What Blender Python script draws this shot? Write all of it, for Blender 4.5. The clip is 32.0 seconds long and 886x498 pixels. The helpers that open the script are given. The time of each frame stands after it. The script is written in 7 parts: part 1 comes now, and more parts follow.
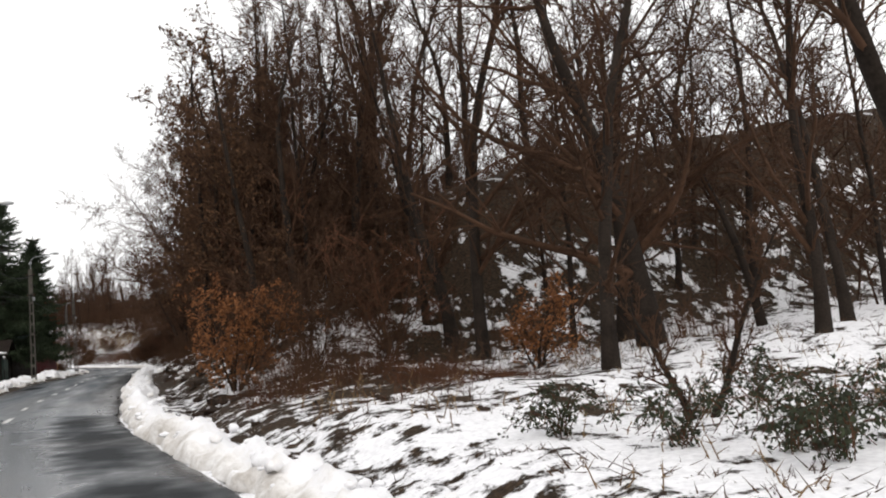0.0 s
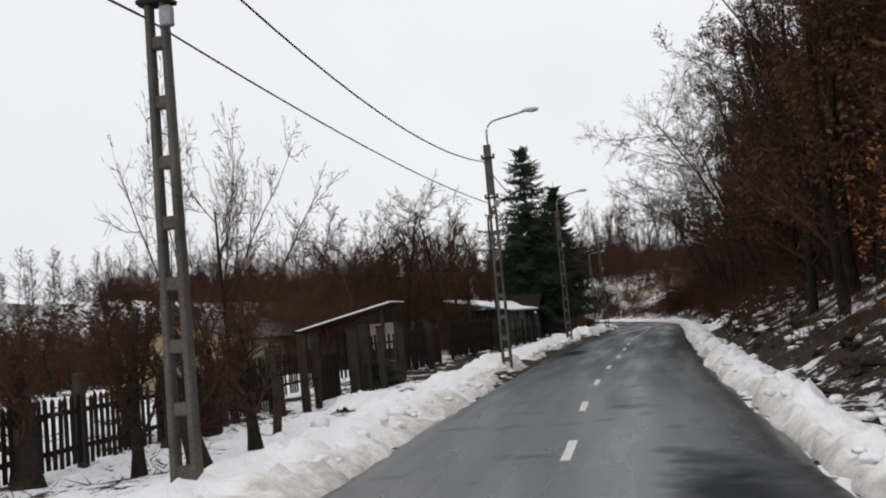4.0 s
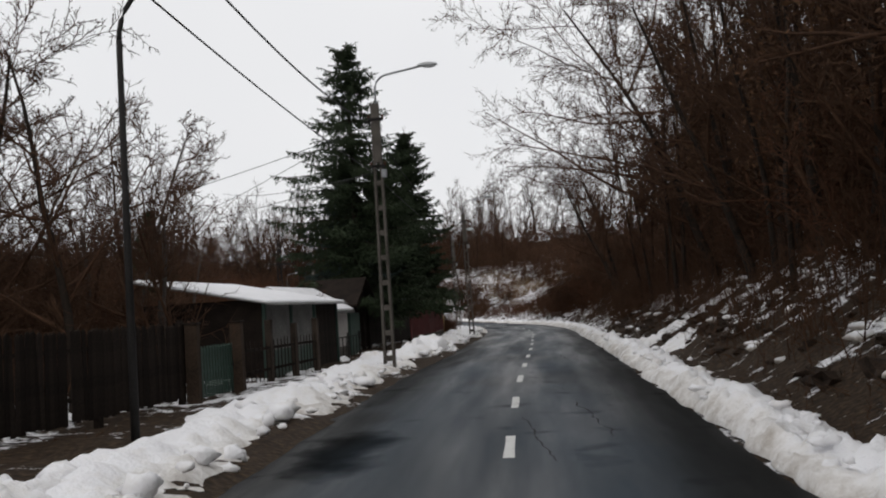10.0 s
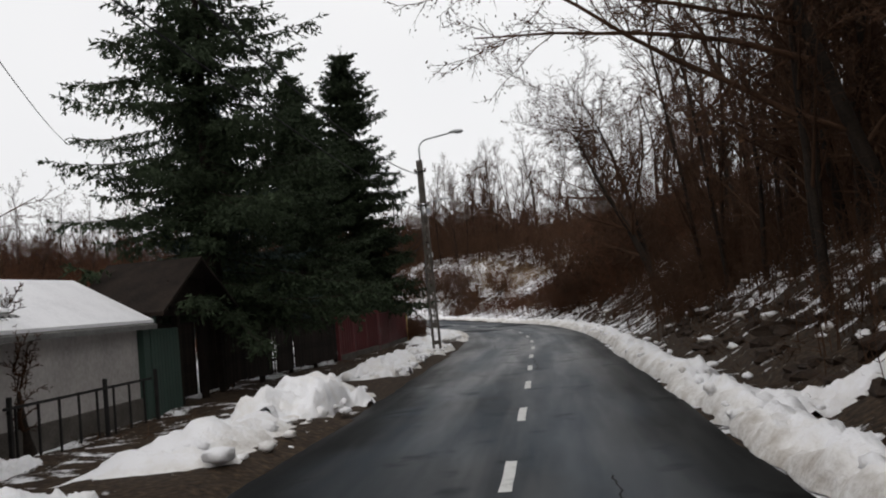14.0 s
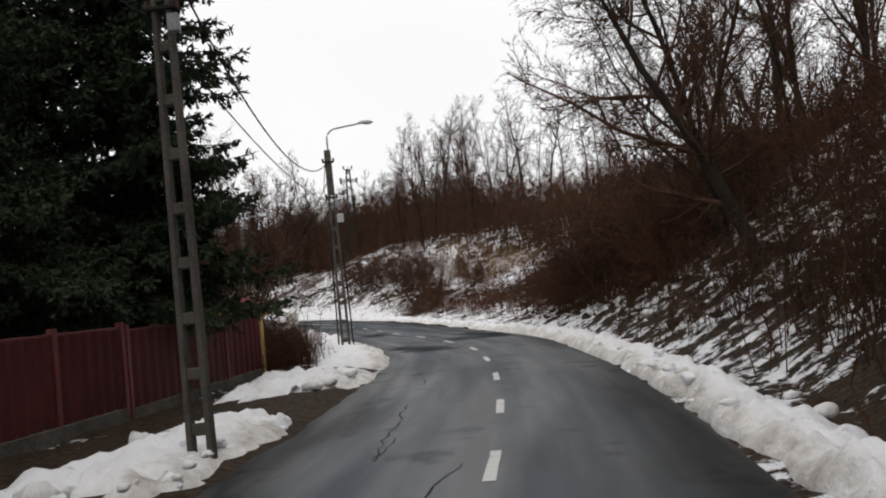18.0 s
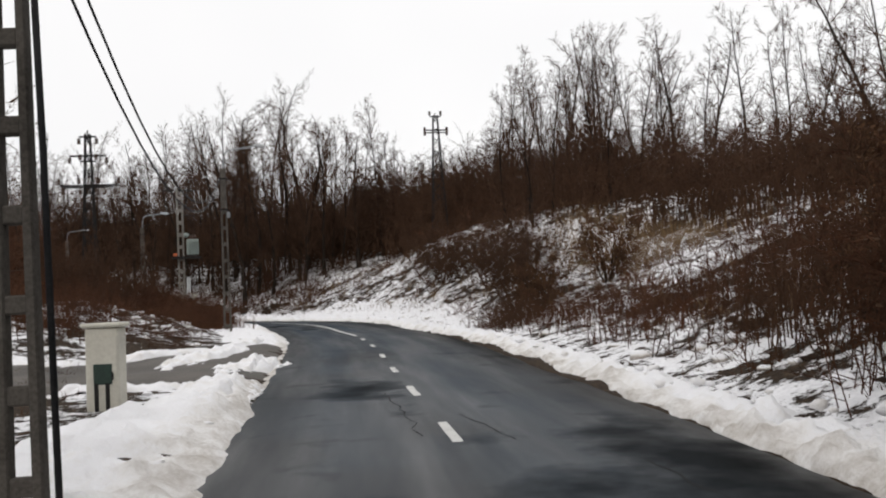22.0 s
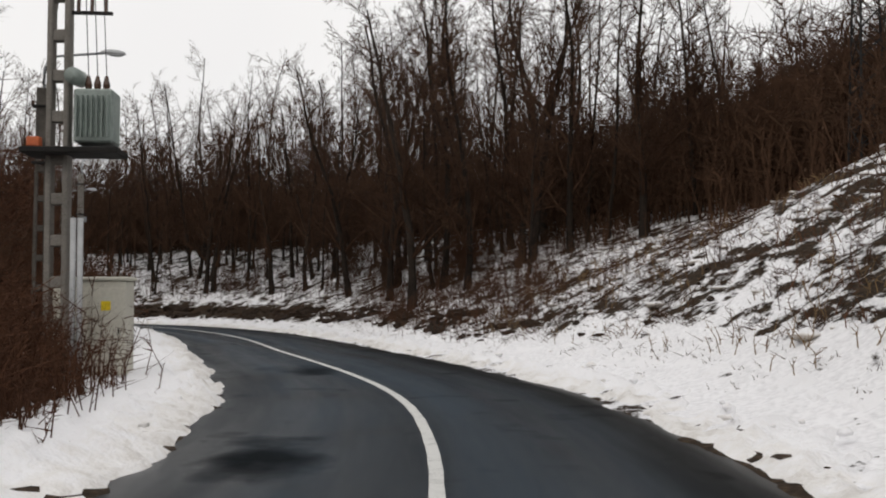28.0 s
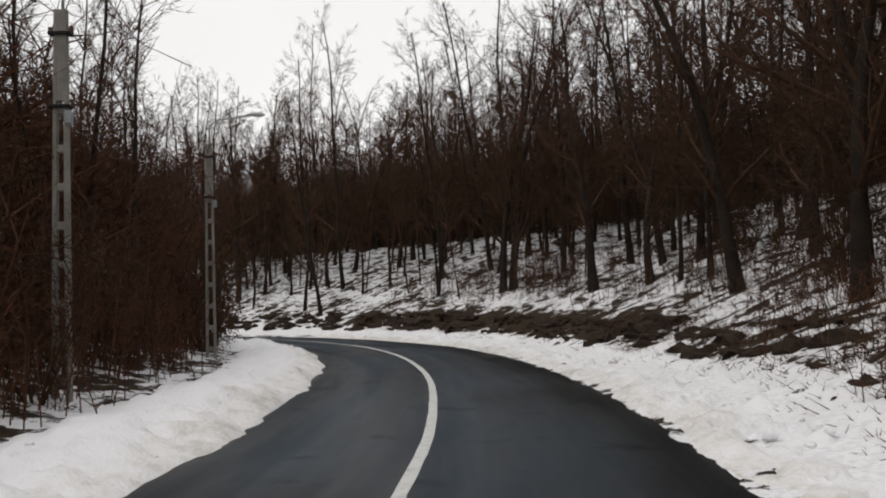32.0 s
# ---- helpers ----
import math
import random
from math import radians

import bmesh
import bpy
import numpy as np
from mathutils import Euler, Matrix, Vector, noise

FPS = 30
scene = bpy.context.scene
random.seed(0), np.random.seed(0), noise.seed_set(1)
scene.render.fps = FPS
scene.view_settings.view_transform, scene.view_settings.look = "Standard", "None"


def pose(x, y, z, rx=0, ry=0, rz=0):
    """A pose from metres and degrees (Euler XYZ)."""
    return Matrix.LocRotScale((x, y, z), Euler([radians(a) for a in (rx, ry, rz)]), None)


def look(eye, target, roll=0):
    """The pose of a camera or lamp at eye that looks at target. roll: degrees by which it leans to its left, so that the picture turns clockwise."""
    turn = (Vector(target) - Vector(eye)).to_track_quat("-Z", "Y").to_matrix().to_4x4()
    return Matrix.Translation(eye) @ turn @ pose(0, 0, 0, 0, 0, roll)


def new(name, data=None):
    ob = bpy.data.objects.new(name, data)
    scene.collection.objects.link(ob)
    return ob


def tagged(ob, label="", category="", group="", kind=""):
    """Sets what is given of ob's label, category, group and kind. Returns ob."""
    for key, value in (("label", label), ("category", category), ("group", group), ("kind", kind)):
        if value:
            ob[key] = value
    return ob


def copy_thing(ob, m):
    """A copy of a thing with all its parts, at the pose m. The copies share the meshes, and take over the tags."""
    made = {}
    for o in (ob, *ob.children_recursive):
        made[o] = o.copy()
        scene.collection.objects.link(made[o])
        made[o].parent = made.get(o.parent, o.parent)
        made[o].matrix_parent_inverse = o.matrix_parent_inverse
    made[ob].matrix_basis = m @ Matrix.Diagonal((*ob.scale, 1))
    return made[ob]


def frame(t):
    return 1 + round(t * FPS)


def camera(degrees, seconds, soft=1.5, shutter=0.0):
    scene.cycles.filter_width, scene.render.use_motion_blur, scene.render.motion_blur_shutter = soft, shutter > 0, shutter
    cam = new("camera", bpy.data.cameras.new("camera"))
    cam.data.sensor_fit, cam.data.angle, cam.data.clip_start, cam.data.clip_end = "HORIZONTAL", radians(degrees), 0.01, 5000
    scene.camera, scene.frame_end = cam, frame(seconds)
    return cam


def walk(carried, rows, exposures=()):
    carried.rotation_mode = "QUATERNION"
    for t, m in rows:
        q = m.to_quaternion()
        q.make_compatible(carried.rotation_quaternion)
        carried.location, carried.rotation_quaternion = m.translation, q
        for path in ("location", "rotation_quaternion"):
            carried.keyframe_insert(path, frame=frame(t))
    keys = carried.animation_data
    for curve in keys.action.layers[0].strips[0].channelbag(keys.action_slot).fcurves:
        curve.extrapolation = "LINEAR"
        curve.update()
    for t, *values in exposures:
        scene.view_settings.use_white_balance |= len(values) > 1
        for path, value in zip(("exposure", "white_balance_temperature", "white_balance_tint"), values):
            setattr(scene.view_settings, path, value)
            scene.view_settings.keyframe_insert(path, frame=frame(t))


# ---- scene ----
cam = camera(53.0, 32.0, 2.0)
PATH = [
    (0, (3.119, -1.11, 5.022), (3.664, 0.806, 5.199), -4.5),
    (0.5, (2.979, 0.949, 5.019), (3.369, 2.901, 5.214), -4.5),
    (1, (2.751, 3.006, 5.04), (2.963, 4.985, 5.233), -4.7),
    (1.5, (2.427, 4.998, 5.085), (2.455, 6.989, 5.278), -3.9),
    (2, (1.992, 6.922, 5.152), (1.838, 8.907, 5.341), -4.7),
    (2.5, (1.471, 8.797, 5.227), (1.164, 10.763, 5.426), -5.1),
    (3, (0.928, 10.63, 5.284), (0.497, 12.573, 5.479), -5.1),
    (3.5, (0.397, 12.515, 5.317), (-0.12, 14.438, 5.502), -5.1),
    (5.5, (-1.644, 20.841, 5.345), (-2.217, 22.754, 5.457), -5.4),
    (6, (-2.003, 23.069, 5.358), (-2.554, 24.987, 5.495), -5.1),
    (6.5, (-2.235, 25.441, 5.353), (-2.734, 27.374, 5.473), -5.6),
    (7, (-2.449, 27.915, 5.336), (-2.911, 29.858, 5.443), -3.8),
    (7.5, (-2.59, 30.487, 5.358), (-3.007, 32.44, 5.481), -4.5),
    (8, (-2.721, 33.101, 5.388), (-3.094, 35.062, 5.514), -4.0),
    (8.5, (-2.819, 35.75, 5.391), (-3.151, 37.717, 5.521), -4.1),
    (9, (-2.85, 38.454, 5.373), (-3.153, 40.427, 5.501), -4.4),
    (9.5, (-2.92, 41.175, 5.342), (-3.206, 43.15, 5.468), -4.0),
    (10, (-2.94, 43.921, 5.32), (-3.211, 45.898, 5.449), -3.7),
    (10.5, (-2.96, 46.733, 5.31), (-3.217, 48.712, 5.444), -3.6),
    (11, (-2.996, 49.603, 5.31), (-3.249, 51.582, 5.453), -3.8),
    (11.5, (-3.037, 52.472, 5.302), (-3.295, 54.451, 5.432), -3.6),
    (12, (-3.112, 55.216, 5.304), (-3.373, 57.195, 5.431), -4.0),
    (12.5, (-3.199, 57.878, 5.315), (-3.467, 59.856, 5.445), -4.1),
    (13, (-3.323, 60.515, 5.32), (-3.595, 62.492, 5.45), -4.4),
    (13.5, (-3.51, 63.211, 5.345), (-3.783, 65.189, 5.463), -4.1),
    (14, (-3.628, 66.102, 5.417), (-3.904, 68.08, 5.529), -5.0),
    (14.5, (-3.732, 69.159, 5.464), (-4.014, 71.136, 5.574), -5.4),
    (16.5, (-4.161, 81.99, 5.26), (-4.457, 83.966, 5.358), -5.3),
    (17, (-4.278, 85.359, 5.225), (-4.565, 87.336, 5.32), -5.0),
    (17.5, (-4.331, 88.833, 5.195), (-4.604, 90.812, 5.284), -5.4),
    (18, (-4.401, 92.408, 5.175), (-4.656, 94.389, 5.269), -5.4),
    (18.5, (-4.487, 96.031, 5.138), (-4.728, 98.014, 5.235), -5.8),
    (19, (-4.583, 99.678, 5.108), (-4.831, 101.66, 5.216), -6.2),
    (19.5, (-4.762, 103.316, 5.09), (-5.04, 105.293, 5.204), -5.7),
    (20, (-5.078, 106.944, 5.062), (-5.397, 108.915, 5.17), -5.4),
    (20.5, (-5.555, 110.662, 5.054), (-5.93, 112.623, 5.175), -5.1),
    (21, (-6.202, 114.467, 5.05), (-6.623, 116.418, 5.173), -4.4),
    (21.5, (-6.997, 118.344, 5.026), (-7.468, 120.285, 5.138), -3.4),
    (22, (-7.933, 122.244, 4.994), (-8.458, 124.171, 5.098), -2.7),
    (22.5, (-8.993, 126.103, 4.999), (-9.585, 128.01, 5.112), -2.7),
    (23, (-10.082, 129.833, 5.021), (-10.751, 131.714, 5.142), -2.9),
    (23.5, (-11.256, 133.479, 5.04), (-11.996, 135.333, 5.164), -2.6),
    (24, (-12.648, 137.102, 5.078), (-13.453, 138.928, 5.207), -2.8),
    (24.5, (-14.132, 140.725, 5.127), (-14.973, 142.536, 5.244), -2.8),
    (26.5, (-20.358, 155.323, 5.342), (-21.271, 157.099, 5.441), -1.5),
    (27, (-21.976, 158.91, 5.361), (-22.937, 160.661, 5.461), -1.2),
    (27.5, (-23.671, 162.443, 5.378), (-24.681, 164.166, 5.484), -0.8),
    (28, (-25.468, 165.945, 5.406), (-26.531, 167.635, 5.518), -0.5),
    (28.5, (-27.406, 169.407, 5.465), (-28.536, 171.05, 5.617), -0.3),
    (29, (-29.514, 172.77, 5.542), (-30.73, 174.349, 5.711), -0.9),
    (29.5, (-31.799, 175.982, 5.589), (-33.101, 177.492, 5.745), -0.8),
    (30, (-34.201, 179.041, 5.593), (-35.592, 180.471, 5.736), -1.2),
    (30.5, (-36.713, 181.924, 5.56), (-38.187, 183.27, 5.672), -1.6),
    (31, (-39.435, 184.598, 5.55), (-40.983, 185.86, 5.662), -1.9),
    (31.5, (-42.254, 187.127, 5.532), (-43.855, 188.321, 5.64), -1.5),
    (32, (-45.042, 189.59, 5.523), (-46.679, 190.733, 5.646), -1.7),
]
walk(cam, [(t, look(eye, target, roll)) for t, eye, target, roll in PATH],
     [(0, 0.34, 6650, 10), (1.5, 0.2, 6600, 10), (3, -0.13, 6500, 10), (6, -0.05, 6450, 10), (8.5, -0.12, 6480, 10), (10, -0.2, 6500, 10), (12, -0.15, 6520, 10), (14.5, -0.07, 6560, 10), (19, 0.04, 6600, 10), (24, 0.04, 6650, 10), (28, -0.07, 6720, 10), (32, -0.04, 6720, 10)])

# ---- world and light: a bright overcast sky ----
SUN_EL, SUN_ROT = radians(38), radians(200)
world = bpy.data.worlds.new("overcast")
scene.world = world
world.use_nodes = True
wn, wl = world.node_tree.nodes, world.node_tree.links
wn.clear()
sky = wn.new("ShaderNodeTexSky")
sky.sky_type, sky.sun_disc = "NISHITA", False
sky.sun_elevation, sky.sun_rotation, sky.air_density, sky.dust_density = SUN_EL, SUN_ROT, 1.0, 6.0
dim = wn.new("ShaderNodeMixRGB")
dim.blend_type, dim.inputs[0].default_value, dim.inputs[2].default_value = "MULTIPLY", 1.0, (0.1, 0.1, 0.1, 1)
wl.new(sky.outputs[0], dim.inputs[1])
cloud_co = wn.new("ShaderNodeTexCoord")
cloud = wn.new("ShaderNodeTexNoise")
cloud.inputs["Scale"].default_value, cloud.inputs["Detail"].default_value = 1.6, 3.0
wl.new(cloud_co.outputs["Generated"], cloud.inputs["Vector"])
cramp = wn.new("ShaderNodeValToRGB")
cramp.color_ramp.elements[0].position, cramp.color_ramp.elements[0].color = 0.3, (0.93, 0.935, 0.96, 1)
cramp.color_ramp.elements[1].position, cramp.color_ramp.elements[1].color = 0.7, (1.04, 1.04, 1.05, 1)
wl.new(cloud.outputs["Fac"], cramp.inputs[0])
veil = wn.new("ShaderNodeMixRGB")
veil.inputs[0].default_value = 0.93
wl.new(dim.outputs[0], veil.inputs[1])
wl.new(cramp.outputs[0], veil.inputs[2])
bg = wn.new("ShaderNodeBackground")
bg.inputs["Strength"].default_value = 1.0
wl.new(veil.outputs[0], bg.inputs[0])
wl.new(bg.outputs[0], wn.new("ShaderNodeOutputWorld").inputs[0])
sun = new("sun", bpy.data.lights.new("sun", "SUN"))
sun.data.energy, sun.data.angle, sun.data.color = 0.5, radians(40), (1.0, 0.97, 0.93)
sun.matrix_world = look((0, 0, 60), (-12, 45, 0))


# ---- materials ----
def material(name, base, dark=None, rough=0.8, scale=4.0, fine=40.0, bump=0.3, metal=0.0, mix=(0.35, 0.65), vary=0.0, coords="Object", shine=0.5):
    """Two-scale noise colour with bump."""
    m = bpy.data.materials.new(name)
    m.use_nodes = True
    n, l = m.node_tree.nodes, m.node_tree.links
    b = n["Principled BSDF"]
    b.inputs["Roughness"].default_value, b.inputs["Metallic"].default_value = rough, metal
    b.inputs["Specular IOR Level"].default_value = shine
    co = n.new("ShaderNodeTexCoord")
    big, small = n.new("ShaderNodeTexNoise"), n.new("ShaderNodeTexNoise")
    big.inputs["Scale"].default_value, big.inputs["Detail"].default_value = scale, 5.0
    small.inputs["Scale"].default_value, small.inputs["Detail"].default_value = fine, 4.0
    for t in (big, small):
        l.new(co.outputs[coords], t.inputs["Vector"])
    add = n.new("ShaderNodeMath")
    add.operation = "MULTIPLY_ADD"
    add.inputs[1].default_value = 0.45
    l.new(small.outputs["Fac"], add.inputs[0])
    half = n.new("ShaderNodeMath")
    half.operation = "MULTIPLY"
    half.inputs[1].default_value = 0.55
    l.new(big.outputs["Fac"], half.inputs[0])
    l.new(half.outputs[0], add.inputs[2])
    ramp = n.new("ShaderNodeValToRGB")
    dark = dark or tuple(c * 0.55 for c in base)
    ramp.color_ramp.elements[0].position, ramp.color_ramp.elements[0].color = mix[0], (*dark, 1)
    ramp.color_ramp.elements[1].position, ramp.color_ramp.elements[1].color = mix[1], (*base, 1)
    l.new(add.outputs[0], ramp.inputs[0])
    out = ramp.outputs[0]
    if vary:
        info = n.new("ShaderNodeObjectInfo")
        mr = n.new("ShaderNodeMapRange")
        mr.inputs["To Min"].default_value, mr.inputs["To Max"].default_value = 1 - vary, 1 + vary
        l.new(info.outputs["Random"], mr.inputs["Value"])
        hsv = n.new("ShaderNodeHueSaturation")
        l.new(mr.outputs[0], hsv.inputs["Value"])
        l.new(out, hsv.inputs["Color"])
        out = hsv.outputs[0]
    l.new(out, b.inputs["Base Color"])
    if bump:
        bp = n.new("ShaderNodeBump")
        bp.inputs["Strength"].default_value, bp.inputs["Distance"].default_value = bump, 0.02
        l.new(add.outputs[0], bp.inputs["Height"])
        l.new(bp.outputs[0], b.inputs["Normal"])
    return m


M_SNOW = material("snow", (0.86, 0.86, 0.88), (0.7, 0.7, 0.72), 0.55, 1.5, 14.0, 0.5, mix=(0.25, 0.55))
M_BARK = material("bark", (0.037, 0.028, 0.022), (0.013, 0.01, 0.008), 0.95, 1.5, 18.0, 0.6, shine=0.1)
M_BARK_GREY = material("grey_bark", (0.09, 0.078, 0.068), (0.035, 0.03, 0.026), 0.95, 1.5, 18.0, 0.6, shine=0.1)
M_TWIG = material("twig", (0.08, 0.043, 0.026), (0.035, 0.0195, 0.012), 0.95, 0.8, 8.0, 0.0, vary=0.25, shine=0.1)
M_TWIG_RED = material("red_twig", (0.118, 0.054, 0.03), (0.054, 0.026, 0.016), 0.95, 0.6, 6.0, 0.0, vary=0.25, shine=0.1)
M_EARTH = material("dark_earth", (0.045, 0.03, 0.021), (0.016, 0.011, 0.008), 0.95, 3.0, 22.0, 1.0, shine=0.15)
M_LEAF_DEAD = material("dead_leaf", (0.27, 0.115, 0.045), (0.14, 0.06, 0.026), 0.8, 1.2, 9.0, 0.0, shine=0.1)
M_LEAF_OAK = material("oak_leaf", (0.13, 0.07, 0.036), (0.06, 0.033, 0.019), 0.85, 1.2, 9.0, 0.0, shine=0.1)
M_LEAF_BROWN = material("brown_leaf", (0.1, 0.058, 0.034), (0.045, 0.027, 0.017), 0.85, 1.2, 9.0, 0.0, shine=0.1)
M_NEEDLE = material("spruce_needles", (0.047, 0.065, 0.035), (0.02, 0.028, 0.016), 0.8, 0.9, 6.0, 0.0, vary=0.15, shine=0.1)
M_NEEDLE_BLUE = material("blue_spruce_needles", (0.06, 0.082, 0.075), (0.018, 0.027, 0.024), 0.8, 0.9, 6.0, 0.0, shine=0.1)
M_CONCRETE = material("pole_concrete", (0.13, 0.118, 0.104), (0.055, 0.049, 0.043), 0.9, 2.0, 30.0, 0.4, shine=0.1)
M_CONCRETE_PALE = material("pale_pole_concrete", (0.27, 0.25, 0.225), (0.15, 0.14, 0.125), 0.9, 2.0, 30.0, 0.4, shine=0.1)
M_STEEL = material("galvanised_steel", (0.3, 0.31, 0.32), (0.18, 0.19, 0.2), 0.5, 3.0, 30.0, 0.1, metal=0.6)
M_IRON = material("dark_iron", (0.03, 0.028, 0.027), (0.015, 0.014, 0.0135), 0.7, 3.0, 30.0, 0.1, metal=0.0, shine=0.1)
M_CABLE = material("cable_black", (0.03, 0.03, 0.032), None, 0.7, 3.0, 30.0, 0.0, shine=0.1)
M_LAMP = material("lamp_casing", (0.5, 0.51, 0.52), (0.35, 0.36, 0.37), 0.45, 4.0, 30.0, 0.05)
M_WOOD_OLD = material("weathered_wood", (0.026, 0.019, 0.015), (0.009, 0.007, 0.006), 0.9, 2.0, 22.0, 0.5, vary=0.3, shine=0.1)
M_WOOD_GREY = material("grey_wood", (0.06, 0.046, 0.036), (0.026, 0.02, 0.016), 0.9, 2.0, 22.0, 0.5, vary=0.2, shine=0.1)
M_POST = material("post_wood", (0.05, 0.034, 0.024), (0.02, 0.014, 0.01), 0.9, 2.0, 22.0, 0.5, vary=0.2, shine=0.1)
M_ROOF_DARK = material("dark_roof_tile", (0.05, 0.026, 0.021), (0.025, 0.014, 0.012), 0.8, 1.5, 16.0, 0.3)
M_GREEN = material("green_paint", (0.022, 0.055, 0.04), (0.012, 0.03, 0.022), 0.6, 1.5, 20.0, 0.2, vary=0.1)
M_WHITEWASH = material("whitewash", (0.46, 0.43, 0.41), (0.3, 0.28, 0.265), 0.9, 1.0, 12.0, 0.2)
M_TIN = material("corrugated_tin", (0.2, 0.2, 0.19), (0.1, 0.095, 0.09), 0.6, 1.5, 15.0, 0.2, metal=0.2)
M_RED_FENCE = material("dark_red_metal", (0.15, 0.026, 0.028), (0.1, 0.019, 0.021), 0.5, 0.8, 10.0, 0.1)
M_YELLOW = material("yellow_plaster", (0.62, 0.42, 0.12), (0.48, 0.32, 0.1), 0.85, 1.2, 20.0, 0.2)
M_RED_ROOF = material("red_roof_tile", (0.3, 0.06, 0.045), (0.17, 0.04, 0.03), 0.7, 1.5, 16.0, 0.3)
M_CREAM = material("cream_cabinet", (0.62, 0.6, 0.52), (0.5, 0.48, 0.41), 0.6, 1.0, 16.0, 0.05)
M_GREY_BOX = material("grey_green_tank", (0.33, 0.38, 0.35), (0.22, 0.26, 0.24), 0.5, 1.5, 16.0, 0.05)
M_YELLOW_SIGN = material("yellow_sign", (0.85, 0.62, 0.02), None, 0.5, 3.0, 30.0, 0.0)
M_ORANGE = material("orange_box", (0.7, 0.16, 0.05), None, 0.6, 3.0, 30.0, 0.0)
M_PORCELAIN = material("brown_porcelain", (0.09, 0.05, 0.035), None, 0.25, 3.0, 30.0, 0.0)
M_HOUSE = material("ochre_house_wall", (0.3, 0.235, 0.15), (0.21, 0.165, 0.105), 0.9, 0.7, 12.0, 0.15)
M_GLASS_DARK = material("dark_window_pane", (0.03, 0.033, 0.036), None, 0.12, 2.0, 20.0, 0.0)
M_PAINT = material("road_paint", (0.62, 0.62, 0.6), (0.36, 0.36, 0.35), 0.6, 5.0, 40.0, 0.2, mix=(0.3, 0.5))
M_BRAMBLE = material("bramble_leaf", (0.05, 0.062, 0.034), (0.025, 0.026, 0.018), 0.6, 2.0, 14.0, 0.0, shine=0.1)
M_GRAVEL = material("wet_gravel", (0.1, 0.086, 0.072), (0.035, 0.03, 0.025), 0.6, 0.7, 24.0, 0.7, shine=0.3)
M_STALK = material("dry_stalk", (0.25, 0.17, 0.09), (0.13, 0.085, 0.05), 0.9, 1.0, 10.0, 0.0, shine=0.1)


def asphalt_material():
    m = bpy.data.materials.new("wet_asphalt")
    m.use_nodes = True
    n, l = m.node_tree.nodes, m.node_tree.links
    b = n["Principled BSDF"]
    co = n.new("ShaderNodeTexCoord")
    uv = n.new("ShaderNodeUVMap")
    uv.uv_map = "along"
    sep = n.new("ShaderNodeSeparateXYZ")
    l.new(uv.outputs[0], sep.inputs[0])

    def noise_node(scale, detail, vec):
        t = n.new("ShaderNodeTexNoise")
        t.inputs["Scale"].default_value, t.inputs["Detail"].default_value = scale, detail
        l.new(vec, t.inputs["Vector"])
        return t.outputs["Fac"]

    def ramp_node(fac, stops):
        r = n.new("ShaderNodeValToRGB")
        r.color_ramp.elements[0].position, r.color_ramp.elements[0].color = stops[0][0], (*stops[0][1], 1)
        r.color_ramp.elements[1].position, r.color_ramp.elements[1].color = stops[-1][0], (*stops[-1][1], 1)
        for p, c in stops[1:-1]:
            r.color_ramp.elements.new(p).color = (*c, 1)
        l.new(fac, r.inputs[0])
        return r.outputs[0]

    grain = noise_node(90, 3, co.outputs["Object"])
    stain = noise_node(0.22, 4, co.outputs["Object"])
    stretch = n.new("ShaderNodeMapping")
    stretch.inputs["Scale"].default_value = (0.9, 0.08, 1)
    l.new(uv.outputs[0], stretch.inputs["Vector"])
    streak = noise_node(1.0, 4, stretch.outputs[0])
    base = ramp_node(grain, [(0.3, (0.0068, 0.0118, 0.0172)), (0.7, (0.02, 0.033, 0.047))])
    # lanes worn pale by tyres, by metres across the road
    off = n.new("ShaderNodeMapRange")
    off.inputs["From Min"].default_value, off.inputs["From Max"].default_value = -3.5, 3.5
    l.new(sep.outputs["X"], off.inputs["Value"])
    d, p = (0.72,) * 3, (1.35,) * 3
    lanes = ramp_node(off.outputs[0], [(0.02, (0.34, 0.31, 0.29)), (0.13, (0.5, 0.49, 0.48)), (0.25, p), (0.36, (1.0,) * 3), (0.47, d), (0.6, p), (0.72, (1.0,) * 3), (0.85, (0.5, 0.49, 0.48)), (0.97, (0.3, 0.28, 0.27))])
    mul = n.new("ShaderNodeMixRGB")
    mul.blend_type = "MULTIPLY"
    mul.inputs[0].default_value = 0.75
    l.new(base, mul.inputs[1])
    l.new(lanes, mul.inputs[2])
    patch = ramp_node(stain, [(0.38, (0.42,) * 3), (0.44, (0.95,) * 3), (0.66, (1.2,) * 3)])
    mul2 = n.new("ShaderNodeMixRGB")
    mul2.blend_type, mul2.inputs[0].default_value = "MULTIPLY", 0.8
    l.new(mul.outputs[0], mul2.inputs[1])
    l.new(patch, mul2.inputs[2])
    mul3 = n.new("ShaderNodeMixRGB")
    mul3.blend_type, mul3.inputs[0].default_value = "MULTIPLY", 0.6
    l.new(mul2.outputs[0], mul3.inputs[1])
    l.new(ramp_node(streak, [(0.35, (0.68,) * 3), (0.62, (1.22,) * 3)]), mul3.inputs[2])
    damp = n.new("ShaderNodeAttribute")
    damp.attribute_name = "damp"
    ragged = n.new("ShaderNodeMath")
    ragged.operation = "ADD"
    l.new(damp.outputs["Fac"], ragged.inputs[0])
    l.new(noise_node(0.9, 4, co.outputs["Object"]), ragged.inputs[1])
    soak = ramp_node(ragged.outputs[0], [(0.62, (1.0,) * 3), (1.12, (0.4, 0.38, 0.36))])
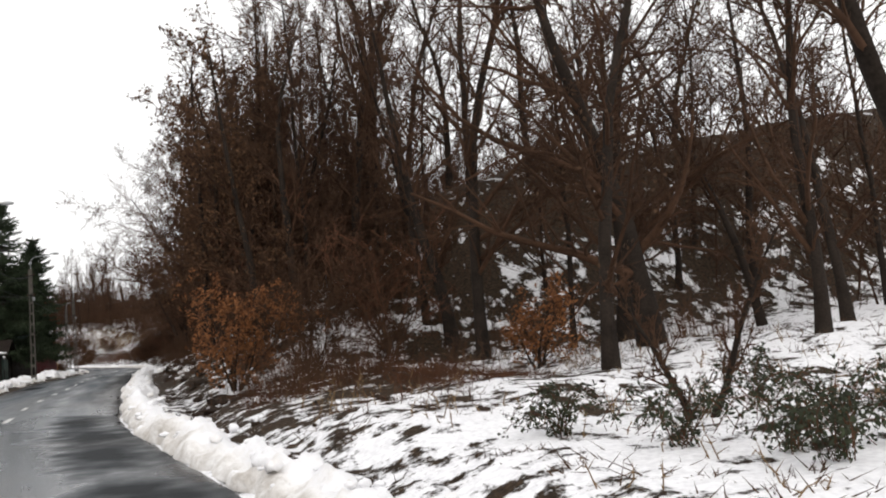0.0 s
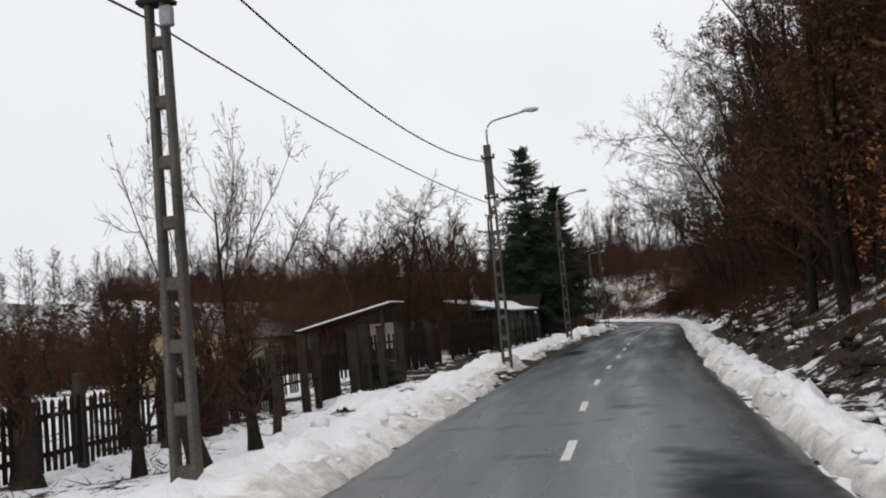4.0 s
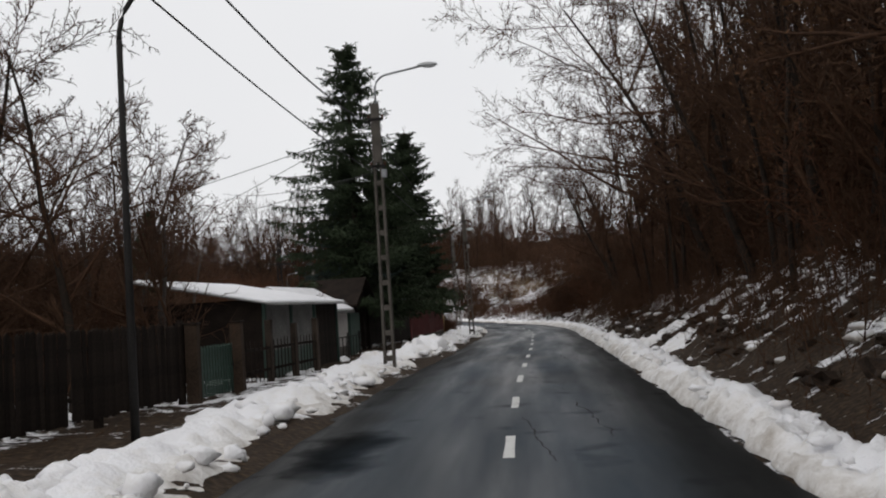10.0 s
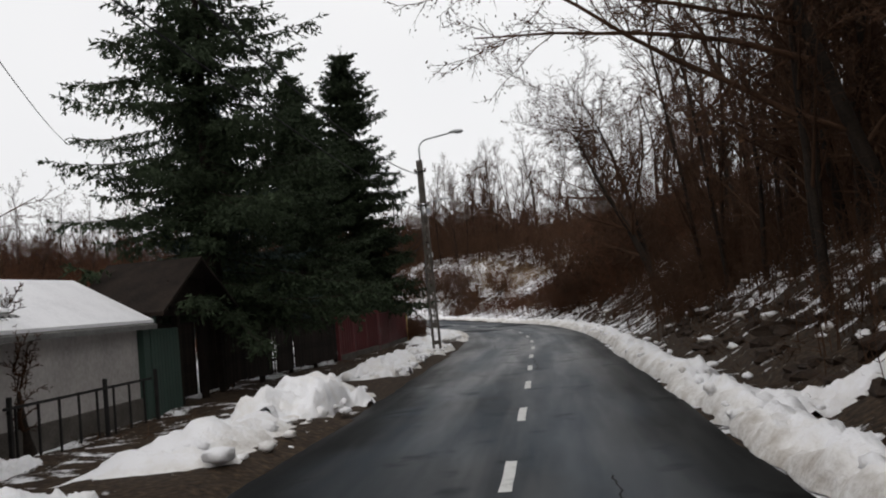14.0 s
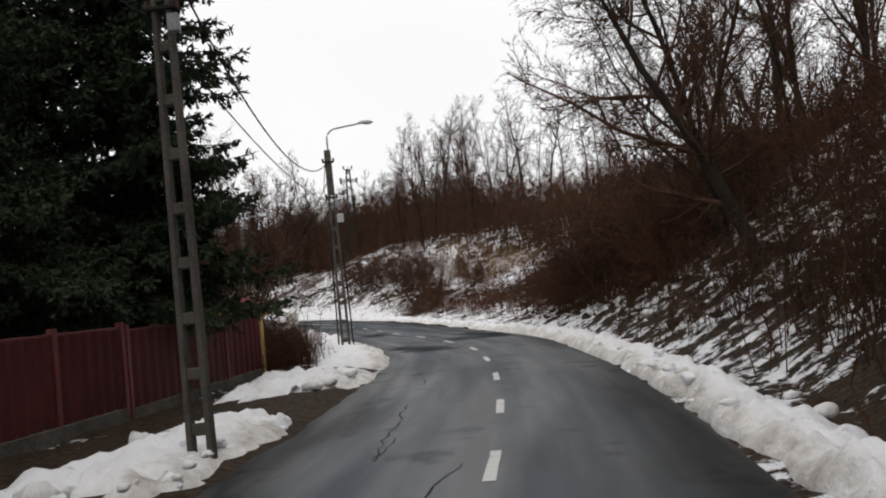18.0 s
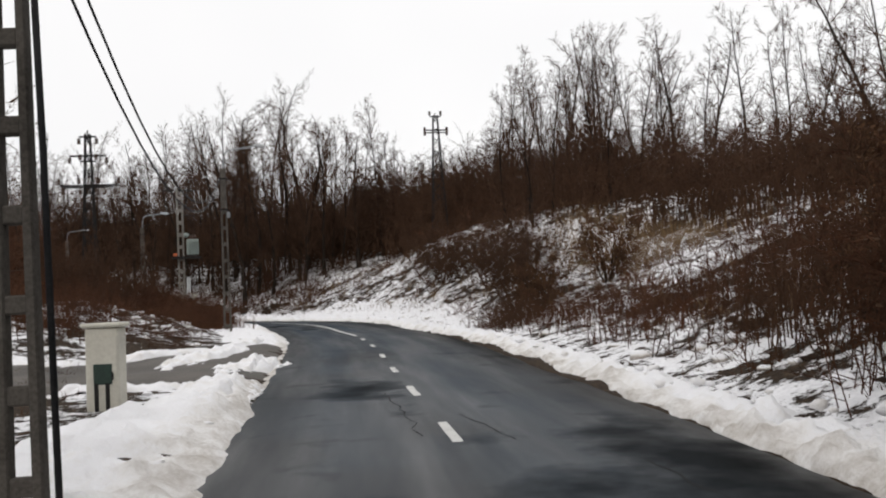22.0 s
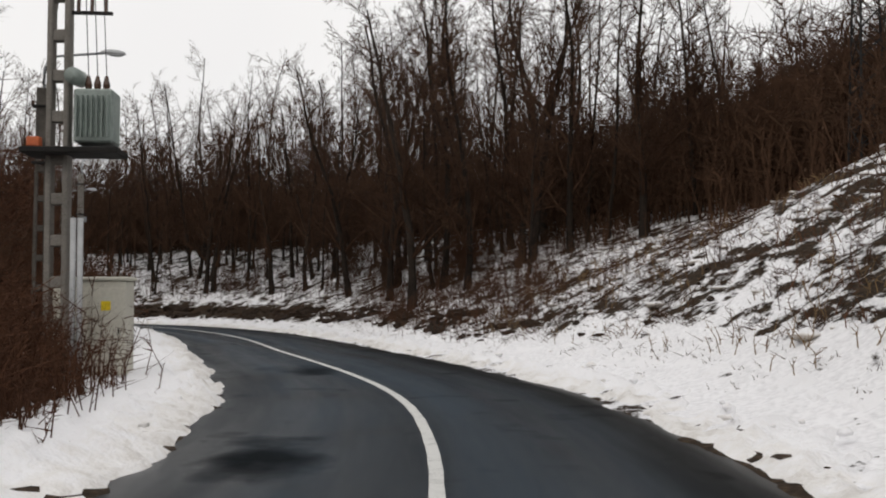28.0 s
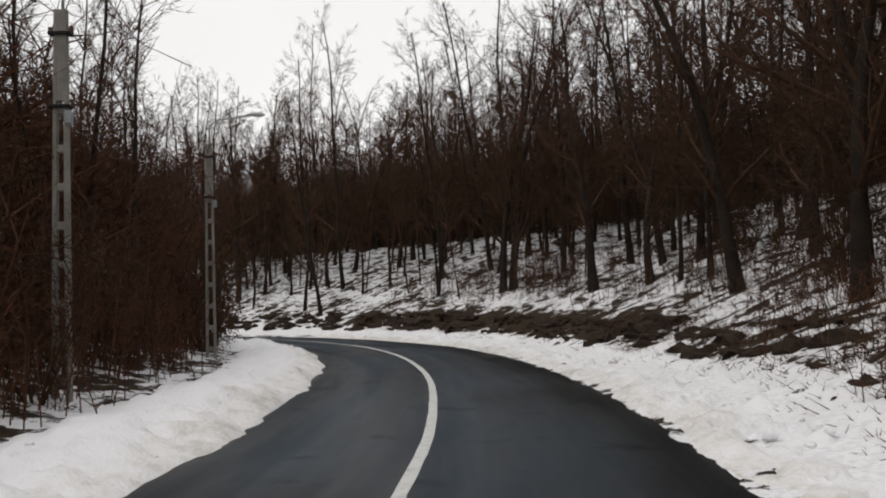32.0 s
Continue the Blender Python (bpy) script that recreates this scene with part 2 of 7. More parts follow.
    mul4 = n.new("ShaderNodeMixRGB")
    mul4.blend_type, mul4.inputs[0].default_value = "MULTIPLY", 1.0
    l.new(mul3.outputs[0], mul4.inputs[1])
    l.new(soak, mul4.inputs[2])
    muddy = n.new("ShaderNodeAttribute")
    muddy.attribute_name = "soil"
    mud = ramp_node(muddy.outputs["Fac"], [(0.0, (1.0,) * 3), (1.0, (0.42, 0.3, 0.22))])
    mul5 = n.new("ShaderNodeMixRGB")
    mul5.blend_type, mul5.inputs[0].default_value = "MULTIPLY", 1.0
    l.new(mul4.outputs[0], mul5.inputs[1])
    l.new(mud, mul5.inputs[2])
    l.new(mul5.outputs[0], b.inputs["Base Color"])
    rough = n.new("ShaderNodeMapRange")
    rough.inputs["From Min"].default_value, rough.inputs["From Max"].default_value = 0.35, 0.65
    rough.inputs["To Min"].default_value, rough.inputs["To Max"].default_value = 0.3, 0.62
    l.new(streak, rough.inputs["Value"])
    matt = n.new("ShaderNodeMixRGB")
    matt.inputs[2].default_value = (0.95, 0.95, 0.95, 1)
    l.new(ramp_node(ragged.outputs[0], [(0.6, (0.0,) * 3), (1.1, (1.0,) * 3)]), matt.inputs[0])
    film = n.new("ShaderNodeMath")
    film.operation = "MULTIPLY"
    l.new(rough.outputs[0], film.inputs[0])
    l.new(film.outputs[0], matt.inputs[1])
    l.new(matt.outputs[0], b.inputs["Roughness"])
    wet = n.new("ShaderNodeMapRange")
    wet.inputs["From Min"].default_value, wet.inputs["From Max"].default_value = 0, 200
    l.new(sep.outputs["Y"], wet.inputs["Value"])
    l.new(ramp_node(wet.outputs[0], [(0.1, (0.5,) * 3), (0.22, (1.0,) * 3)]), film.inputs[1])
    sheen = n.new("ShaderNodeMixRGB")
    sheen.blend_type, sheen.inputs[0].default_value = "MULTIPLY", 0.85
    l.new(soak, sheen.inputs[2])
    dull = n.new("ShaderNodeMixRGB")
    dull.blend_type, dull.inputs[0].default_value = "MULTIPLY", 1.0
    l.new(sheen.outputs[0], dull.inputs[1])
    l.new(mud, dull.inputs[2])
    l.new(dull.outputs[0], b.inputs["Specular IOR Level"])
    l.new(ramp_node(wet.outputs[0], [(0.11, (0.95,) * 3), (0.2, (0.6,) * 3), (0.28, (0.14,) * 3), (0.44, (0.16,) * 3), (0.5, (0.56,) * 3), (0.6, (0.5,) * 3), (0.68, (0.32,) * 3), (0.76, (0.14,) * 3)]), sheen.inputs[1])
    bp = n.new("ShaderNodeBump")
    bp.inputs["Strength"].default_value, bp.inputs["Distance"].default_value = 0.35, 0.006
    l.new(grain, bp.inputs["Height"])
    l.new(bp.outputs[0], b.inputs["Normal"])
    return m


M_ASPHALT = asphalt_material()
M_TAR = material("tar_seam", (0.008, 0.008, 0.0085), (0.004, 0.004, 0.004), 0.6, 2.0, 40.0, 0.1, shine=0.06)


def ground_material(name, snow_edge=0.5):
    """Snow over leaf litter, grass and bare earth; the share of snow is a point attribute."""
    m = bpy.data.materials.new(name)
    m.use_nodes = True
    n, l = m.node_tree.nodes, m.node_tree.links
    b = n["Principled BSDF"]
    co = n.new("ShaderNodeTexCoord")
    cover = n.new("ShaderNodeAttribute")
    cover.attribute_name = "snow_share"
    tall = n.new("ShaderNodeTexNoise")
    tall.inputs["Scale"].default_value, tall.inputs["Detail"].default_value, tall.inputs["Roughness"].default_value = 1.5, 10.0, 0.72
    fine = n.new("ShaderNodeTexNoise")
    fine.inputs["Scale"].default_value, fine.inputs["Detail"].default_value = 9.0, 5.0
    lay = n.new("ShaderNodeUVMap")
    lay.uv_map = "lay"
    l.new(lay.outputs[0], tall.inputs["Vector"])
    l.new(co.outputs["Object"], fine.inputs["Vector"])
    add = n.new("ShaderNodeMath")
    l.new(tall.outputs["Fac"], add.inputs[0])
    l.new(cover.outputs["Fac"], add.inputs[1])
    edge = n.new("ShaderNodeMapRange")
    edge.inputs["From Min"].default_value, edge.inputs["From Max"].default_value = 0.995, 1.03
    l.new(add.outputs[0], edge.inputs["Value"])
    litter = n.new("ShaderNodeValToRGB")
    e = litter.color_ramp.elements
    e[0].position, e[0].color = 0.3, (0.014, 0.0095, 0.0065, 1)
    e[1].position, e[1].color = 0.74, (0.08, 0.053, 0.033, 1)
    e.new(0.5).color = (0.034, 0.0235, 0.0155, 1)
    l.new(fine.outputs["Fac"], litter.inputs[0])
    white = n.new("ShaderNodeValToRGB")
    e = white.color_ramp.elements
    e[0].position, e[0].color = 0.25, (0.68, 0.68, 0.7, 1)
    e[1].position, e[1].color = 0.6, (0.87, 0.87, 0.89, 1)
    l.new(fine.outputs["Fac"], white.inputs[0])
    mix = n.new("ShaderNodeMixRGB")
    l.new(edge.outputs[0], mix.inputs[0])
    l.new(litter.outputs[0], mix.inputs[1])
    l.new(white.outputs[0], mix.inputs[2])
    l.new(mix.outputs[0], b.inputs["Base Color"])
    b.inputs["Roughness"].default_value, b.inputs["Specular IOR Level"].default_value = 0.8, 0.08
    h = n.new("ShaderNodeMath")
    h.operation = "MULTIPLY_ADD"
    h.inputs[1].default_value = 0.5
    l.new(fine.outputs["Fac"], h.inputs[0])
    l.new(edge.outputs[0], h.inputs[2])
    bp = n.new("ShaderNodeBump")
    bp.inputs["Strength"].default_value, bp.inputs["Distance"].default_value = 0.7, 0.08
    l.new(h.outputs[0], bp.inputs["Height"])
    l.new(bp.outputs[0], b.inputs["Normal"])
    return m


M_GROUND = ground_material("snowy_ground")


def bank_material():
    """Ploughed snow, grey and brown with grit towards the road."""
    m = bpy.data.materials.new("ploughed_snow")
    m.use_nodes = True
    n, l = m.node_tree.nodes, m.node_tree.links
    b = n["Principled BSDF"]
    co = n.new("ShaderNodeTexCoord")
    grit = n.new("ShaderNodeAttribute")
    grit.attribute_name = "grit"
    t = n.new("ShaderNodeTexNoise")
    t.inputs["Scale"].default_value, t.inputs["Detail"].default_value, t.inputs["Roughness"].default_value = 2.2, 8.0, 0.7
    f = n.new("ShaderNodeTexNoise")
    f.inputs["Scale"].default_value, f.inputs["Detail"].default_value = 14.0, 5.0
    for k in (t, f):
        l.new(co.outputs["Object"], k.inputs["Vector"])
    a = n.new("ShaderNodeMath")
    l.new(t.outputs["Fac"], a.inputs[0])
    l.new(grit.outputs["Fac"], a.inputs[1])
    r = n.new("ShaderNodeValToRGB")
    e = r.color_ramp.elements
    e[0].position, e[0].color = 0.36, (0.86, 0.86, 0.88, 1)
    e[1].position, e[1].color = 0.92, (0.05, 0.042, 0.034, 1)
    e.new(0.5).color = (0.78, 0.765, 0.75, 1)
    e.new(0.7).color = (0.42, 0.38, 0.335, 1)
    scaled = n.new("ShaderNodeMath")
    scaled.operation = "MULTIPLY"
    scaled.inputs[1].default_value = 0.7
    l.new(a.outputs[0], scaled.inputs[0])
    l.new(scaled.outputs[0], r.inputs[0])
    l.new(r.outputs[0], b.inputs["Base Color"])
    b.inputs["Roughness"].default_value = 0.6
    bp = n.new("ShaderNodeBump")
    bp.inputs["Strength"].default_value, bp.inputs["Distance"].default_value = 0.6, 0.06
    l.new(f.outputs["Fac"], bp.inputs["Height"])
    l.new(bp.outputs[0], b.inputs["Normal"])
    return m


M_BANK = bank_material()


# ---- mesh helpers ----
def mesh_np(name, verts, faces, mat, smooth=False):
    """A mesh from numpy arrays; all faces have the same number of corners."""
    me = bpy.data.meshes.new(name)
    verts, faces = np.asarray(verts, np.float32), np.asarray(faces, np.int32)
    k = faces.shape[1]
    me.vertices.add(len(verts))
    me.vertices.foreach_set("co", verts.ravel())
    me.loops.add(faces.size)
    me.loops.foreach_set("vertex_index", faces.ravel())
    me.polygons.add(len(faces))
    me.polygons.foreach_set("loop_start", np.arange(0, faces.size, k, dtype=np.int32))
    me.polygons.foreach_set("use_smooth", np.full(len(faces), smooth))
    me.update(calc_edges=True)
    me.materials.append(mat)
    return me


def under(name, data, parent, label=""):
    ob = new(name, data)
    ob.parent = parent
    return tagged(ob, label)


def part(name, bm, mat, parent, label="", smooth=False):
    me = bpy.data.meshes.new(name)
    for f in bm.faces:
        f.smooth = smooth
    bm.to_mesh(me)
    bm.free()
    me.materials.append(mat)
    return under(name, me, parent, label)


def thing(name, m, label, category, group="", kind=""):
    ob = new(name)
    ob.empty_display_size = 0.3
    ob.matrix_basis = m
    return tagged(ob, label, category, group, kind)


def box(bm, cx, cy, cz, sx, sy, sz, rot=None, bevel=0.0):
    """A box by its centre and size, with bevelled edges if asked for."""
    r = bmesh.ops.create_cube(bm, size=1.0)["verts"]
    bmesh.ops.scale(bm, verts=r, vec=(sx, sy, sz))
    if bevel:
        edges = list({e for v in r for e in v.link_edges})
        r = list({v for f in bmesh.ops.bevel(bm, geom=edges, offset=bevel, segments=1, affect="EDGES")["faces"] for v in f.verts} | {v for v in r if v.is_valid})
    if rot is not None:
        bmesh.ops.transform(bm, matrix=rot, verts=r)
    bmesh.ops.translate(bm, verts=r, vec=(cx, cy, cz))
    return bm


def boxed(*a, **k):
    return box(bmesh.new(), *a, **k)


def tube_bm(points, radius, sides=8, bm=None):
    """A round tube along a polyline; radius is a number or one a point."""
    bm = bm or bmesh.new()
    pts = [Vector(p) for p in points]
    rad = radius if hasattr(radius, "__len__") else [radius] * len(pts)
    rings = []
    for i, p in enumerate(pts):
        d = (pts[min(i + 1, len(pts) - 1)] - pts[max(i - 1, 0)]).normalized()
        a = d.cross(Vector((0, 0, 1)) if abs(d.z) < 0.9 else Vector((1, 0, 0))).normalized()
        b = d.cross(a)
        rings.append([bm.verts.new(p + rad[i] * (math.cos(2 * math.pi * k / sides) * a + math.sin(2 * math.pi * k / sides) * b)) for k in range(sides)])
    for r0, r1 in zip(rings, rings[1:]):
        for k in range(sides):
            bm.faces.new((r0[k], r0[(k + 1) % sides], r1[(k + 1) % sides], r1[k]))
    bm.faces.new(rings[0][::-1])
    bm.faces.new(rings[-1])
    return bm


def tubes_np(segs, sides):
    """Open tapered prisms for rows of p0, p1, r0, r1, as vertices and quads."""
    s = np.asarray(segs, float)
    p0, p1 = s[:, 0:3], s[:, 3:6]
    d = p1 - p0
    d /= np.linalg.norm(d, axis=1, keepdims=True) + 1e-9
    ref = np.where(np.abs(d[:, 2:3]) < 0.9, [[0, 0, 1.0]], [[1.0, 0, 0]])
    a = np.cross(d, ref)
    a /= np.linalg.norm(a, axis=1, keepdims=True)
    b = np.cross(d, a)
    ang = 2 * np.pi * np.arange(sides) / sides
    ring = a[:, None, :] * np.cos(ang)[None, :, None] + b[:, None, :] * np.sin(ang)[None, :, None]
    v = np.concatenate([p0[:, None] + ring * s[:, 6][:, None, None], p1[:, None] + ring * s[:, 7][:, None, None]], axis=1)
    k = np.arange(sides)
    quad = np.stack([k, (k + 1) % sides, (k + 1) % sides + sides, k + sides], axis=1)
    f = quad[None] + (np.arange(len(s)) * 2 * sides)[:, None, None]
    return v.reshape(-1, 3), f.reshape(-1, 4)


def chain_np(segs, sides):
    """One closed skin along a chain of segments that follow each other, flared at its foot."""
    s = np.asarray(segs, float)
    p = np.concatenate([s[:1, 0:3], s[:, 3:6]])
    r = np.concatenate([s[:1, 6] * 1.35, s[:, 7]])
    ang = 2 * np.pi * np.arange(sides) / sides
    ring = np.stack([np.cos(ang), np.sin(ang), 0 * ang], 1)
    knot = 1 + 0.1 * np.sin(3 * ang[None, :] + np.arange(len(p))[:, None] * 1.7)
    v = p[:, None] + ring[None] * (r[:, None] * knot)[:, :, None]
    i, k = np.meshgrid(np.arange(len(p) - 1), np.arange(sides), indexing="ij")
    a, b = (i * sides + k).ravel(), (i * sides + (k + 1) % sides).ravel()
    return v.reshape(-1, 3), np.stack([a, b, b + sides, a + sides], 1)


def cones_np(segs):
    """Three-sided spikes for rows of p0, p1, r0, r1, as vertices and triangles."""
    s = np.asarray(segs, float)
    v, _ = tubes_np(s, 3)
    v = v.reshape(-1, 6, 3)[:, :4].copy()
    v[:, 3] = s[:, 3:6]
    quad = np.array([(0, 1, 3), (1, 2, 3), (2, 0, 3)])
    f = quad[None] + (np.arange(len(s)) * 4)[:, None, None]
    return v.reshape(-1, 3), f.reshape(-1, 3)


def tris(vf):
    v, f = vf
    return (v, f) if f.shape[1] == 3 else (v, np.concatenate([f[:, [0, 1, 2]], f[:, [0, 2, 3]]]))


def joined(pieces):
    vs, fs, n = [], [], 0
    for v, f in pieces:
        vs.append(v)
        fs.append(f + n)
        n += len(v)
    return np.concatenate(vs), np.concatenate(fs)


# ---- the road's line and the lie of the land ----
LINE = [(6.5, -30), (5.1, -14), (3.0, -1.5), (0.9, 9), (-1.5, 21), (-2.0, 27), (-2.5, 33), (-3.1, 41), (-3.5, 50), (-3.9, 58), (-4.2, 65), (-4.4, 72),
        (-4.6, 79), (-4.85, 87), (-5.05, 92), (-5.3, 98), (-5.5, 105), (-5.9, 111), (-6.4, 116), (-7.1, 121), (-8.1, 126), (-10.2, 132), (-13.1, 139),
        (-15.1, 143.7), (-18.3, 151.3), (-22, 159), (-24.7, 163.7), (-28.2, 170), (-32.4, 176.4), (-36.3, 181), (-42.4, 186.3), (-48.1, 190.7),
        (-53.4, 194.9), (-58.7, 198.8), (-66.8, 204), (-77.5, 209.2), (-89, 212.4), (-102, 212.8), (-118, 209.5), (-140, 202), (-175, 190), (-230, 175)]
RISE_Y = (-40, -1, 12, 30, 50, 68, 82, 107, 125, 140, 155, 173, 190, 260)
RISE_Z = (2.8, 3.03, 3.26, 3.33, 3.33, 3.4, 3.26, 3.06, 3.0, 3.12, 3.33, 3.48, 3.54, 3.6)


def smooth_line(pts, step=0.5):
    p = np.array(pts, float)
    q = []
    for i in range(len(p) - 1):
        a, b, c, d = p[max(i - 1, 0)], p[i], p[i + 1], p[min(i + 2, len(p) - 1)]
        for t in np.linspace(0, 1, 24, endpoint=False):
            q.append(0.5 * (2 * b + (c - a) * t + (2 * a - 5 * b + 4 * c - d) * t * t + (3 * b - a - 3 * c + d) * t ** 3))
    q = np.array(q + [p[-1]])
    for _ in range(60):
        q[1:-1] = 0.25 * q[:-2] + 0.5 * q[1:-1] + 0.25 * q[2:]
    s = np.concatenate([[0], np.cumsum(np.hypot(*np.diff(q, axis=0).T))])
    u = np.arange(0, s[-1], step)
    return np.stack([np.interp(u, s, q[:, 0]), np.interp(u, s, q[:, 1])], 1), u


ROAD, ROAD_U = smooth_line(LINE)
tangent = np.gradient(ROAD, axis=0)
tangent /= np.linalg.norm(tangent, axis=1, keepdims=True)
ZERO = ROAD_U[np.argmin(np.abs(ROAD[:, 1] + 1.1))]     # distances along the road count from where the drive begins
ROAD_U = ROAD_U - ZERO


def road_z(u):
    return np.interp(np.interp(u, ROAD_U, ROAD[:, 1]), RISE_Y, RISE_Z)


def on_road(u, o, h=0.0):
    """World place at u metres along the road, o metres to the right of its middle, h above it."""
    x, y = np.interp(u, ROAD_U, ROAD[:, 0]), np.interp(u, ROAD_U, ROAD[:, 1])
    tx, ty = np.interp(u, ROAD_U, tangent[:, 0]), np.interp(u, ROAD_U, tangent[:, 1])
    k = np.hypot(tx, ty)
    return x + o * ty / k, y - o * tx / k, road_z(u) + h


def heading(u):
    """Degrees by which the road's direction is turned from +y."""
    tx, ty = np.interp(u, ROAD_U, tangent[:, 0]), np.interp(u, ROAD_U, tangent[:, 1])
    return math.degrees(math.atan2(-tx, ty))


def along(x, y):
    """Distance along the road and to its right, for arrays."""
    x, y = np.atleast_1d(np.asarray(x, float)), np.atleast_1d(np.asarray(y, float))
    us, os_ = np.empty(len(x)), np.empty(len(x))
    pts, tan, uu = ROAD[::2], tangent[::2], ROAD_U[::2]
    for i in range(0, len(x), 8000):
        dx, dy = x[i:i + 8000, None] - pts[:, 0], y[i:i + 8000, None] - pts[:, 1]
        j = np.argmin(dx * dx + dy * dy, axis=1)
        r = np.arange(len(j))
        ddx, ddy = dx[r, j], dy[r, j]
        us[i:i + 8000] = uu[j] + ddx * tan[j, 0] + ddy * tan[j, 1]
        o = ddx * tan[j, 1] - ddy * tan[j, 0]
        os_[i:i + 8000] = np.sign(o) * np.maximum(np.abs(o), np.hypot(ddx, ddy) * 0.999)
    return us, os_


def ease(a, b, x):
    t = np.clip((np.asarray(x, float) - a) / (b - a), 0, 1)
    return t * t * (3 - 2 * t)


def ripple(x, y, scale, seed, octaves=4):
    """Smooth random relief between about -1 and 1."""
    r = np.random.RandomState(seed)
    out, amp = 0, 1.0
    for k in range(octaves):
        for _ in range(3):
            a = r.uniform(0, 2 * np.pi)
            f = 2 ** k / scale * r.uniform(0.7, 1.4)
            out = out + amp / 2.4 * np.sin((x * np.cos(a) + y * np.sin(a)) * 2 * np.pi * f + r.uniform(0, 6.3) + 1.5 * np.sin((y * np.cos(a) - x * np.sin(a)) * f * 3.1 + r.uniform(0, 6.3)))
        amp *= 0.55
    return out / 1.6


def soft(x, k=0.6):
    return np.where(x > 8 * k, x, k * np.log1p(np.exp(np.clip(x / k, -30, 8))))


def land_rel(u, o):
    """Height of the land over the road, at u along it and o to its right."""
    o = np.clip(o, -140, 75)
    a = np.abs(o)
    # right: a ditch and open wood, then a steep wooded bank, then a sloping field, then wood
    start = -0.5 * np.exp(-((o - 5.0) / 0.9) ** 2) + 0.055 * soft(o - 7.5) + 0.4 * np.exp(-((u - 25) / 5.0) ** 2 - ((o - 10.0) / 2.6) ** 2) + 0.25 * np.exp(-((u - 16) / 3.0) ** 2 - ((o - 7.2) / 1.5) ** 2)
    steep = -0.25 * np.exp(-((o - 4.7) / 0.7) ** 2) + 0.66 * soft(o - 5.2) - 0.54 * soft(o - 20, 2.0)
    field = -0.1 * np.exp(-((o - 5.0) / 0.8) ** 2) + 0.32 * soft(o - 5.6) - 0.22 * soft(o - 25, 2.0)
    bank = 0.6 * soft(o - 5.4) - 0.5 * soft(o - 18, 2.0)
    wood = 0.42 * soft(o - 5.2) - 0.1 * soft(o - 15, 2.0) - 0.24 * soft(o - 42, 3.0)
    w = [1 - ease(30, 44, u), ease(30, 44, u) * (1 - ease(126, 146, u)), ease(126, 146, u) * (1 - ease(166, 186, u)),
         ease(166, 186, u) * (1 - ease(192, 204, u)), ease(192, 204, u)]
    right = w[0] * start + w[1] * steep + w[2] * field + w[3] * bank + w[4] * wood
    # left: level gardens, then a low scrubby rise
    garden = 0.12 - 0.02 * soft(a - 22, 2.0) + 0.0 * a
    scrub = 0.1 + 0.22 * soft(a - 6.5) - 0.2 * soft(a - 15, 2.0)
    scrub = scrub + 0.8 * np.exp(-((u - 169) / 5.0) ** 2 - ((a - 11) / 4.0) ** 2)
    g = ease(146, 160, u)
    rise = 0.1 + 0.3 * soft(a - 7.0) - 0.24 * soft(a - 34, 3.0)
    far = ease(200, 214, u)
    left = (1 - g) * garden + g * (1 - far) * scrub + g * far * rise
    return np.where(o > 0, right, left)


def land_z(x, y, fine=True):
    u, o = along(x, y)
    a = np.abs(o)
    z = road_z(u) + land_rel(u, o)
    far = np.clip((a - 3.4) / 4, 0, 1)
    z = z + far * (0.10 * ripple(x, y, 3.0, 5) + 0.22 * ripple(x, y, 11.0, 6) * np.clip((a - 6) / 6, 0, 1))
    z = z + 1.2 * ripple(x, y, 70.0, 7, 2) * np.clip((a - 30) / 60, 0, 1)
    return np.where(a < 3.3, road_z(u) - 0.12, np.where(a < 3.7, np.minimum(z, road_z(u) - 0.03), z))


def ground_at(x, y):
    return float(land_z(np.array([x]), np.array([y]))[0])


def point_attribute(me, name, values):
    at = me.attributes.new(name, "FLOAT", "POINT")
    at.data.foreach_set("value", np.asarray(values, np.float32))


# ---- ground: one sheet to the horizon ----
def grid_axis(lo, hi, step, reach):
    mid = np.arange(lo, hi + step / 2, step)
    grow = np.cumsum(step * 1.22 ** np.arange(1, 60))
    grow = grow[grow < reach]
    return np.concatenate([lo - grow[::-1], mid, hi + grow])


DRIVES = [(52.5, 1.5), (78.0, 1.6), (91.5, 2.0), (112.0, 3.0), (120.8, 1.3)]       # driveways to the left: place along the road, half width


def drive_gap(u):
    """1 where the left verge is crossed by a driveway or the side road."""
    g = np.zeros_like(np.asarray(u, float))
    for c, w in DRIVES:
        g = np.maximum(g, 1 - ease(w * 0.6, w * 1.2, np.abs(u - c)))
    return np.maximum(g, ease(144.2, 145.8, u) * (1 - ease(158, 161, u)))


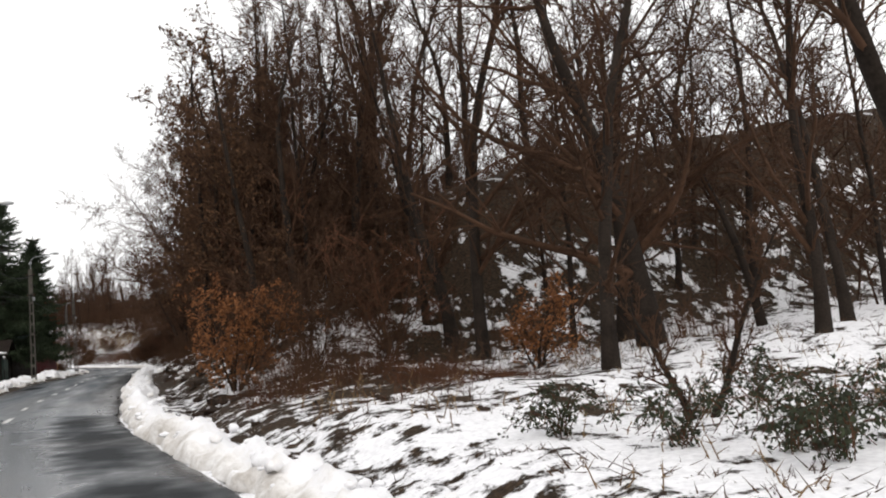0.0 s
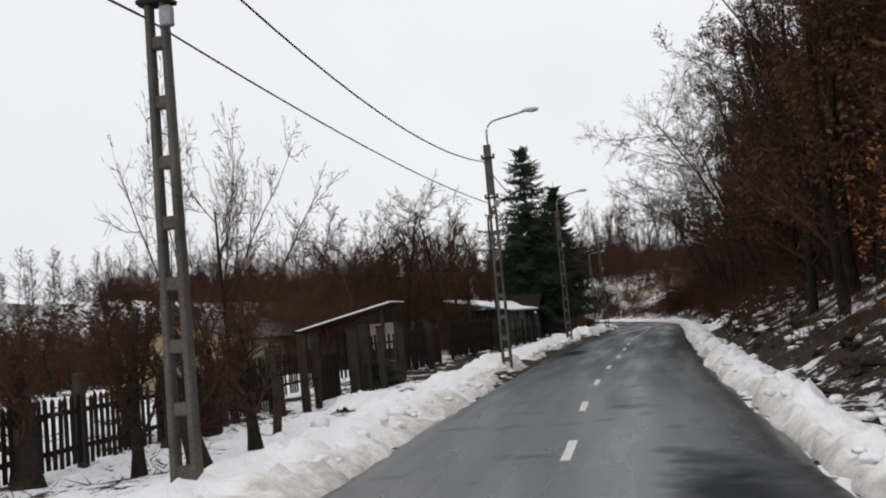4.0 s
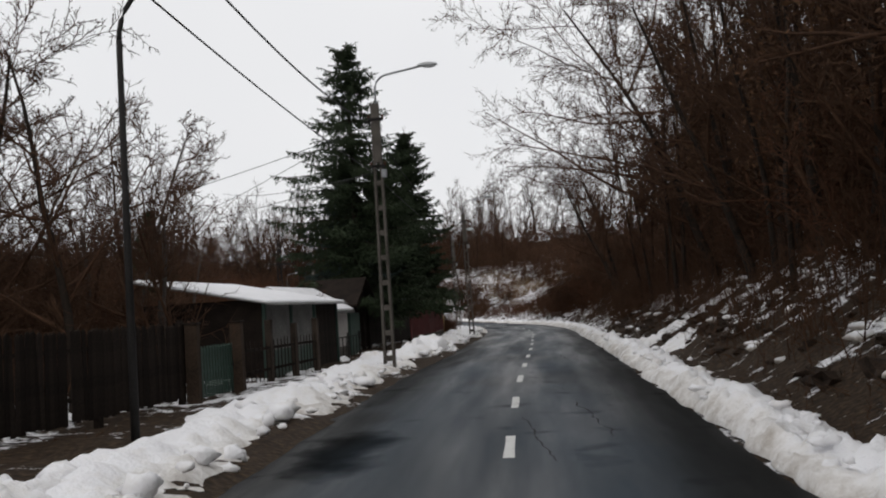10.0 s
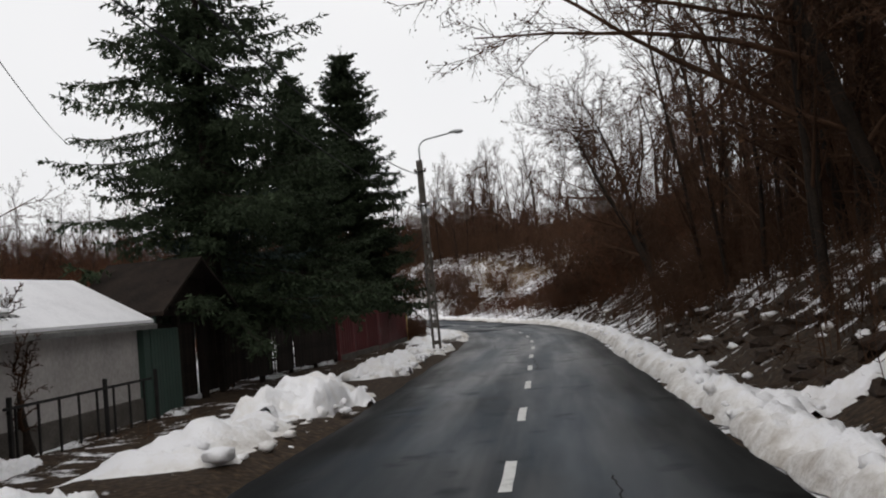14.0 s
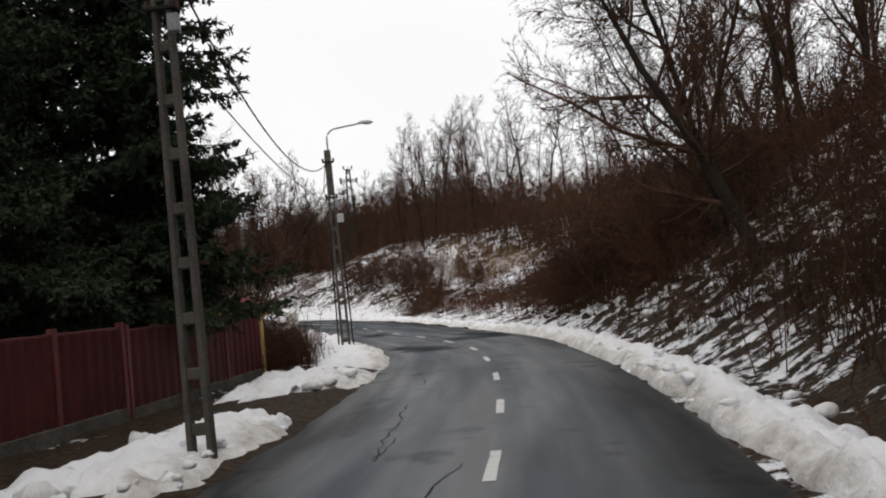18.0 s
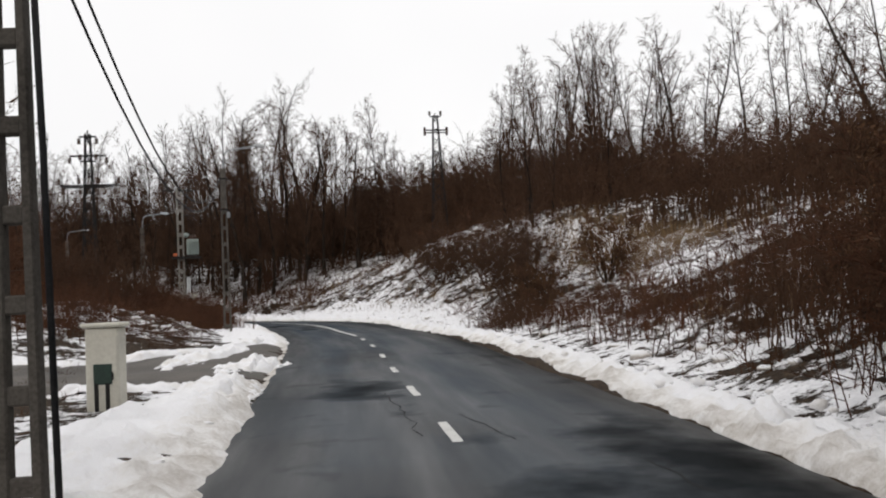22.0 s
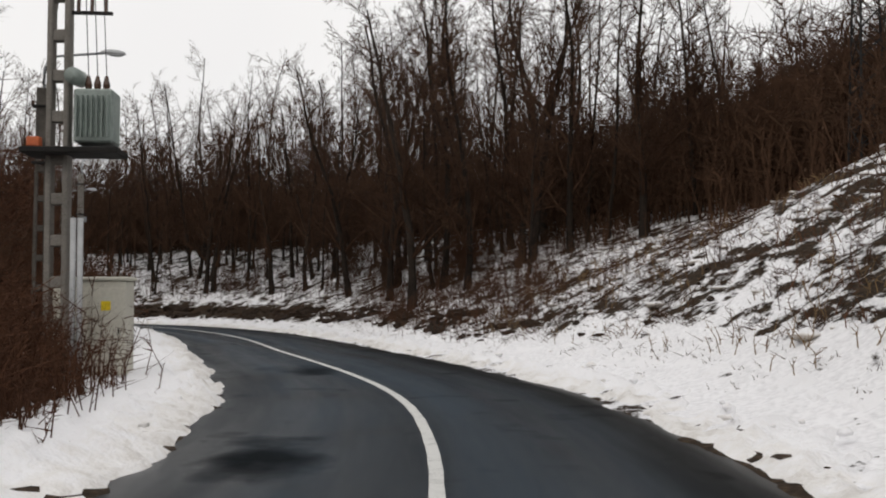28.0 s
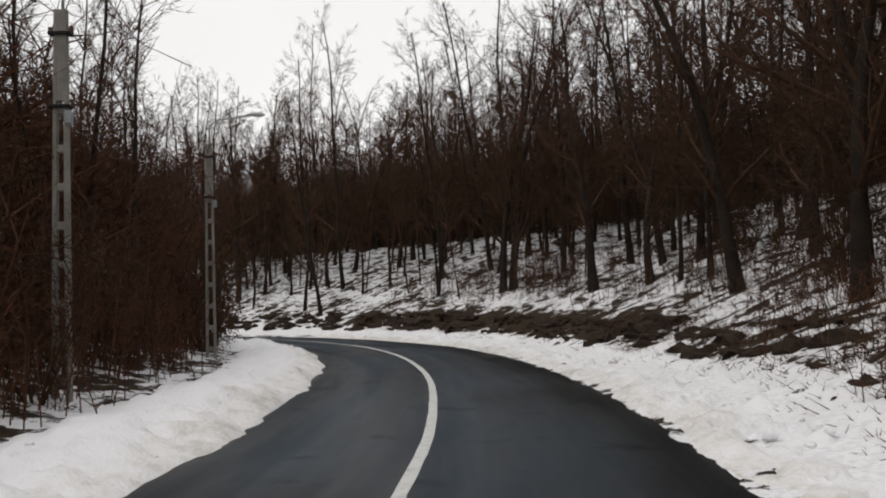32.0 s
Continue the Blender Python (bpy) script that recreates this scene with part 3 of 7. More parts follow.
def build_ground():
    gx, gy = grid_axis(-112, 42, 0.7, 1800), grid_axis(-14, 250, 0.7, 1800)
    X, Y = np.meshgrid(gx, gy, indexing="ij")
    x, y = X.ravel(), Y.ravel()
    z = land_z(x, y)
    nx, ny = len(gx), len(gy)
    i, j = np.meshgrid(np.arange(nx - 1), np.arange(ny - 1), indexing="ij")
    k = (i * ny + j).ravel()
    me = mesh_np("ground", np.stack([x, y, z], 1), np.stack([k, k + ny, k + ny + 1, k + 1], 1), M_GROUND, True)
    u, o = along(x, y)
    share = np.full(len(x), 0.5)
    right = o > 0
    start, steep = 1 - ease(30, 44, u), ease(30, 44, u) * (1 - ease(100, 118, u))
    field, wood = ease(100, 118, u) * (1 - ease(192, 204, u)), ease(192, 204, u)
    share = np.where(right, 0.585 * start + 0.48 * steep + (0.485 + 0.03 * ease(150, 165, u)) * field + 0.53 * wood, share)
    share = np.where(right & (o > 26) & ((u < 125) | (u > 195)), share - 0.1 * (u > 44), share)
    share = np.where(right & (o > 4.0) & (o < 6.6) & (u < 40), share - 0.04, share)
    share = np.where(right & (o > 4.0) & (o < 8.2) & (u > 19) & (u < 42), share - 0.02, share)
    share = np.where(right & (o > 13) & (u > 30) & (u < 62), share - 0.09, share)
    mound = np.exp(-((u - 24) / 7.0) ** 2 - ((o - 9.5) / 4.2) ** 2)
    share = np.where(right, share - 0.13 * mound, share)
    share = np.where(right & (o > 11.5) & (o < 17.5) & (u > 156) & (u < 186), share + 0.08, share)
    share = np.where(right & (o > 4.2) & (o < 6.4) & (u > 42) & (u < 108), share - 0.07, share)
    a = -o
    gard = 0.5 + 0.12 * ease(8, 11, a) - 0.19 * ease(20, 40, a)
    share = np.where(~right, gard * (1 - ease(146, 158, u)) + 0.51 * ease(146, 158, u), share)
    share = np.where(~right & (a < 8.5) & (u < 128), 0.6 - 0.13 * ease(38, 50, u) - 0.07 * ease(53, 60, u) * (1 - ease(62, 65, u)) + 0.05 * ease(63, 66, u) * (1 - ease(76, 80, u)) - 0.07 * ease(92, 96, u) * (1 - ease(112, 118, u)), share)
    flare = np.maximum(160 - 2.0 * (a - 4.5), 151.5)
    side = ease(144, 145, u) * (1 - ease(flare - 0.8, flare + 0.4, u)) * (~right)
    share = share * (1 - side) + 0.4 * side
    share = np.where(~right & (a > 6.4) & (u > 117) & (u < 134), share - 0.09, share)
    share = share - 0.12 * drive_gap(u) * (~right) * (a < 9)
    share = np.where((a < 4.2) & ~right, share - 0.1, share)
    share = np.where(right & (o < 4.3) & (u > 118) & (u < 184), share - 0.3, share)
    share = share + 0.09 * ripple(x, y, 5.0, 15, 3) * np.clip((np.abs(o) - 4) / 3, 0, 1)
    share = np.where(right & (u > 232) & (u < 264) & (o > 5.8) & (o < 8.6), share - 0.16, share)
    share = np.where(right & (u > 130) & (u <= 165) & (o > 4.3) & (o < 8.5), share + 0.05, share)
    share = np.where(right & (u > 165) & (o > 4.3) & (o < 7.5 - 1.2 * ease(192, 205, u)), np.maximum(share, 0.66), share)
    point_attribute(me, "snow_share", share)
    lay = me.uv_layers.new(name="lay")
    corner = np.empty(len(me.loops), np.int32)
    me.loops.foreach_get("vertex_index", corner)
    lay.data.foreach_set("uv", np.stack([0.85 * o, 0.8 * u], 1)[corner].astype(np.float32).ravel())
    tagged(new("ground", me), "uneven ground with patchy snow, leaf litter and brown grass", "ground", kind="structure")


build_ground()


# ---- road with its markings ----
def edge_left(u):
    return -3.15 - 0.25 * ease(40, 60, u) * (1 - ease(110, 125, u)) - 0.25 * ease(172, 180, u) * (1 - ease(200, 208, u)) + 0.10 * ripple(u, 0 * u, 4.0, 21, 4)


def edge_right(u):
    return 2.85 + 0.45 * ease(118, 140, u) + 0.32 * ease(168, 178, u) * (1 - ease(240, 250, u)) + 0.08 * ripple(u, 0 * u + 9, 5.0, 22, 4)


# damp spots: place along and across the road, half length and half width
DAMP = ((17.0, 1.9, 3.0, 0.9), (21.0, 2.0, 3.4, 1.0), (11.5, 1.8, 2.4, 0.9), (25.5, 1.9, 3.0, 0.8), (128.7, -1.4, 1.8, 0.9), (132.6, 1.4, 1.4, 1.6), (130.6, -2.3, 1.2, 0.7), (134.4, 2.2, 2.6, 0.9), (143.1, -1.1, 2.0, 0.8), (195.8, -0.8, 2.2, 0.7),
        (182.5, -1.9, 1.6, 0.7), (177.3, -1.0, 1.2, 0.6), (174.4, -1.1, 1.2, 0.6), (58.4, -2.4, 2.0, 0.6))


def build_road():
    u = np.arange(-26, ROAD_U[-1] - 2, 0.35)
    cols = np.linspace(0, 1, 23)
    L, R = edge_left(u), edge_right(u)
    vs, uvs = [], []
    for c in cols:
        o = L + (R - L) * c
        x, y, z = on_road(u, o)
        crown = 0.035 * (1 - (2 * c - 1) ** 2) - 0.02
        vs.append(np.stack([x, y, z + crown], 1))
        uvs.append(np.stack([o, u], 1))
    for o, edge in ((L, -1), (R, 1)):            # crumbling edges fall to the verge
        x, y, z = on_road(u, o + 0.12 * edge)
        vs.insert(0, np.stack([x, y, z - 0.14], 1)) if edge < 0 else vs.append(np.stack([x, y, z - 0.14], 1))
        uvs.insert(0, np.stack([o, u], 1)) if edge < 0 else uvs.append(np.stack([o, u], 1))
    n, m = len(vs), len(u)
    V, UV = np.concatenate(vs), np.concatenate(uvs)
    i, j = np.meshgrid(np.arange(n - 1), np.arange(m - 1), indexing="ij")
    k = (i * m + j).ravel()
    F = np.stack([k, k + m, k + m + 1, k + 1], 1)
    me = mesh_np("road", V, F, M_ASPHALT, True)
    lay = me.uv_layers.new(name="along")
    lay.data.foreach_set("uv", UV[F.ravel()].astype(np.float32).ravel())
    damp = np.zeros(len(V))
    for u0, o0, half_long, half_wide in DAMP:
        damp = np.maximum(damp, 0.62 - 0.42 * np.hypot((UV[:, 1] - u0) / half_long, (UV[:, 0] - o0) / half_wide))
    point_attribute(me, "damp", damp)
    uu, oo = UV[:, 1], UV[:, 0]
    soil = ease(1.45, 2.45, oo + 0.35 * ripple(uu, 0 * uu, 9.0, 24, 3)) * ease(28, 40, uu) * (1 - ease(108, 126, uu))
    soil = np.maximum(soil, 0.9 * ease(2.3, 2.9, -oo + 0.5 * ripple(uu, 0 * uu, 6.0, 25, 3)) * ease(40, 54, uu) * (1 - ease(104, 120, uu)))
    soil = np.maximum(soil, 0.9 * ease(2.35, 3.05, oo + 0.3 * ripple(uu, 0 * uu, 7.0, 26, 3)) * ease(112, 126, uu))
    point_attribute(me, "soil", soil)
    return tagged(new("road", me), "damp grey asphalt road with worn lanes and dark patches", "road", kind="structure")


road = build_road()


def strip_mesh(name, u0, u1, o, half, lift, mat, step=0.5):
    u = np.linspace(u0, u1, max(2, int((u1 - u0) / step)))
    vs = []
    for side in (-half, half):
        x, y, z = on_road(u, o + side + 0.012 * ripple(u, 0 * u + side * 50, 0.8, 33, 2))
        vs.append(np.stack([x, y, z + lift], 1))
    for side in (half, -half):
        x, y, z = on_road(u, o + side)
        vs.append(np.stack([x, y, z - 0.02], 1))
    n, m = 4, len(u)
    V = np.concatenate(vs)
    i, j = np.meshgrid(np.arange(n), np.arange(m - 1), indexing="ij")
    a, b = (i * m + j).ravel(), (((i + 1) % n) * m + j).ravel()
    return mesh_np(name, V, np.stack([a, b, b + 1, a + 1], 1), mat)


def middle(u):
    """The painted line strays a little from the road's middle."""
    return np.interp(u, (10, 34, 58, 100, 137, 152, 170, 182, 192, 200, 206, 215), (0, -0.25, -0.06, 0.05, -0.1, -0.13, 0, 0.1, 0.0, -0.15, -0.15, 0))


DASHES = [1.0, 6.5, 12.0, 17.4, 22.8, 28.3, 34.0, 39.9, 45.8, 51.6, 57.0, 62.1, 67.1, 72.1, 77.3, 82.8, 88.1, 93.2, 98.4, 103.7, 109.0, 114.4, 119.9, 125.2, 130.6, 136.0, 141.3, 146.2, 150.9, 155.8, 160.3]
for d in DASHES:
    long = 1.8 if d < 142 else 1.35
    under("lane_dash", strip_mesh("lane_dash", d, d + long, middle(d), 0.07, 0.021, M_PAINT, 0.3), road)
under("solid_lane_line", strip_mesh("solid_lane_line", 163.9, 300, middle(np.linspace(163.9, 300, 340)), 0.08, 0.021, M_PAINT, 0.4), road)


def crown_z(u, o):
    c = (o - edge_left(u)) / (edge_right(u) - edge_left(u))
    return 0.035 * (1 - (2 * c - 1) ** 2) - 0.02


def tar_seam(u0, u1, o0, o1, seed):
    """A thin sealed crack that wanders along the road."""
    n = max(8, int((u1 - u0) / 0.15))
    t = np.linspace(0, 1, n)
    u, o = u0 + (u1 - u0) * t, o0 + (o1 - o0) * t + 0.09 * ripple(t * (u1 - u0), 0 * t + seed, 1.6, seed, 3)
    half = 0.011 + 0.008 * ripple(t * (u1 - u0), 0 * t, 0.9, seed + 1, 2)
    vs = []
    for s in (-1, 1):
        x, y, z = on_road(u, o + s * half)
        vs.append(np.stack([x, y, z + crown_z(u, o) + 0.004], 1))
    k = np.arange(n - 1)
    under("tar_seam", mesh_np("tar_seam", np.concatenate(vs), np.stack([k, k + n, k + n + 1, k + 1], 1), M_TAR), road)


seam_rng = random.Random(5)
for k in range(11):
    u0 = seam_rng.choice((seam_rng.uniform(30, 200), seam_rng.uniform(92, 140)))
    o0 = seam_rng.choice((-2.4, -1.7, -0.5, 0.5, 1.2, 2.2)) + seam_rng.uniform(-0.25, 0.25)
    tar_seam(u0, u0 + seam_rng.uniform(1.5, 6.0), o0, o0 + seam_rng.uniform(-0.4, 0.4), 850 + 3 * k)


# ---- the side road, bare wet gravel and worn tarmac ----
def build_side_road():
    a, f = np.meshgrid(np.arange(3.0, 40.0, 0.5), np.linspace(0, 1, 15), indexing="ij")
    u0 = 144.9 + 0.25 * ripple(a, 0 * a, 2.5, 31, 3)
    u1 = np.maximum(159.0 - 2.0 * (a - 4.5), 151.0) + 0.3 * ripple(a, 0 * a + 7, 2.5, 32, 3)
    u = u0 + (u1 - u0) * f
    x, y, _z = on_road(u.ravel(), -a.ravel())
    drop = 0.16 * ((f < 0.01) | (f > 0.99) | (a < 3.2)).ravel()
    V = np.stack([x, y, land_z(x, y) + 0.07 - drop], 1)
    i, j = np.meshgrid(np.arange(a.shape[0] - 1), np.arange(14), indexing="ij")
    k = (i * 15 + j).ravel()
    me = mesh_np("side_road", V, np.stack([k, k + 1, k + 16, k + 15], 1), M_GRAVEL, True)
    tagged(new("side_road", me), "wet grey-brown side road of worn tarmac and gravel", "road", kind="structure")


build_side_road()


# ---- ploughed snow banks along both edges ----
def build_bank(name, u0, u1, side, label):
    u = np.arange(u0, u1, 0.2)
    edge = edge_right(u) if side > 0 else -edge_left(u)
    wander = 0.22 * ripple(u, 0 * u + side * 40, 7.0, 51 + side, 3) + 0.09 * (1 - 0.7 * ease(118, 140, u)) * ripple(u, 0 * u + side * 40, 1.2, 55 + side, 2)
    if side > 0:
        tall = 0.31 + 0.14 * ripple(u, 0 * u, 5.0, 61, 4)
        width = 1.35 - 0.35 * (1 - ease(34, 46, u)) - 0.32 * ease(40, 52, u) * (1 - ease(108, 120, u)) + 0.2 * ripple(u, 0 * u, 8.0, 62, 3) + 1.0 * ease(165, 185, u)
        tall = tall * (1 - 0.45 * ease(120, 140, u))
    else:
        tall = 0.30 + 0.20 * ripple(u, 0 * u, 6.0, 63, 3)
        width = 2.0 + 0.5 * ripple(u, 0 * u, 8.0, 64, 3) + 0.8 * ease(120, 132, u) - 1.3 * ease(136, 142, u) * (1 - ease(160, 166, u))
        tall = tall * (1 - drive_gap(u)) - 0.12 * drive_gap(u)
        tall = np.maximum(tall, -0.12)
    set_back = 0.06 + 0.3 * ease(136, 146, u) * (1 - ease(160, 168, u)) if side > 0 else 0.3 * ease(30, 45, u) * (1 - ease(112, 122, u))
    cols = np.linspace(-0.12, 1.12, 21)
    vs, grit = [], []
    for c in cols:
        o = side * (edge + 0.18 + set_back + np.maximum(wander, -0.1) + c * width)
        x, y, z = on_road(u, o)
        zl = np.maximum(land_rel(u, o), -0.06) if side < 0 else land_rel(u, o) * (c > 0.75) + 0.0
        shape = np.clip(1 - (2 * c - 0.8) ** 2 if c < 0.4 else 1 - ((c - 0.4) / 0.62) ** 2, -0.3, 1)
        lump = 0.14 * ripple(x, y, 1.3, 71 + side, 3) + 0.12 * ripple(x, y, 0.6, 75 + side, 3)
        h = tall * max(shape, 0) * (0.8 + 0.35 * ripple(x, y, 2.2, 78 + side, 2)) + lump * max(shape, 0) ** 0.35 * np.clip(tall * 6, 0, 1) - 0.1 * (shape < 0)
        vs.append(np.stack([x, y, z + zl * max(0, min(1, c)) + h], 1))
        grit.append(np.full(len(u), 0.34 * (1 - ease(0.0, 0.45, c)) - 0.1 * ease(0.5, 1.0, c)) + 0.12 * (tall < 0.12) + 0.08 * ripple(u, 0 * u, 10, 81, 2) - 0.1 * ease(140, 160, u))
    n, m = len(vs), len(u)
    i, j = np.meshgrid(np.arange(n - 1), np.arange(m - 1), indexing="ij")
    k = (i * m + j).ravel()
    F = np.stack([k, k + m, k + m + 1, k + 1], 1)
    me = mesh_np(name, np.concatenate(vs), F if side > 0 else F[:, ::-1], M_BANK, True)
    point_attribute(me, "grit", np.concatenate(grit))
    tagged(new(name, me), label, "snow bank", kind="structure")


build_bank("snow_bank_right", -20, 262, 1, "long lumpy bank of ploughed dirty snow along the road")
build_bank("snow_bank_left", -20, 262, -1, "uneven ploughed snow bank with muddy gaps beside gardens")


def snow_clods(name, seed, regions, label):
    """Broken lumps of snow thrown up on the banks."""
    r = np.random.RandomState(seed)
    bm = bmesh.new()
    bmesh.ops.create_icosphere(bm, subdivisions=2, radius=1.0)
    ball = np.array([v.co for v in bm.verts])
    face = np.array([[v.index for v in f.verts] for f in bm.faces])
    bm.free()
    vs, fs, n, gr = [], [], 0, []
    for count, u0, u1, side, lo, hi, size in regions:
        for _ in range(count):
            u = r.uniform(u0, u1)
            if side < 0 and float(drive_gap(np.array([u]))[0]) > 0.5:
                continue
            edge = float(edge_right(np.array([u]))[0]) if side > 0 else -float(edge_left(np.array([u]))[0])
            o = side * (edge + r.uniform(lo, hi))
            x, y, z = on_road(u, o)
            s3 = size * r.uniform(0.35, 1.2) * np.array([r.uniform(0.8, 1.5), r.uniform(0.8, 1.5), r.uniform(0.5, 0.9)])
            v = ball * (1 + 0.42 * ripple(ball[:, 0] + r.uniform(0, 50), ball[:, 1] + 2 * ball[:, 2], 1.1, 7, 3))[:, None] * s3
            vs.append(v + [float(x), float(y), float(z) + r.uniform(0.0, 0.3)])
            fs.append(face + n)
            n += len(ball)
            gr.append(np.full(len(ball), r.uniform(-0.1, 0.22)))
    me = mesh_np(name, np.concatenate(vs), np.concatenate(fs), M_BANK, True)
    point_attribute(me, "grit", np.concatenate(gr))
    tagged(new(name, me), label, "snow", kind="stuff")


snow_clods("snow_clods", 91, [(420, 26, 118, -1, 0.5, 2.1, 0.17), (200, 26, 118, -1, 0.2, 0.9, 0.08), (520, 0, 120, 1, 0.25, 1.3, 0.1), (220, 120, 215, 1, 0.7, 1.9, 0.08), (200, 118, 215, -1, 0.4, 2.4, 0.08)],
           "broken lumps of ploughed snow on the banks")


def snow_hummocks(name, seed, regions, label):
    """Snow-capped tufts and stumps that stand out of the slopes."""
    r = np.random.RandomState(seed)
    bm = bmesh.new()
    bmesh.ops.create_icosphere(bm, subdivisions=2, radius=1.0)
    ball = np.array([v.co for v in bm.verts])
    face = np.array([[v.index for v in f.verts] for f in bm.faces])
    bm.free()
    vs, fs, gr, n = [], [], [], 0
    for count, u0, u1, o0, o1, size in regions:
        u, o = r.uniform(u0, u1, count), r.uniform(o0, o1, count)
        x, y, _z = on_road(u, o)
        z = land_z(x, y)
        for k in range(count):
            s3 = size * r.uniform(0.4, 1.3) * np.array([r.uniform(0.7, 2.0), r.uniform(0.7, 2.0), r.uniform(0.4, 0.8)])
            v = ball * (1 + 0.55 * ripple(ball[:, 0] + r.uniform(0, 50), ball[:, 1] + 2 * ball[:, 2], 1.1, 7, 3))[:, None] * s3
            vs.append(v + [x[k], y[k], z[k] + 0.15 * s3[2]])
            fs.append(face + n)
            n += len(ball)
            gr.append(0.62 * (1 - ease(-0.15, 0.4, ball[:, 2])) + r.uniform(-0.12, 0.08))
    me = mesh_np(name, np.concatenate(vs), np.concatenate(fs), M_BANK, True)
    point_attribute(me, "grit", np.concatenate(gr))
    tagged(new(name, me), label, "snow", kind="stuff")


snow_hummocks("snow_hummocks", 95, [(150, 44, 104, 5.4, 10.5, 0.17), (200, 104, 146, 5.6, 15, 0.15), (180, 146, 200, 5.8, 18, 0.14), (130, 196, 232, 7.4, 18, 0.13), (150, 232, 290, 8.5, 22, 0.15), (120, 158, 178, -18, -6.5, 0.15)],
              "snow-capped tufts and stumps on the slopes")


# ---- trees ----
class Tree:
    """Grows branch segments, sorted by thickness into trunk and crown."""

    def __init__(self, seed, thin=0.012):
        self.r = random.Random(seed)
        self.thin = thin
        self.big, self.mid, self.fine, self.spikes, self.tips = [], [], [], [], []

    def jitter(self, s):
        return Vector((self.r.uniform(-s, s), self.r.uniform(-s, s), self.r.uniform(-s, s)))

    def branch(self, p, d, length, radius, level, spec):
        n, bend, kids, shrink, lift, angle = spec[level][:6]
        last = level == len(spec) - 1
        step = length / n
        bucket = self.big if level == 0 else self.spikes if last or (n == 1 and level > 2) else self.mid if level == 1 else self.fine
        for i in range(n):
            t0, t1 = i / n, (i + 1) / n
            d = (d + self.jitter(bend) + Vector((0, 0, lift))).normalized()
            q = p + d * step
            r0, r1 = radius * (1 - 0.78 * t0), radius * (1 - 0.78 * t1)
            bucket.append((*p, *q, max(r0, self.thin), max(r1, self.thin * 0.6)))
            if not last and (level > 0 or t1 > spec[0][6]):
                for _ in range(kids if kids >= 1 else int(self.r.random() < kids)):
                    f = self.r.random()
                    turn = self.jitter(1.0)
                    out = (turn - d * turn.dot(d)).normalized()
                    a = radians(angle + self.r.uniform(-16, 16))
                    nd = d * math.cos(a) + out * math.sin(a)
                    L = length * shrink * self.r.uniform(0.6, 1.15) * (1.15 - 0.55 * t1)
                    self.branch(p + (q - p) * f, nd, L, max(r1 * 0.55, self.thin), level + 1, spec)
            p = q
        if last:
            self.tips.append(p)


# a row a level: pieces, wander, side branches a piece, their length, lift, angle; the trunk's last number is its bare share
SPEC_TALL = [(9, 0.12, 2, 0.31, 0.02, 46, 0.15), (5, 0.22, 2, 0.45, 0.10, 42), (3, 0.3, 2, 0.55, 0.06, 40), (1, 0.35, 2, 0.9, 0.03, 40), (1, 0.3, 0, 0, 0.0, 40)]
SPEC_LIGHT = [(9, 0.10, 2, 0.30, 0.02, 42, 0.2), (4, 0.22, 2, 0.45, 0.12, 40), (2, 0.3, 4, 0.7, 0.06, 40), (1, 0.3, 0, 0, 0.0, 40)]
SPEC_FRUIT = [(4, 0.16, 3, 0.62, 0.02, 55, 0.3), (5, 0.28, 2, 0.5, 0.14, 46), (3, 0.34, 2, 0.5, 0.10, 44), (1, 0.35, 4, 0.8, 0.05, 40), (1, 0.3, 0, 0, 0.0, 40)]
SPEC_SPREAD = [(7, 0.10, 3, 0.55, 0.01, 58, 0.25), (6, 0.2, 2, 0.42, 0.05, 42), (4, 0.28, 2, 0.45, 0.02, 40), (1, 0.3, 4, 0.6, 0.0, 38), (1, 0.3, 0, 0, 0.0, 40)]
SPEC_WIDE = [(6, 0.1, 3, 0.78, 0.0, 60, 0.3), (8, 0.17, 2, 0.4, 0.05, 42), (4, 0.28, 2, 0.5, 0.03, 40), (1, 0.3, 4, 0.65, 0.0, 38), (1, 0.3, 0, 0, 0.0, 40)]
SPEC_GARDEN = [(4, 0.14, 3, 1.15, 0.02, 46, 0.2), (5, 0.22, 3, 0.42, 0.12, 42), (3, 0.3, 2, 0.5, 0.10, 44), (1, 0.35, 4, 0.8, 0.05, 40), (1, 0.3, 0, 0, 0.0, 40)]
SPEC_HIGH = [(8, 0.12, 2, 0.6, 0.01, 62, 0.5), (6, 0.2, 2, 0.42, 0.05, 42), (4, 0.28, 2, 0.45, 0.02, 40), (1, 0.3, 4, 0.6, 0.0, 38), (1, 0.3, 0, 0, 0.0, 40)]
SPEC_SHRUB = [(4, 0.2, 2, 0.55, 0.02, 45, 0.0), (3, 0.3, 2, 0.6, 0.04, 45), (1, 0.35, 4, 0.9, 0.02, 45), (1, 0.4, 0, 0, 0.0, 40)]


def leaf_quads(points, rng, size, count, spread):
    """Small folded leaves round the tips of twigs."""
    base = np.array([p for p in points for _ in range(count)], float)
    n = len(base)
    c = base + rng.normal(0, spread, (n, 3))
    a = rng.normal(0, 1, (n, 3))
    a /= np.linalg.norm(a, axis=1, keepdims=True)
    b = np.cross(a, rng.normal(0, 1, (n, 3)))
    b /= np.linalg.norm(b, axis=1, keepdims=True)
    s = size * rng.uniform(0.6, 1.2, (n, 1))
    v = np.stack([c - a * s, c + b * s * 0.45, c + a * s, c - b * s * 0.45], 1)
    v[:, 1] += np.cross(a, b) * s * 0.2
    return v.reshape(-1, 3), np.arange(4 * n).reshape(-1, 4)


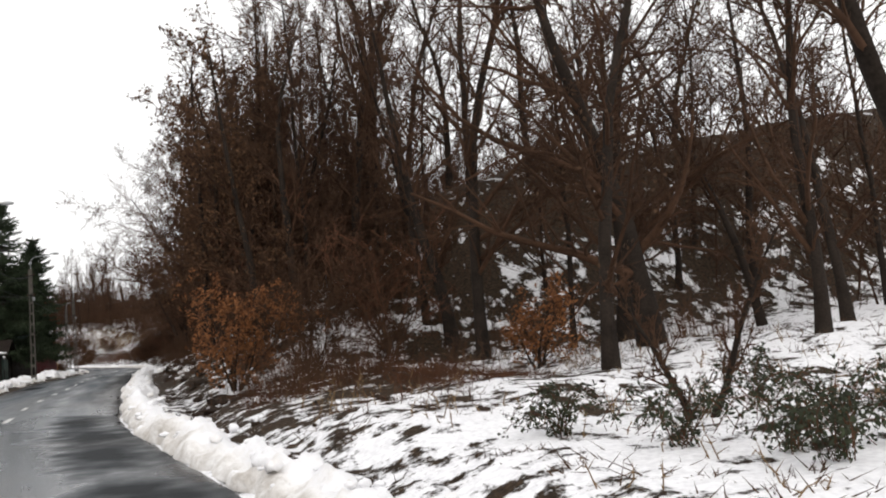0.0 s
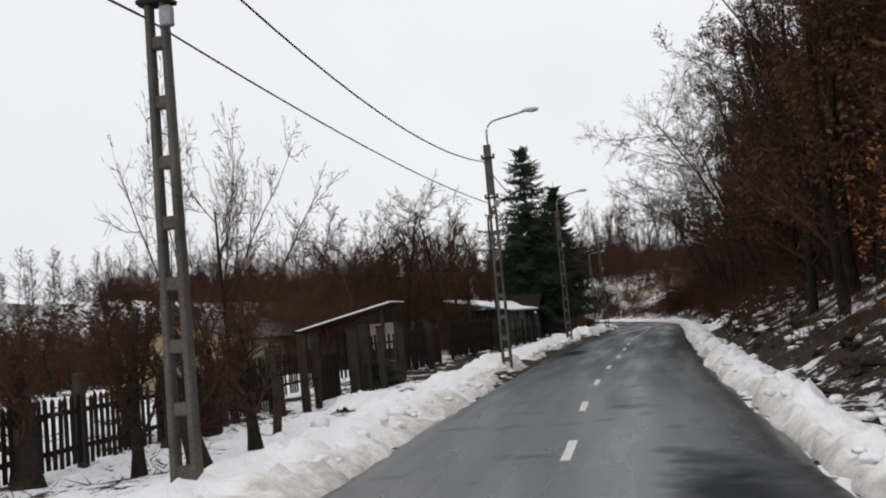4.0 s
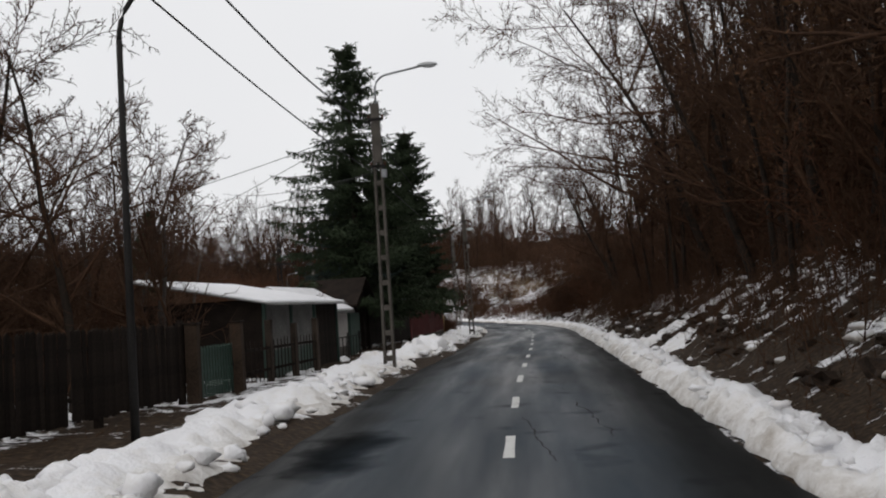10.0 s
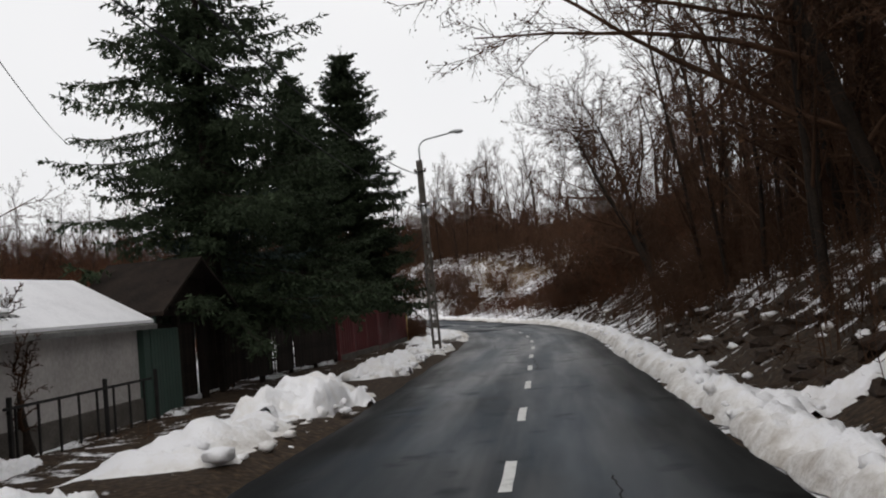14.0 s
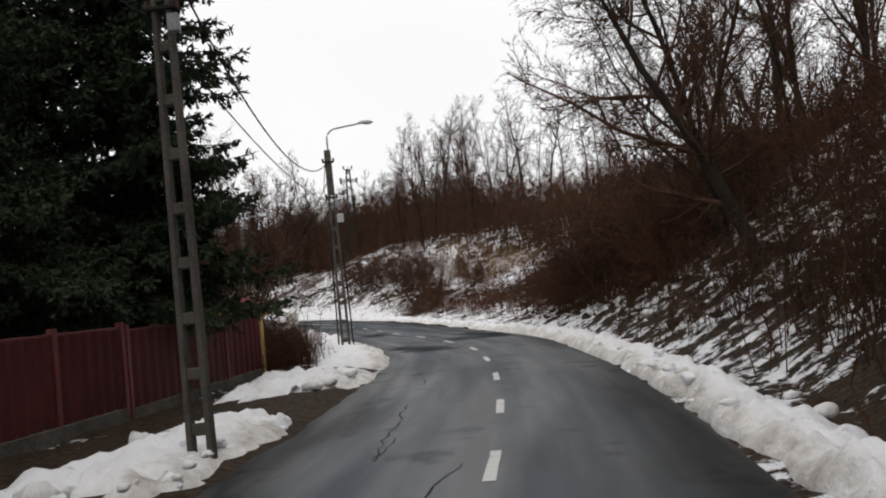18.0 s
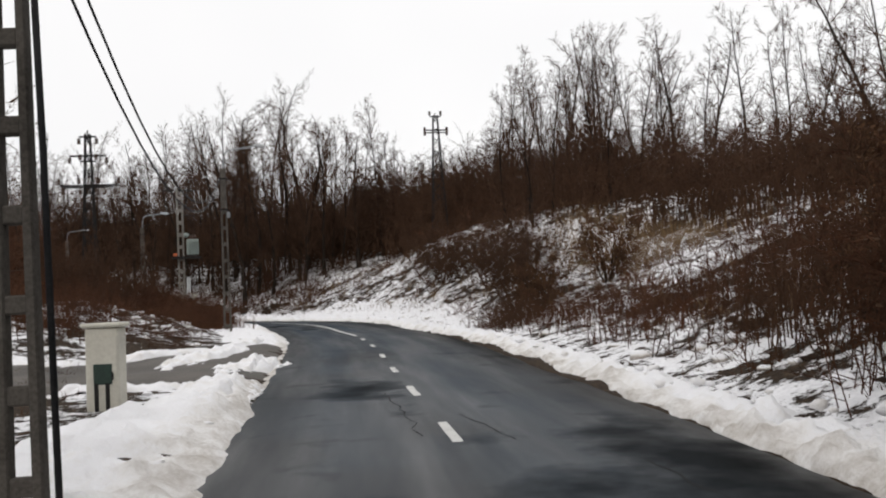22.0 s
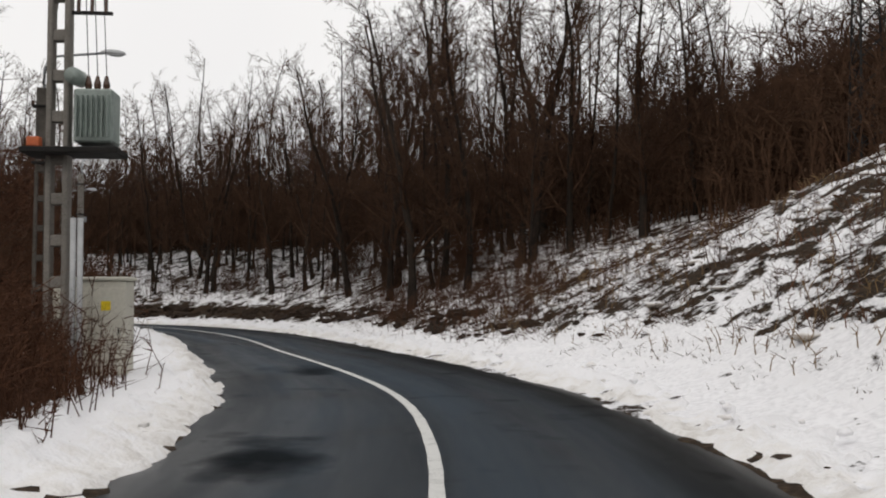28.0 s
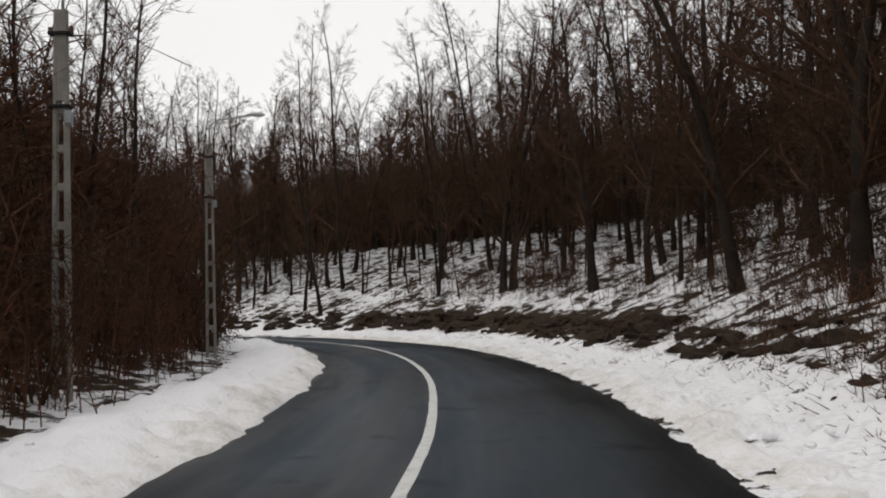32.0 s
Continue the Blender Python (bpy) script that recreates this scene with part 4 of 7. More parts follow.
def make_tree(seed, height, girth, spec, bark, twig, label, group, category="tree", name="bare_tree", lean=(0, 0), leaves=0, leaf_mat=None, stems=1, leaf_size=0.06, thin=0.012):
    """One tree as a thing with trunk and crown, standing at the origin."""
    t = Tree(seed, thin)
    for k in range(stems):
        d = Vector((lean[0], lean[1], 1))
        p = Vector((0, 0, -0.25))
        h = height
        if stems > 1:
            a = 6.283 * k / stems + t.r.uniform(-0.5, 0.5)
            d = Vector((0.45 * math.cos(a), 0.45 * math.sin(a), 1)) * 1.0
            p = Vector((0.12 * math.cos(a), 0.12 * math.sin(a), -0.15))
            h = height * t.r.uniform(0.7, 1.05)
        t.branch(p, d.normalized(), h, girth, 0, spec)
    ob = thing(name, Matrix(), label, category, group)
    n0 = spec[0][0]
    if stems <= 3:
        for k in range(stems):
            under("trunk", mesh_np("trunk", *chain_np(t.big[k * n0:(k + 1) * n0], 8), bark, True), ob)
    else:
        under("trunk", mesh_np("trunk", *joined([chain_np(t.big[k * n0:(k + 1) * n0], 5) for k in range(stems)]), bark, True), ob)
    crown = joined([tris(tubes_np(t.mid, 4 if stems == 1 else 3)), cones_np(t.fine) if stems > 1 else tris(tubes_np(t.fine, 3)), cones_np(t.spikes)])
    under("crown", mesh_np("crown", *crown, twig, True), ob)
    if leaves:
        rng = np.random.RandomState(seed)
        pts = [p for p in t.tips if t.r.random() < min(1, leaves)]
        under("foliage", mesh_np("foliage", *leaf_quads(pts, rng, leaf_size, max(1, int(leaves)), 0.08), leaf_mat), ob)
    return ob


def place_all(proto, spots, rng, scale=(0.85, 1.15), again=False):
    """Sets copies of the given trees at x, y spots; the first of each kind is moved itself."""
    used = set(range(len(proto))) if again else set()
    for x, y in spots:
        k = rng.randrange(len(proto))
        s = rng.uniform(*scale)
        m = Matrix.Translation((x, y, ground_at(x, y))) @ pose(0, 0, 0, rng.uniform(-4, 4), rng.uniform(-4, 4), rng.uniform(0, 360))
        ob = proto[k]
        if k in used:
            ob = copy_thing(ob, m)
        ob.matrix_basis = m @ Matrix.Diagonal((s, s, s * rng.uniform(0.92, 1.12), 1))
        used.add(k)
    for k, ob in enumerate(proto):
        if k not in used:
            for o in (*ob.children_recursive, ob):
                bpy.data.objects.remove(o)


def scatter(rng, n, u0, u1, o0, o1, gap, taken):
    """Random spots along the road that keep their distance from each other."""
    out = []
    for _ in range(n * 12):
        if len(out) >= n:
            break
        u, o = rng.uniform(u0, u1), rng.uniform(o0, o1)
        x, y, _z = on_road(u, o)
        if all((x - a) ** 2 + (y - b) ** 2 > gap * gap for a, b in taken):
            taken.append((float(x), float(y)))
            out.append((float(x), float(y)))
    return out


tree_rng = random.Random(11)
WOOD = "bare trees of the roadside wood"
tall = [make_tree(100 + k, 14.0 + 1.4 * (k % 3), 0.17 + 0.03 * (k % 3), SPEC_TALL, M_BARK, M_TWIG,
                  "tall bare deciduous tree with dark bark in snow", WOOD, leaves=0.5, leaf_mat=M_LEAF_BROWN, leaf_size=0.085) for k in range(5)]
slender = [make_tree(130 + k, 10.5 + 1.5 * k, 0.11, SPEC_LIGHT, M_BARK, M_TWIG, "slender bare woodland tree with brown twigs", WOOD, name="slender_tree") for k in range(4)]
taken = []
spots_tall = scatter(tree_rng, 11, 14, 44, 14, 34, 3.0, taken) + scatter(tree_rng, 42, 38, 108, 7.5, 20, 2.0, taken) + scatter(tree_rng, 18, 110, 144, 11, 25, 2.0, taken) + scatter(tree_rng, 3, 160, 172, 30, 38, 2.2, taken) + scatter(tree_rng, 26, 206, 246, 8.5, 22, 2.0, taken) \
    + scatter(tree_rng, 24, 238, 290, 6.5, 22, 2.2, taken)


def off_verge(spots_, start=205.0, least=10.4):
    """Past the transformer the trees keep clear of the snowy verge."""
    kept = []
    for x_, y_ in spots_:
        u_, o_ = along([x_], [y_])
        if u_[0] < start or abs(o_[0]) > least:
            kept.append((x_, y_))
    return kept


place_all(tall, off_verge(spots_tall), tree_rng)
spots_slender = scatter(tree_rng, 12, 20, 44, 13, 30, 2.2, taken)[::2] + scatter(tree_rng, 60, 40, 108, 6.9, 17, 1.2, taken) + scatter(tree_rng, 8, 110, 128, 11, 20, 1.4, taken) + scatter(tree_rng, 26, 206, 242, 9.5, 24, 1.8, taken) \
    + scatter(tree_rng, 22, 234, 300, 6.5, 22, 1.8, taken) + scatter(tree_rng, 44, 198, 268, -30, -8.5, 1.8, taken)
place_all(slender, off_verge(spots_slender), tree_rng)
place_all(slender, scatter(random.Random(8), 26, 222, 262, -17, -8.6, 1.3, taken), random.Random(9), (0.75, 1.0), True)
place_all(slender, scatter(random.Random(31), 12, 188, 204, 26, 42, 2.0, taken) + scatter(random.Random(32), 12, 168, 187, 33, 46, 2.0, taken) + scatter(random.Random(34), 10, 178, 197, 22, 33, 1.8, taken), random.Random(33), (0.85, 1.1), True)
place_all(slender, scatter(random.Random(41), 6, 179, 190, 15, 22, 1.8, taken), random.Random(42), (0.8, 1.05), True)
place_all(slender, scatter(random.Random(12), 40, 246, 304, 12, 32, 1.6, taken), random.Random(13), (0.85, 1.1), True)

slim = [make_tree(140 + k, 18.0 + 1.5 * k, 0.16, SPEC_LIGHT, M_BARK, M_TWIG, "very tall slim bare tree deep in the wood", WOOD, name="slim_tree") for k in range(3)]
end_rng = random.Random(21)
place_all(slim, scatter(end_rng, 30, 232, 262, 14, 30, 2.2, taken) + scatter(end_rng, 44, 262, 312, 8, 34, 2.2, taken) + scatter(end_rng, 14, 244, 300, -30, -14, 2.4, taken), end_rng, (0.8, 1.1))

# shrubs and thicket, brown and dense along the slope
thicket = [make_tree(160 + k, 3.2 + 0.5 * k, 0.035, SPEC_SHRUB, M_TWIG, M_TWIG_RED if k % 2 else M_TWIG, "dense leafless brown shrub above patchy snow", "roadside shrubs",
                     category="shrub", name="bare_shrub", stems=6, leaves=0.3, leaf_mat=M_LEAF_BROWN) for k in range(5)]
spots = scatter(tree_rng, 30, 38, 108, 8.6, 14, 1.2, taken) + scatter(tree_rng, 3, 108, 126, 9, 15, 1.6, taken) + scatter(tree_rng, 11, 30, 48, 8, 16, 1.5, taken) + [p for p in scatter(tree_rng, 26, 126, 158, 7.0, 17, 1.5, taken) if along([p[0]], [p[1]])[0][0] < 143] \
    + scatter(tree_rng, 10, 171, 190, -17, -8.5, 1.5, taken) + scatter(tree_rng, 36, 196, 250, -18, -6.6, 1.4, taken) + scatter(tree_rng, 9, 214, 250, 10, 20, 1.6, taken) \
    + scatter(tree_rng, 34, 130, 192, 27, 38, 1.8, taken) + scatter(tree_rng, 11, 174, 190, 8, 13.5, 1.2, taken) + scatter(tree_rng, 4, 162, 171, 6.8, 9.5, 1.3, taken) + scatter(tree_rng, 6, 126, 135, -12, -8.4, 1.2, taken)
place_all(thicket, spots, tree_rng, (0.7, 1.25))
place_all(thicket, scatter(random.Random(15), 4, 104, 117, 6.2, 9.0, 1.0, taken), random.Random(16), (0.5, 0.75), True)
place_all(thicket, scatter(random.Random(5), 9, 127, 136, 6.2, 9.6, 0.9, taken), random.Random(6), (0.75, 1.05), True)


# ---- single trees ----
def set_tree(ob, x, y, turn=0, s=1.0):
    ob.matrix_basis = Matrix.Translation((x, y, ground_at(x, y))) @ pose(0, 0, 0, 0, 0, turn) @ Matrix.Scale(s, 4)


oak = "thick old oak with a dark forked trunk and bare limbs"
set_tree(make_tree(201, 15, 0.42, SPEC_SPREAD, M_BARK, M_TWIG, oak, WOOD, name="old_oak", lean=(-0.05, 0)), 17.4, 25.0)
set_tree(make_tree(202, 16, 0.36, SPEC_SPREAD, M_BARK, M_TWIG, oak, WOOD, name="old_oak", lean=(0.06, 0.05)), 18.8, 29.6)
set_tree(make_tree(203, 14, 0.26, SPEC_TALL, M_BARK, M_TWIG, "tall bare tree with a slim dark trunk in snow", WOOD), 12.8, 32.5)
set_tree(make_tree(204, 10, 0.21, SPEC_HIGH, M_BARK, M_TWIG, "dark leaning tree with bare spreading limbs", WOOD, name="leaning_tree", lean=(-0.34, 0.22)), 13.2, 7.6)
set_tree(make_tree(205, 11.0, 0.25, SPEC_WIDE, M_BARK, M_TWIG, "bare tree leaning out from the bank over the road", WOOD, name="leaning_tree", lean=(-0.34, 0.0)), 1.5, 119.2)
lean_x, lean_y, _z = on_road(125.5, 9.4)
set_tree(make_tree(209, 12.5, 0.2, SPEC_WIDE, M_BARK, M_TWIG, "bare tree leaning out from the bank over the road", WOOD, name="leaning_tree", lean=(-0.2, -0.12), leaves=0.4, leaf_mat=M_LEAF_BROWN), float(lean_x), float(lean_y))
set_tree(make_tree(206, 15.5, 0.22, SPEC_WIDE, M_BARK, M_TWIG, "bare tree leaning out from the bank over the road", WOOD, name="leaning_tree", lean=(-0.33, -0.05), leaves=0.6, leaf_mat=M_LEAF_BROWN), 4.4, 88.2)
set_tree(make_tree(207, 12, 0.18, SPEC_SPREAD, M_BARK, M_TWIG, "bare tree leaning out from the bank over the road", WOOD, name="leaning_tree", lean=(-0.28, 0.1), leaves=0.3, leaf_mat=M_LEAF_BROWN), 4.0, 78.0)
set_tree(make_tree(208, 12, 0.18, SPEC_SPREAD, M_BARK, M_TWIG, "bare tree leaning out from the bank over the road", WOOD, name="leaning_tree", lean=(-0.25, 0.1), leaves=0.3, leaf_mat=M_LEAF_BROWN), 5.0, 56.0)
set_tree(make_tree(210, 5.0, 0.05, SPEC_SHRUB, M_BARK, M_TWIG, "young beech holding dry orange leaves beside the ditch", "", category="shrub", name="beech_shrub", stems=6,
                   leaves=5, leaf_mat=M_LEAF_DEAD, leaf_size=0.085), 4.4, 31.4, 0, 0.8)
set_tree(make_tree(211, 2.4, 0.04, SPEC_SHRUB, M_BARK, M_TWIG, "small beech shrub with pale dry leaves in the wood", "", category="shrub", name="beech_shrub", stems=5,
                   leaves=2, leaf_mat=M_LEAF_DEAD, leaf_size=0.07), 13.0, 24.0)
set_tree(make_tree(212, 3.2, 0.07, SPEC_LIGHT, M_BARK, M_TWIG, "thin young stems leaning over the snow", "", name="sapling", stems=2), 10.7, 11.4)
rusty = [make_tree(270 + k, 2.6 + 0.5 * k, 0.045, SPEC_SHRUB, M_BARK, M_TWIG_RED, "young oak shrub holding rust-brown leaves on the slope", "rusty shrubs on the slope", category="shrub", name="oak_shrub", stems=6,
                   leaves=3, leaf_mat=M_LEAF_OAK, leaf_size=0.07) for k in range(2)]
place_all(rusty, [(-3.4, 139.8), (-2.2, 137.6), (-11.4, 163.0), (-14.2, 161.0), (-1.4, 134.0)], tree_rng, (0.7, 1.1))
leafy = [make_tree(215 + k, 12.5 + k, 0.17, SPEC_TALL, M_BARK, M_TWIG, "tall oak still holding dry brown leaves", WOOD, name="oak_tree", leaves=1.0, leaf_mat=M_LEAF_OAK, leaf_size=0.1) for k in range(2)]
place_all(leafy, [(5.6, 34.6), (3.9, 43.4), (3.5, 48.6), (5.2, 40.6), (4.6, 46.0), (6.6, 43.2), (4.8, 53.0), (5.6, 57.5), (4.6, 61.0), (6.4, 64.5), (4.8, 68.0), (5.0, 72.5), (6.0, 50.0), (5.4, 76.0), (4.4, 82.0), (5.6, 86.0), (4.6, 94.0), (7.4, 60.0)], tree_rng, (0.9, 1.1))
ridge = [make_tree(220 + k, 15 + k, 0.2, SPEC_TALL, M_BARK, M_TWIG, "bare tree standing out on the ridge against the sky", "ridge trees") for k in range(2)]
place_all(ridge, [(-19.0, 212.0), (-15.2, 213.5), (-11.6, 214.5), (-8.2, 216.8), (-5.0, 214.0), (-50.8, 214.0), (-47.0, 208.0), (-56.0, 208.5), (-63.0, 213.6), (-51.0, 203.5), (-76.0, 220.0), (-88.0, 224.0)], tree_rng, (0.95, 1.15))
fruit = [make_tree(240 + k, 1.9, 0.1, SPEC_FRUIT, M_BARK, M_TWIG, "bare old fruit tree with tangled twigs in a snowy garden", "garden fruit trees", name="fruit_tree", thin=0.007) for k in range(3)]
place_all(fruit, [(-8.7, 26.4), (-7.9, 28.6), (-11.2, 29.5), (-12.4, 28.0), (-10.7, 31.0), (-14.0, 33.5), (-17.0, 29.0), (-19.0, 62.0), (-17.5, 68.0), (-22.0, 70.0), (-24.0, 78.0), (-20.5, 80.0), (-29, 84), (-13.2, 80.6), (-27.0, 60.0), (-24.0, 44.0), (-30.0, 50.0)],
          tree_rng, (1.0, 1.7))
for k, (x, y, s0) in enumerate(((-9.8, 25.3, 1.25), (-7.5, 26.3, 1.1), (-12.4, 22.6, 1.2), (-11.6, 35.4, 1.25), (-10.3, 31.2, 1.1))):
    set_tree(make_tree(260 + k, 1.9, 0.2, SPEC_FRUIT, M_BARK, M_TWIG, "gnarled old fruit tree with a thick dark trunk", "garden fruit trees", name="fruit_tree", thin=0.008), x, y, 70 * k, s0)
spread = [make_tree(245 + k, 2.6, 0.075, SPEC_GARDEN, M_BARK_GREY, M_TWIG, "tall bare garden tree with a wide upright crown", "garden trees", name="garden_tree", thin=0.0045) for k in range(2)]
place_all(spread, [(-18.2, 70.5), (-19.6, 65.0), (-23.0, 66.5), (-13.6, 66.8), (-21.5, 86.0), (-17.5, 58.0)], tree_rng, (1.9, 2.3))
young = make_tree(247, 2.6, 0.075, SPEC_GARDEN, M_BARK, M_TWIG, "slim upright garden tree behind the picket fence", "garden trees", name="garden_tree", thin=0.0045)
young.matrix_basis = Matrix.Translation((-10.9, 33.3, ground_at(-10.9, 33.3))) @ Matrix.Diagonal((1.15, 1.15, 2.2, 1))
garden_tall = [make_tree(250 + k, 7.5 + k, 0.11, SPEC_TALL, M_BARK_GREY, M_TWIG, "tall bare garden tree behind the fences", "garden trees") for k in range(2)]
place_all(garden_tall, [(-18.0, 74.0), (-21.0, 66.0), (-26.0, 72.0), (-23.0, 86.0), (-33.0, 96.0), (-36.0, 78.0), (-15.0, 26.0), (-30.0, 66.0)], tree_rng, (0.8, 1.2))


set_tree(make_tree(256, 10.5, 0.15, SPEC_SPREAD, M_BARK, M_TWIG, "tall bare garden tree with a wide dark crown", "garden trees", name="garden_tree"), -14.0, 62.6, 0, 0.82)
set_tree(make_tree(258, 9.5, 0.14, SPEC_SPREAD, M_BARK, M_TWIG, "tall bare garden tree with a wide dark crown", "garden trees", name="garden_tree"), -16.4, 62.0, 140, 0.9)
set_tree(make_tree(257, 6.5, 0.1, SPEC_SPREAD, M_BARK, M_TWIG, "tall bare garden tree with a wide dark crown", "garden trees", name="garden_tree"), -17.6, 64.8)


# ---- spruces ----
def make_spruce(seed, height, reach, needle, label, bare=0.05, spray=10, size=1.0, gap=0.03, taper=0.68):
    """Trunk, and a crown of drooping boughs whose side twigs carry sprays of needles."""
    r = np.random.RandomState(seed)
    ob = thing("spruce_tree", Matrix(), label, "spruce", "spruces behind the fences")
    trunk = [(0, 0, height * k / 8, 0, 0, height * (k + 1) / 8, 0.018 * height * (1 - k / 8.3), 0.018 * height * (1 - (k + 1) / 8.3)) for k in range(8)]
    trunk[0] = (0, 0, -0.3, *trunk[0][3:])
    under("trunk", mesh_np("trunk", *chain_np(trunk, 8), M_BARK, True), ob)
    wood, twigs = [], []
    z = height * bare
    while z < height * 0.985:
        t = z / height
        R = reach * (1 - t) ** taper * r.uniform(0.55, 1.25) + 0.2
        for k in range(r.randint(7, 13)):
            az = r.uniform(0, 2 * np.pi)
            L = R * r.uniform(0.5, 1.12)
            n = max(3, int(L / 0.33))
            rise = 0.35 * t - 0.25 + r.uniform(-0.16, 0.16)
            p = np.array([0, 0, z + r.uniform(-0.25, 0.25)])
            d = np.array([np.cos(az), np.sin(az), 0])
            side = np.array([-d[1], d[0], 0])
            for i in range(n):
                f = (i + 1) / n
                q = p + (d + [0, 0, rise - 0.35 * f + 0.6 * f * f] + side * r.uniform(-0.12, 0.12)) * L / n
                wood.append((*p, *q, 0.03 * (1 - f) + 0.008, 0.03 * (1 - f) * 0.8 + 0.006))
                spread = (0.30 + 0.09 * L) * (1.05 - 0.55 * f) * r.uniform(0.7, 1.3)
                for sgn in (-1, -1, 1, 1, 0):
                    v = side * sgn * r.uniform(0.4, 1.0) + d * r.uniform(0.1, 0.9) + [0, 0, -r.uniform(0.1, 0.9)] if sgn else np.array([r.uniform(-0.5, 0.5), r.uniform(-0.5, 0.5), -r.uniform(0.5, 1.3)])
                    b = p + (q - p) * r.uniform(0, 1)
                    twigs.append((*b, *(b + v * spread), 0.022, 0.004))
                p = q
            twigs.append((*p, *(p + (d + [0, 0, 0.15]) * 0.3), 0.03, 0.005))
        z += height * gap * r.uniform(0.6, 1.4)
    twigs.append((0, 0, height * 0.95, 0, 0, height * 1.02, 0.05, 0.01))
    tw = np.array(twigs)
    b, e = np.repeat(tw[:, 0:3], spray, 0), np.repeat(tw[:, 3:6], spray, 0)
    m = len(b)
    c = b + (e - b) * r.uniform(0.05, 1.0, (m, 1))
    a = e - b
    a /= np.linalg.norm(a, axis=1, keepdims=True) + 1e-9
    a = a + r.normal(0, 0.55, (m, 3))
    a /= np.linalg.norm(a, axis=1, keepdims=True)
    w = np.cross(a, r.normal(0, 1, (m, 3)))
    w /= np.linalg.norm(w, axis=1, keepdims=True)
    ln, wd = size * r.uniform(0.1, 0.22, (m, 1)), size * r.uniform(0.02, 0.042, (m, 1))
    quad = np.stack([c, c + a * ln * 0.5 + w * wd, c + a * ln, c + a * ln * 0.5 - w * wd], 1).reshape(-1, 3)
    sprays = (quad, np.arange(4 * m).reshape(-1, 4))
    under("bough_wood", mesh_np("bough_wood", *tubes_np(wood, 3), M_BARK), ob)
    under("crown", mesh_np("crown", *joined([cones_np(twigs), tris(sprays)]), needle), ob)
    return ob


for seed, x, y, h, reach, mat, lab, bare in ((301, -14.3, 91.9, 16.9, 6.5, M_NEEDLE, "tall dark green spruce behind the fence", 0.15), (302, -14.3, 101.0, 11.8, 3.6, M_NEEDLE, "dark green spruce beside the red fence", 0.25),
                                             (303, -16.4, 97.0, 10.8, 4.2, M_NEEDLE_BLUE, "blue-green spruce behind a dark fence", 0.24), (304, -16.4, 108.4, 12.4, 4.2, M_NEEDLE, "large dark spruce behind the red fence", 0.15),
                                             (305, -15.0, 113.5, 16.4, 3.7, M_NEEDLE, "dark spruce beside the garage", 0.16), (307, -17.0, 112.6, 13.0, 3.6, M_NEEDLE, "large dark spruce behind the red fence", 0.1), (306, -31.9, 103.1, 10.3, 2.4, M_NEEDLE, "small dark spruce in a garden", 0.05)):
    set_tree(make_spruce(seed, h, reach, mat, lab, bare, 13 if seed in (304, 305) else 9, 1.1 if seed in (304, 305, 307) else 1.0, 0.02 if seed == 305 else 0.032, 0.62 if seed == 305 else 0.68), x, y)


juniper = make_spruce(309, 0.6, 0.42, M_NEEDLE, "small spiky evergreen bush beside the gate post", 0.02, 7, 0.45)
set_tree(juniper, -10.5, 41.9)
tagged(juniper, category="bush")


# ---- far woods and undergrowth, as stuff ----
def far_wood(name, seed, regions, label, mat, low=5.5, high=10.5, twigs=26, bare=0.12):
    """Far trees: a stem, rising boughs and three twigs a bough."""
    r = np.random.RandomState(seed)
    segs, stems = [], []
    for count, u0, u1, o0, o1 in regions:
        u, o = r.uniform(u0, u1, count), r.uniform(o0, o1, count)
        x, y, _ = on_road(u, o)
        p = np.stack([x, y, land_z(x, y) - 0.3], 1)
        h = r.uniform(low, high, count)[:, None]
        top = p + np.concatenate([r.normal(0, 0.06, (count, 2)) * h, h], 1)
        mid = (p + top) / 2 + np.concatenate([r.normal(0, 0.025, (count, 2)) * h, 0 * h], 1)
        stems.append(np.concatenate([p, mid, 0.006 * h, 0.0045 * h], 1))
        stems.append(np.concatenate([mid, top, 0.0045 * h, 0 * h + 0.015], 1))
        k = np.repeat(np.arange(count), twigs)
        t = r.uniform(bare, 0.97, len(k))[:, None]
        b = np.where(t < 0.5, p[k] + (mid - p)[k] * 2 * t, mid[k] + (top - mid)[k] * (2 * t - 1))
        L = h[k] * (0.30 * (1.1 - t) + 0.06) * r.uniform(0.6, 1.2, (len(k), 1))
        a = r.uniform(0, 6.283, len(k))[:, None]
        e = b + np.concatenate([np.cos(a) * L * 0.75, np.sin(a) * L * 0.75, L * r.uniform(0.3, 0.9, (len(k), 1))], 1)
        segs.append(np.concatenate([b, e, 0 * L + 0.045, 0 * L], 1))
        for _ in range(3):
            f = b + (e - b) * r.uniform(0.3, 0.9, (len(k), 1))
            g = f + r.normal(0, 0.3, (len(k), 3)) * L + np.concatenate([0 * L, 0 * L, 0.25 * L], 1)
            segs.append(np.concatenate([f, g, 0 * L + 0.032, 0 * L], 1))
    me = mesh_np(name, *joined([tris(tubes_np(np.concatenate(stems), 4)), cones_np(np.concatenate(segs))]), mat)
    return tagged(new(name, me), label, "wood", kind="stuff")


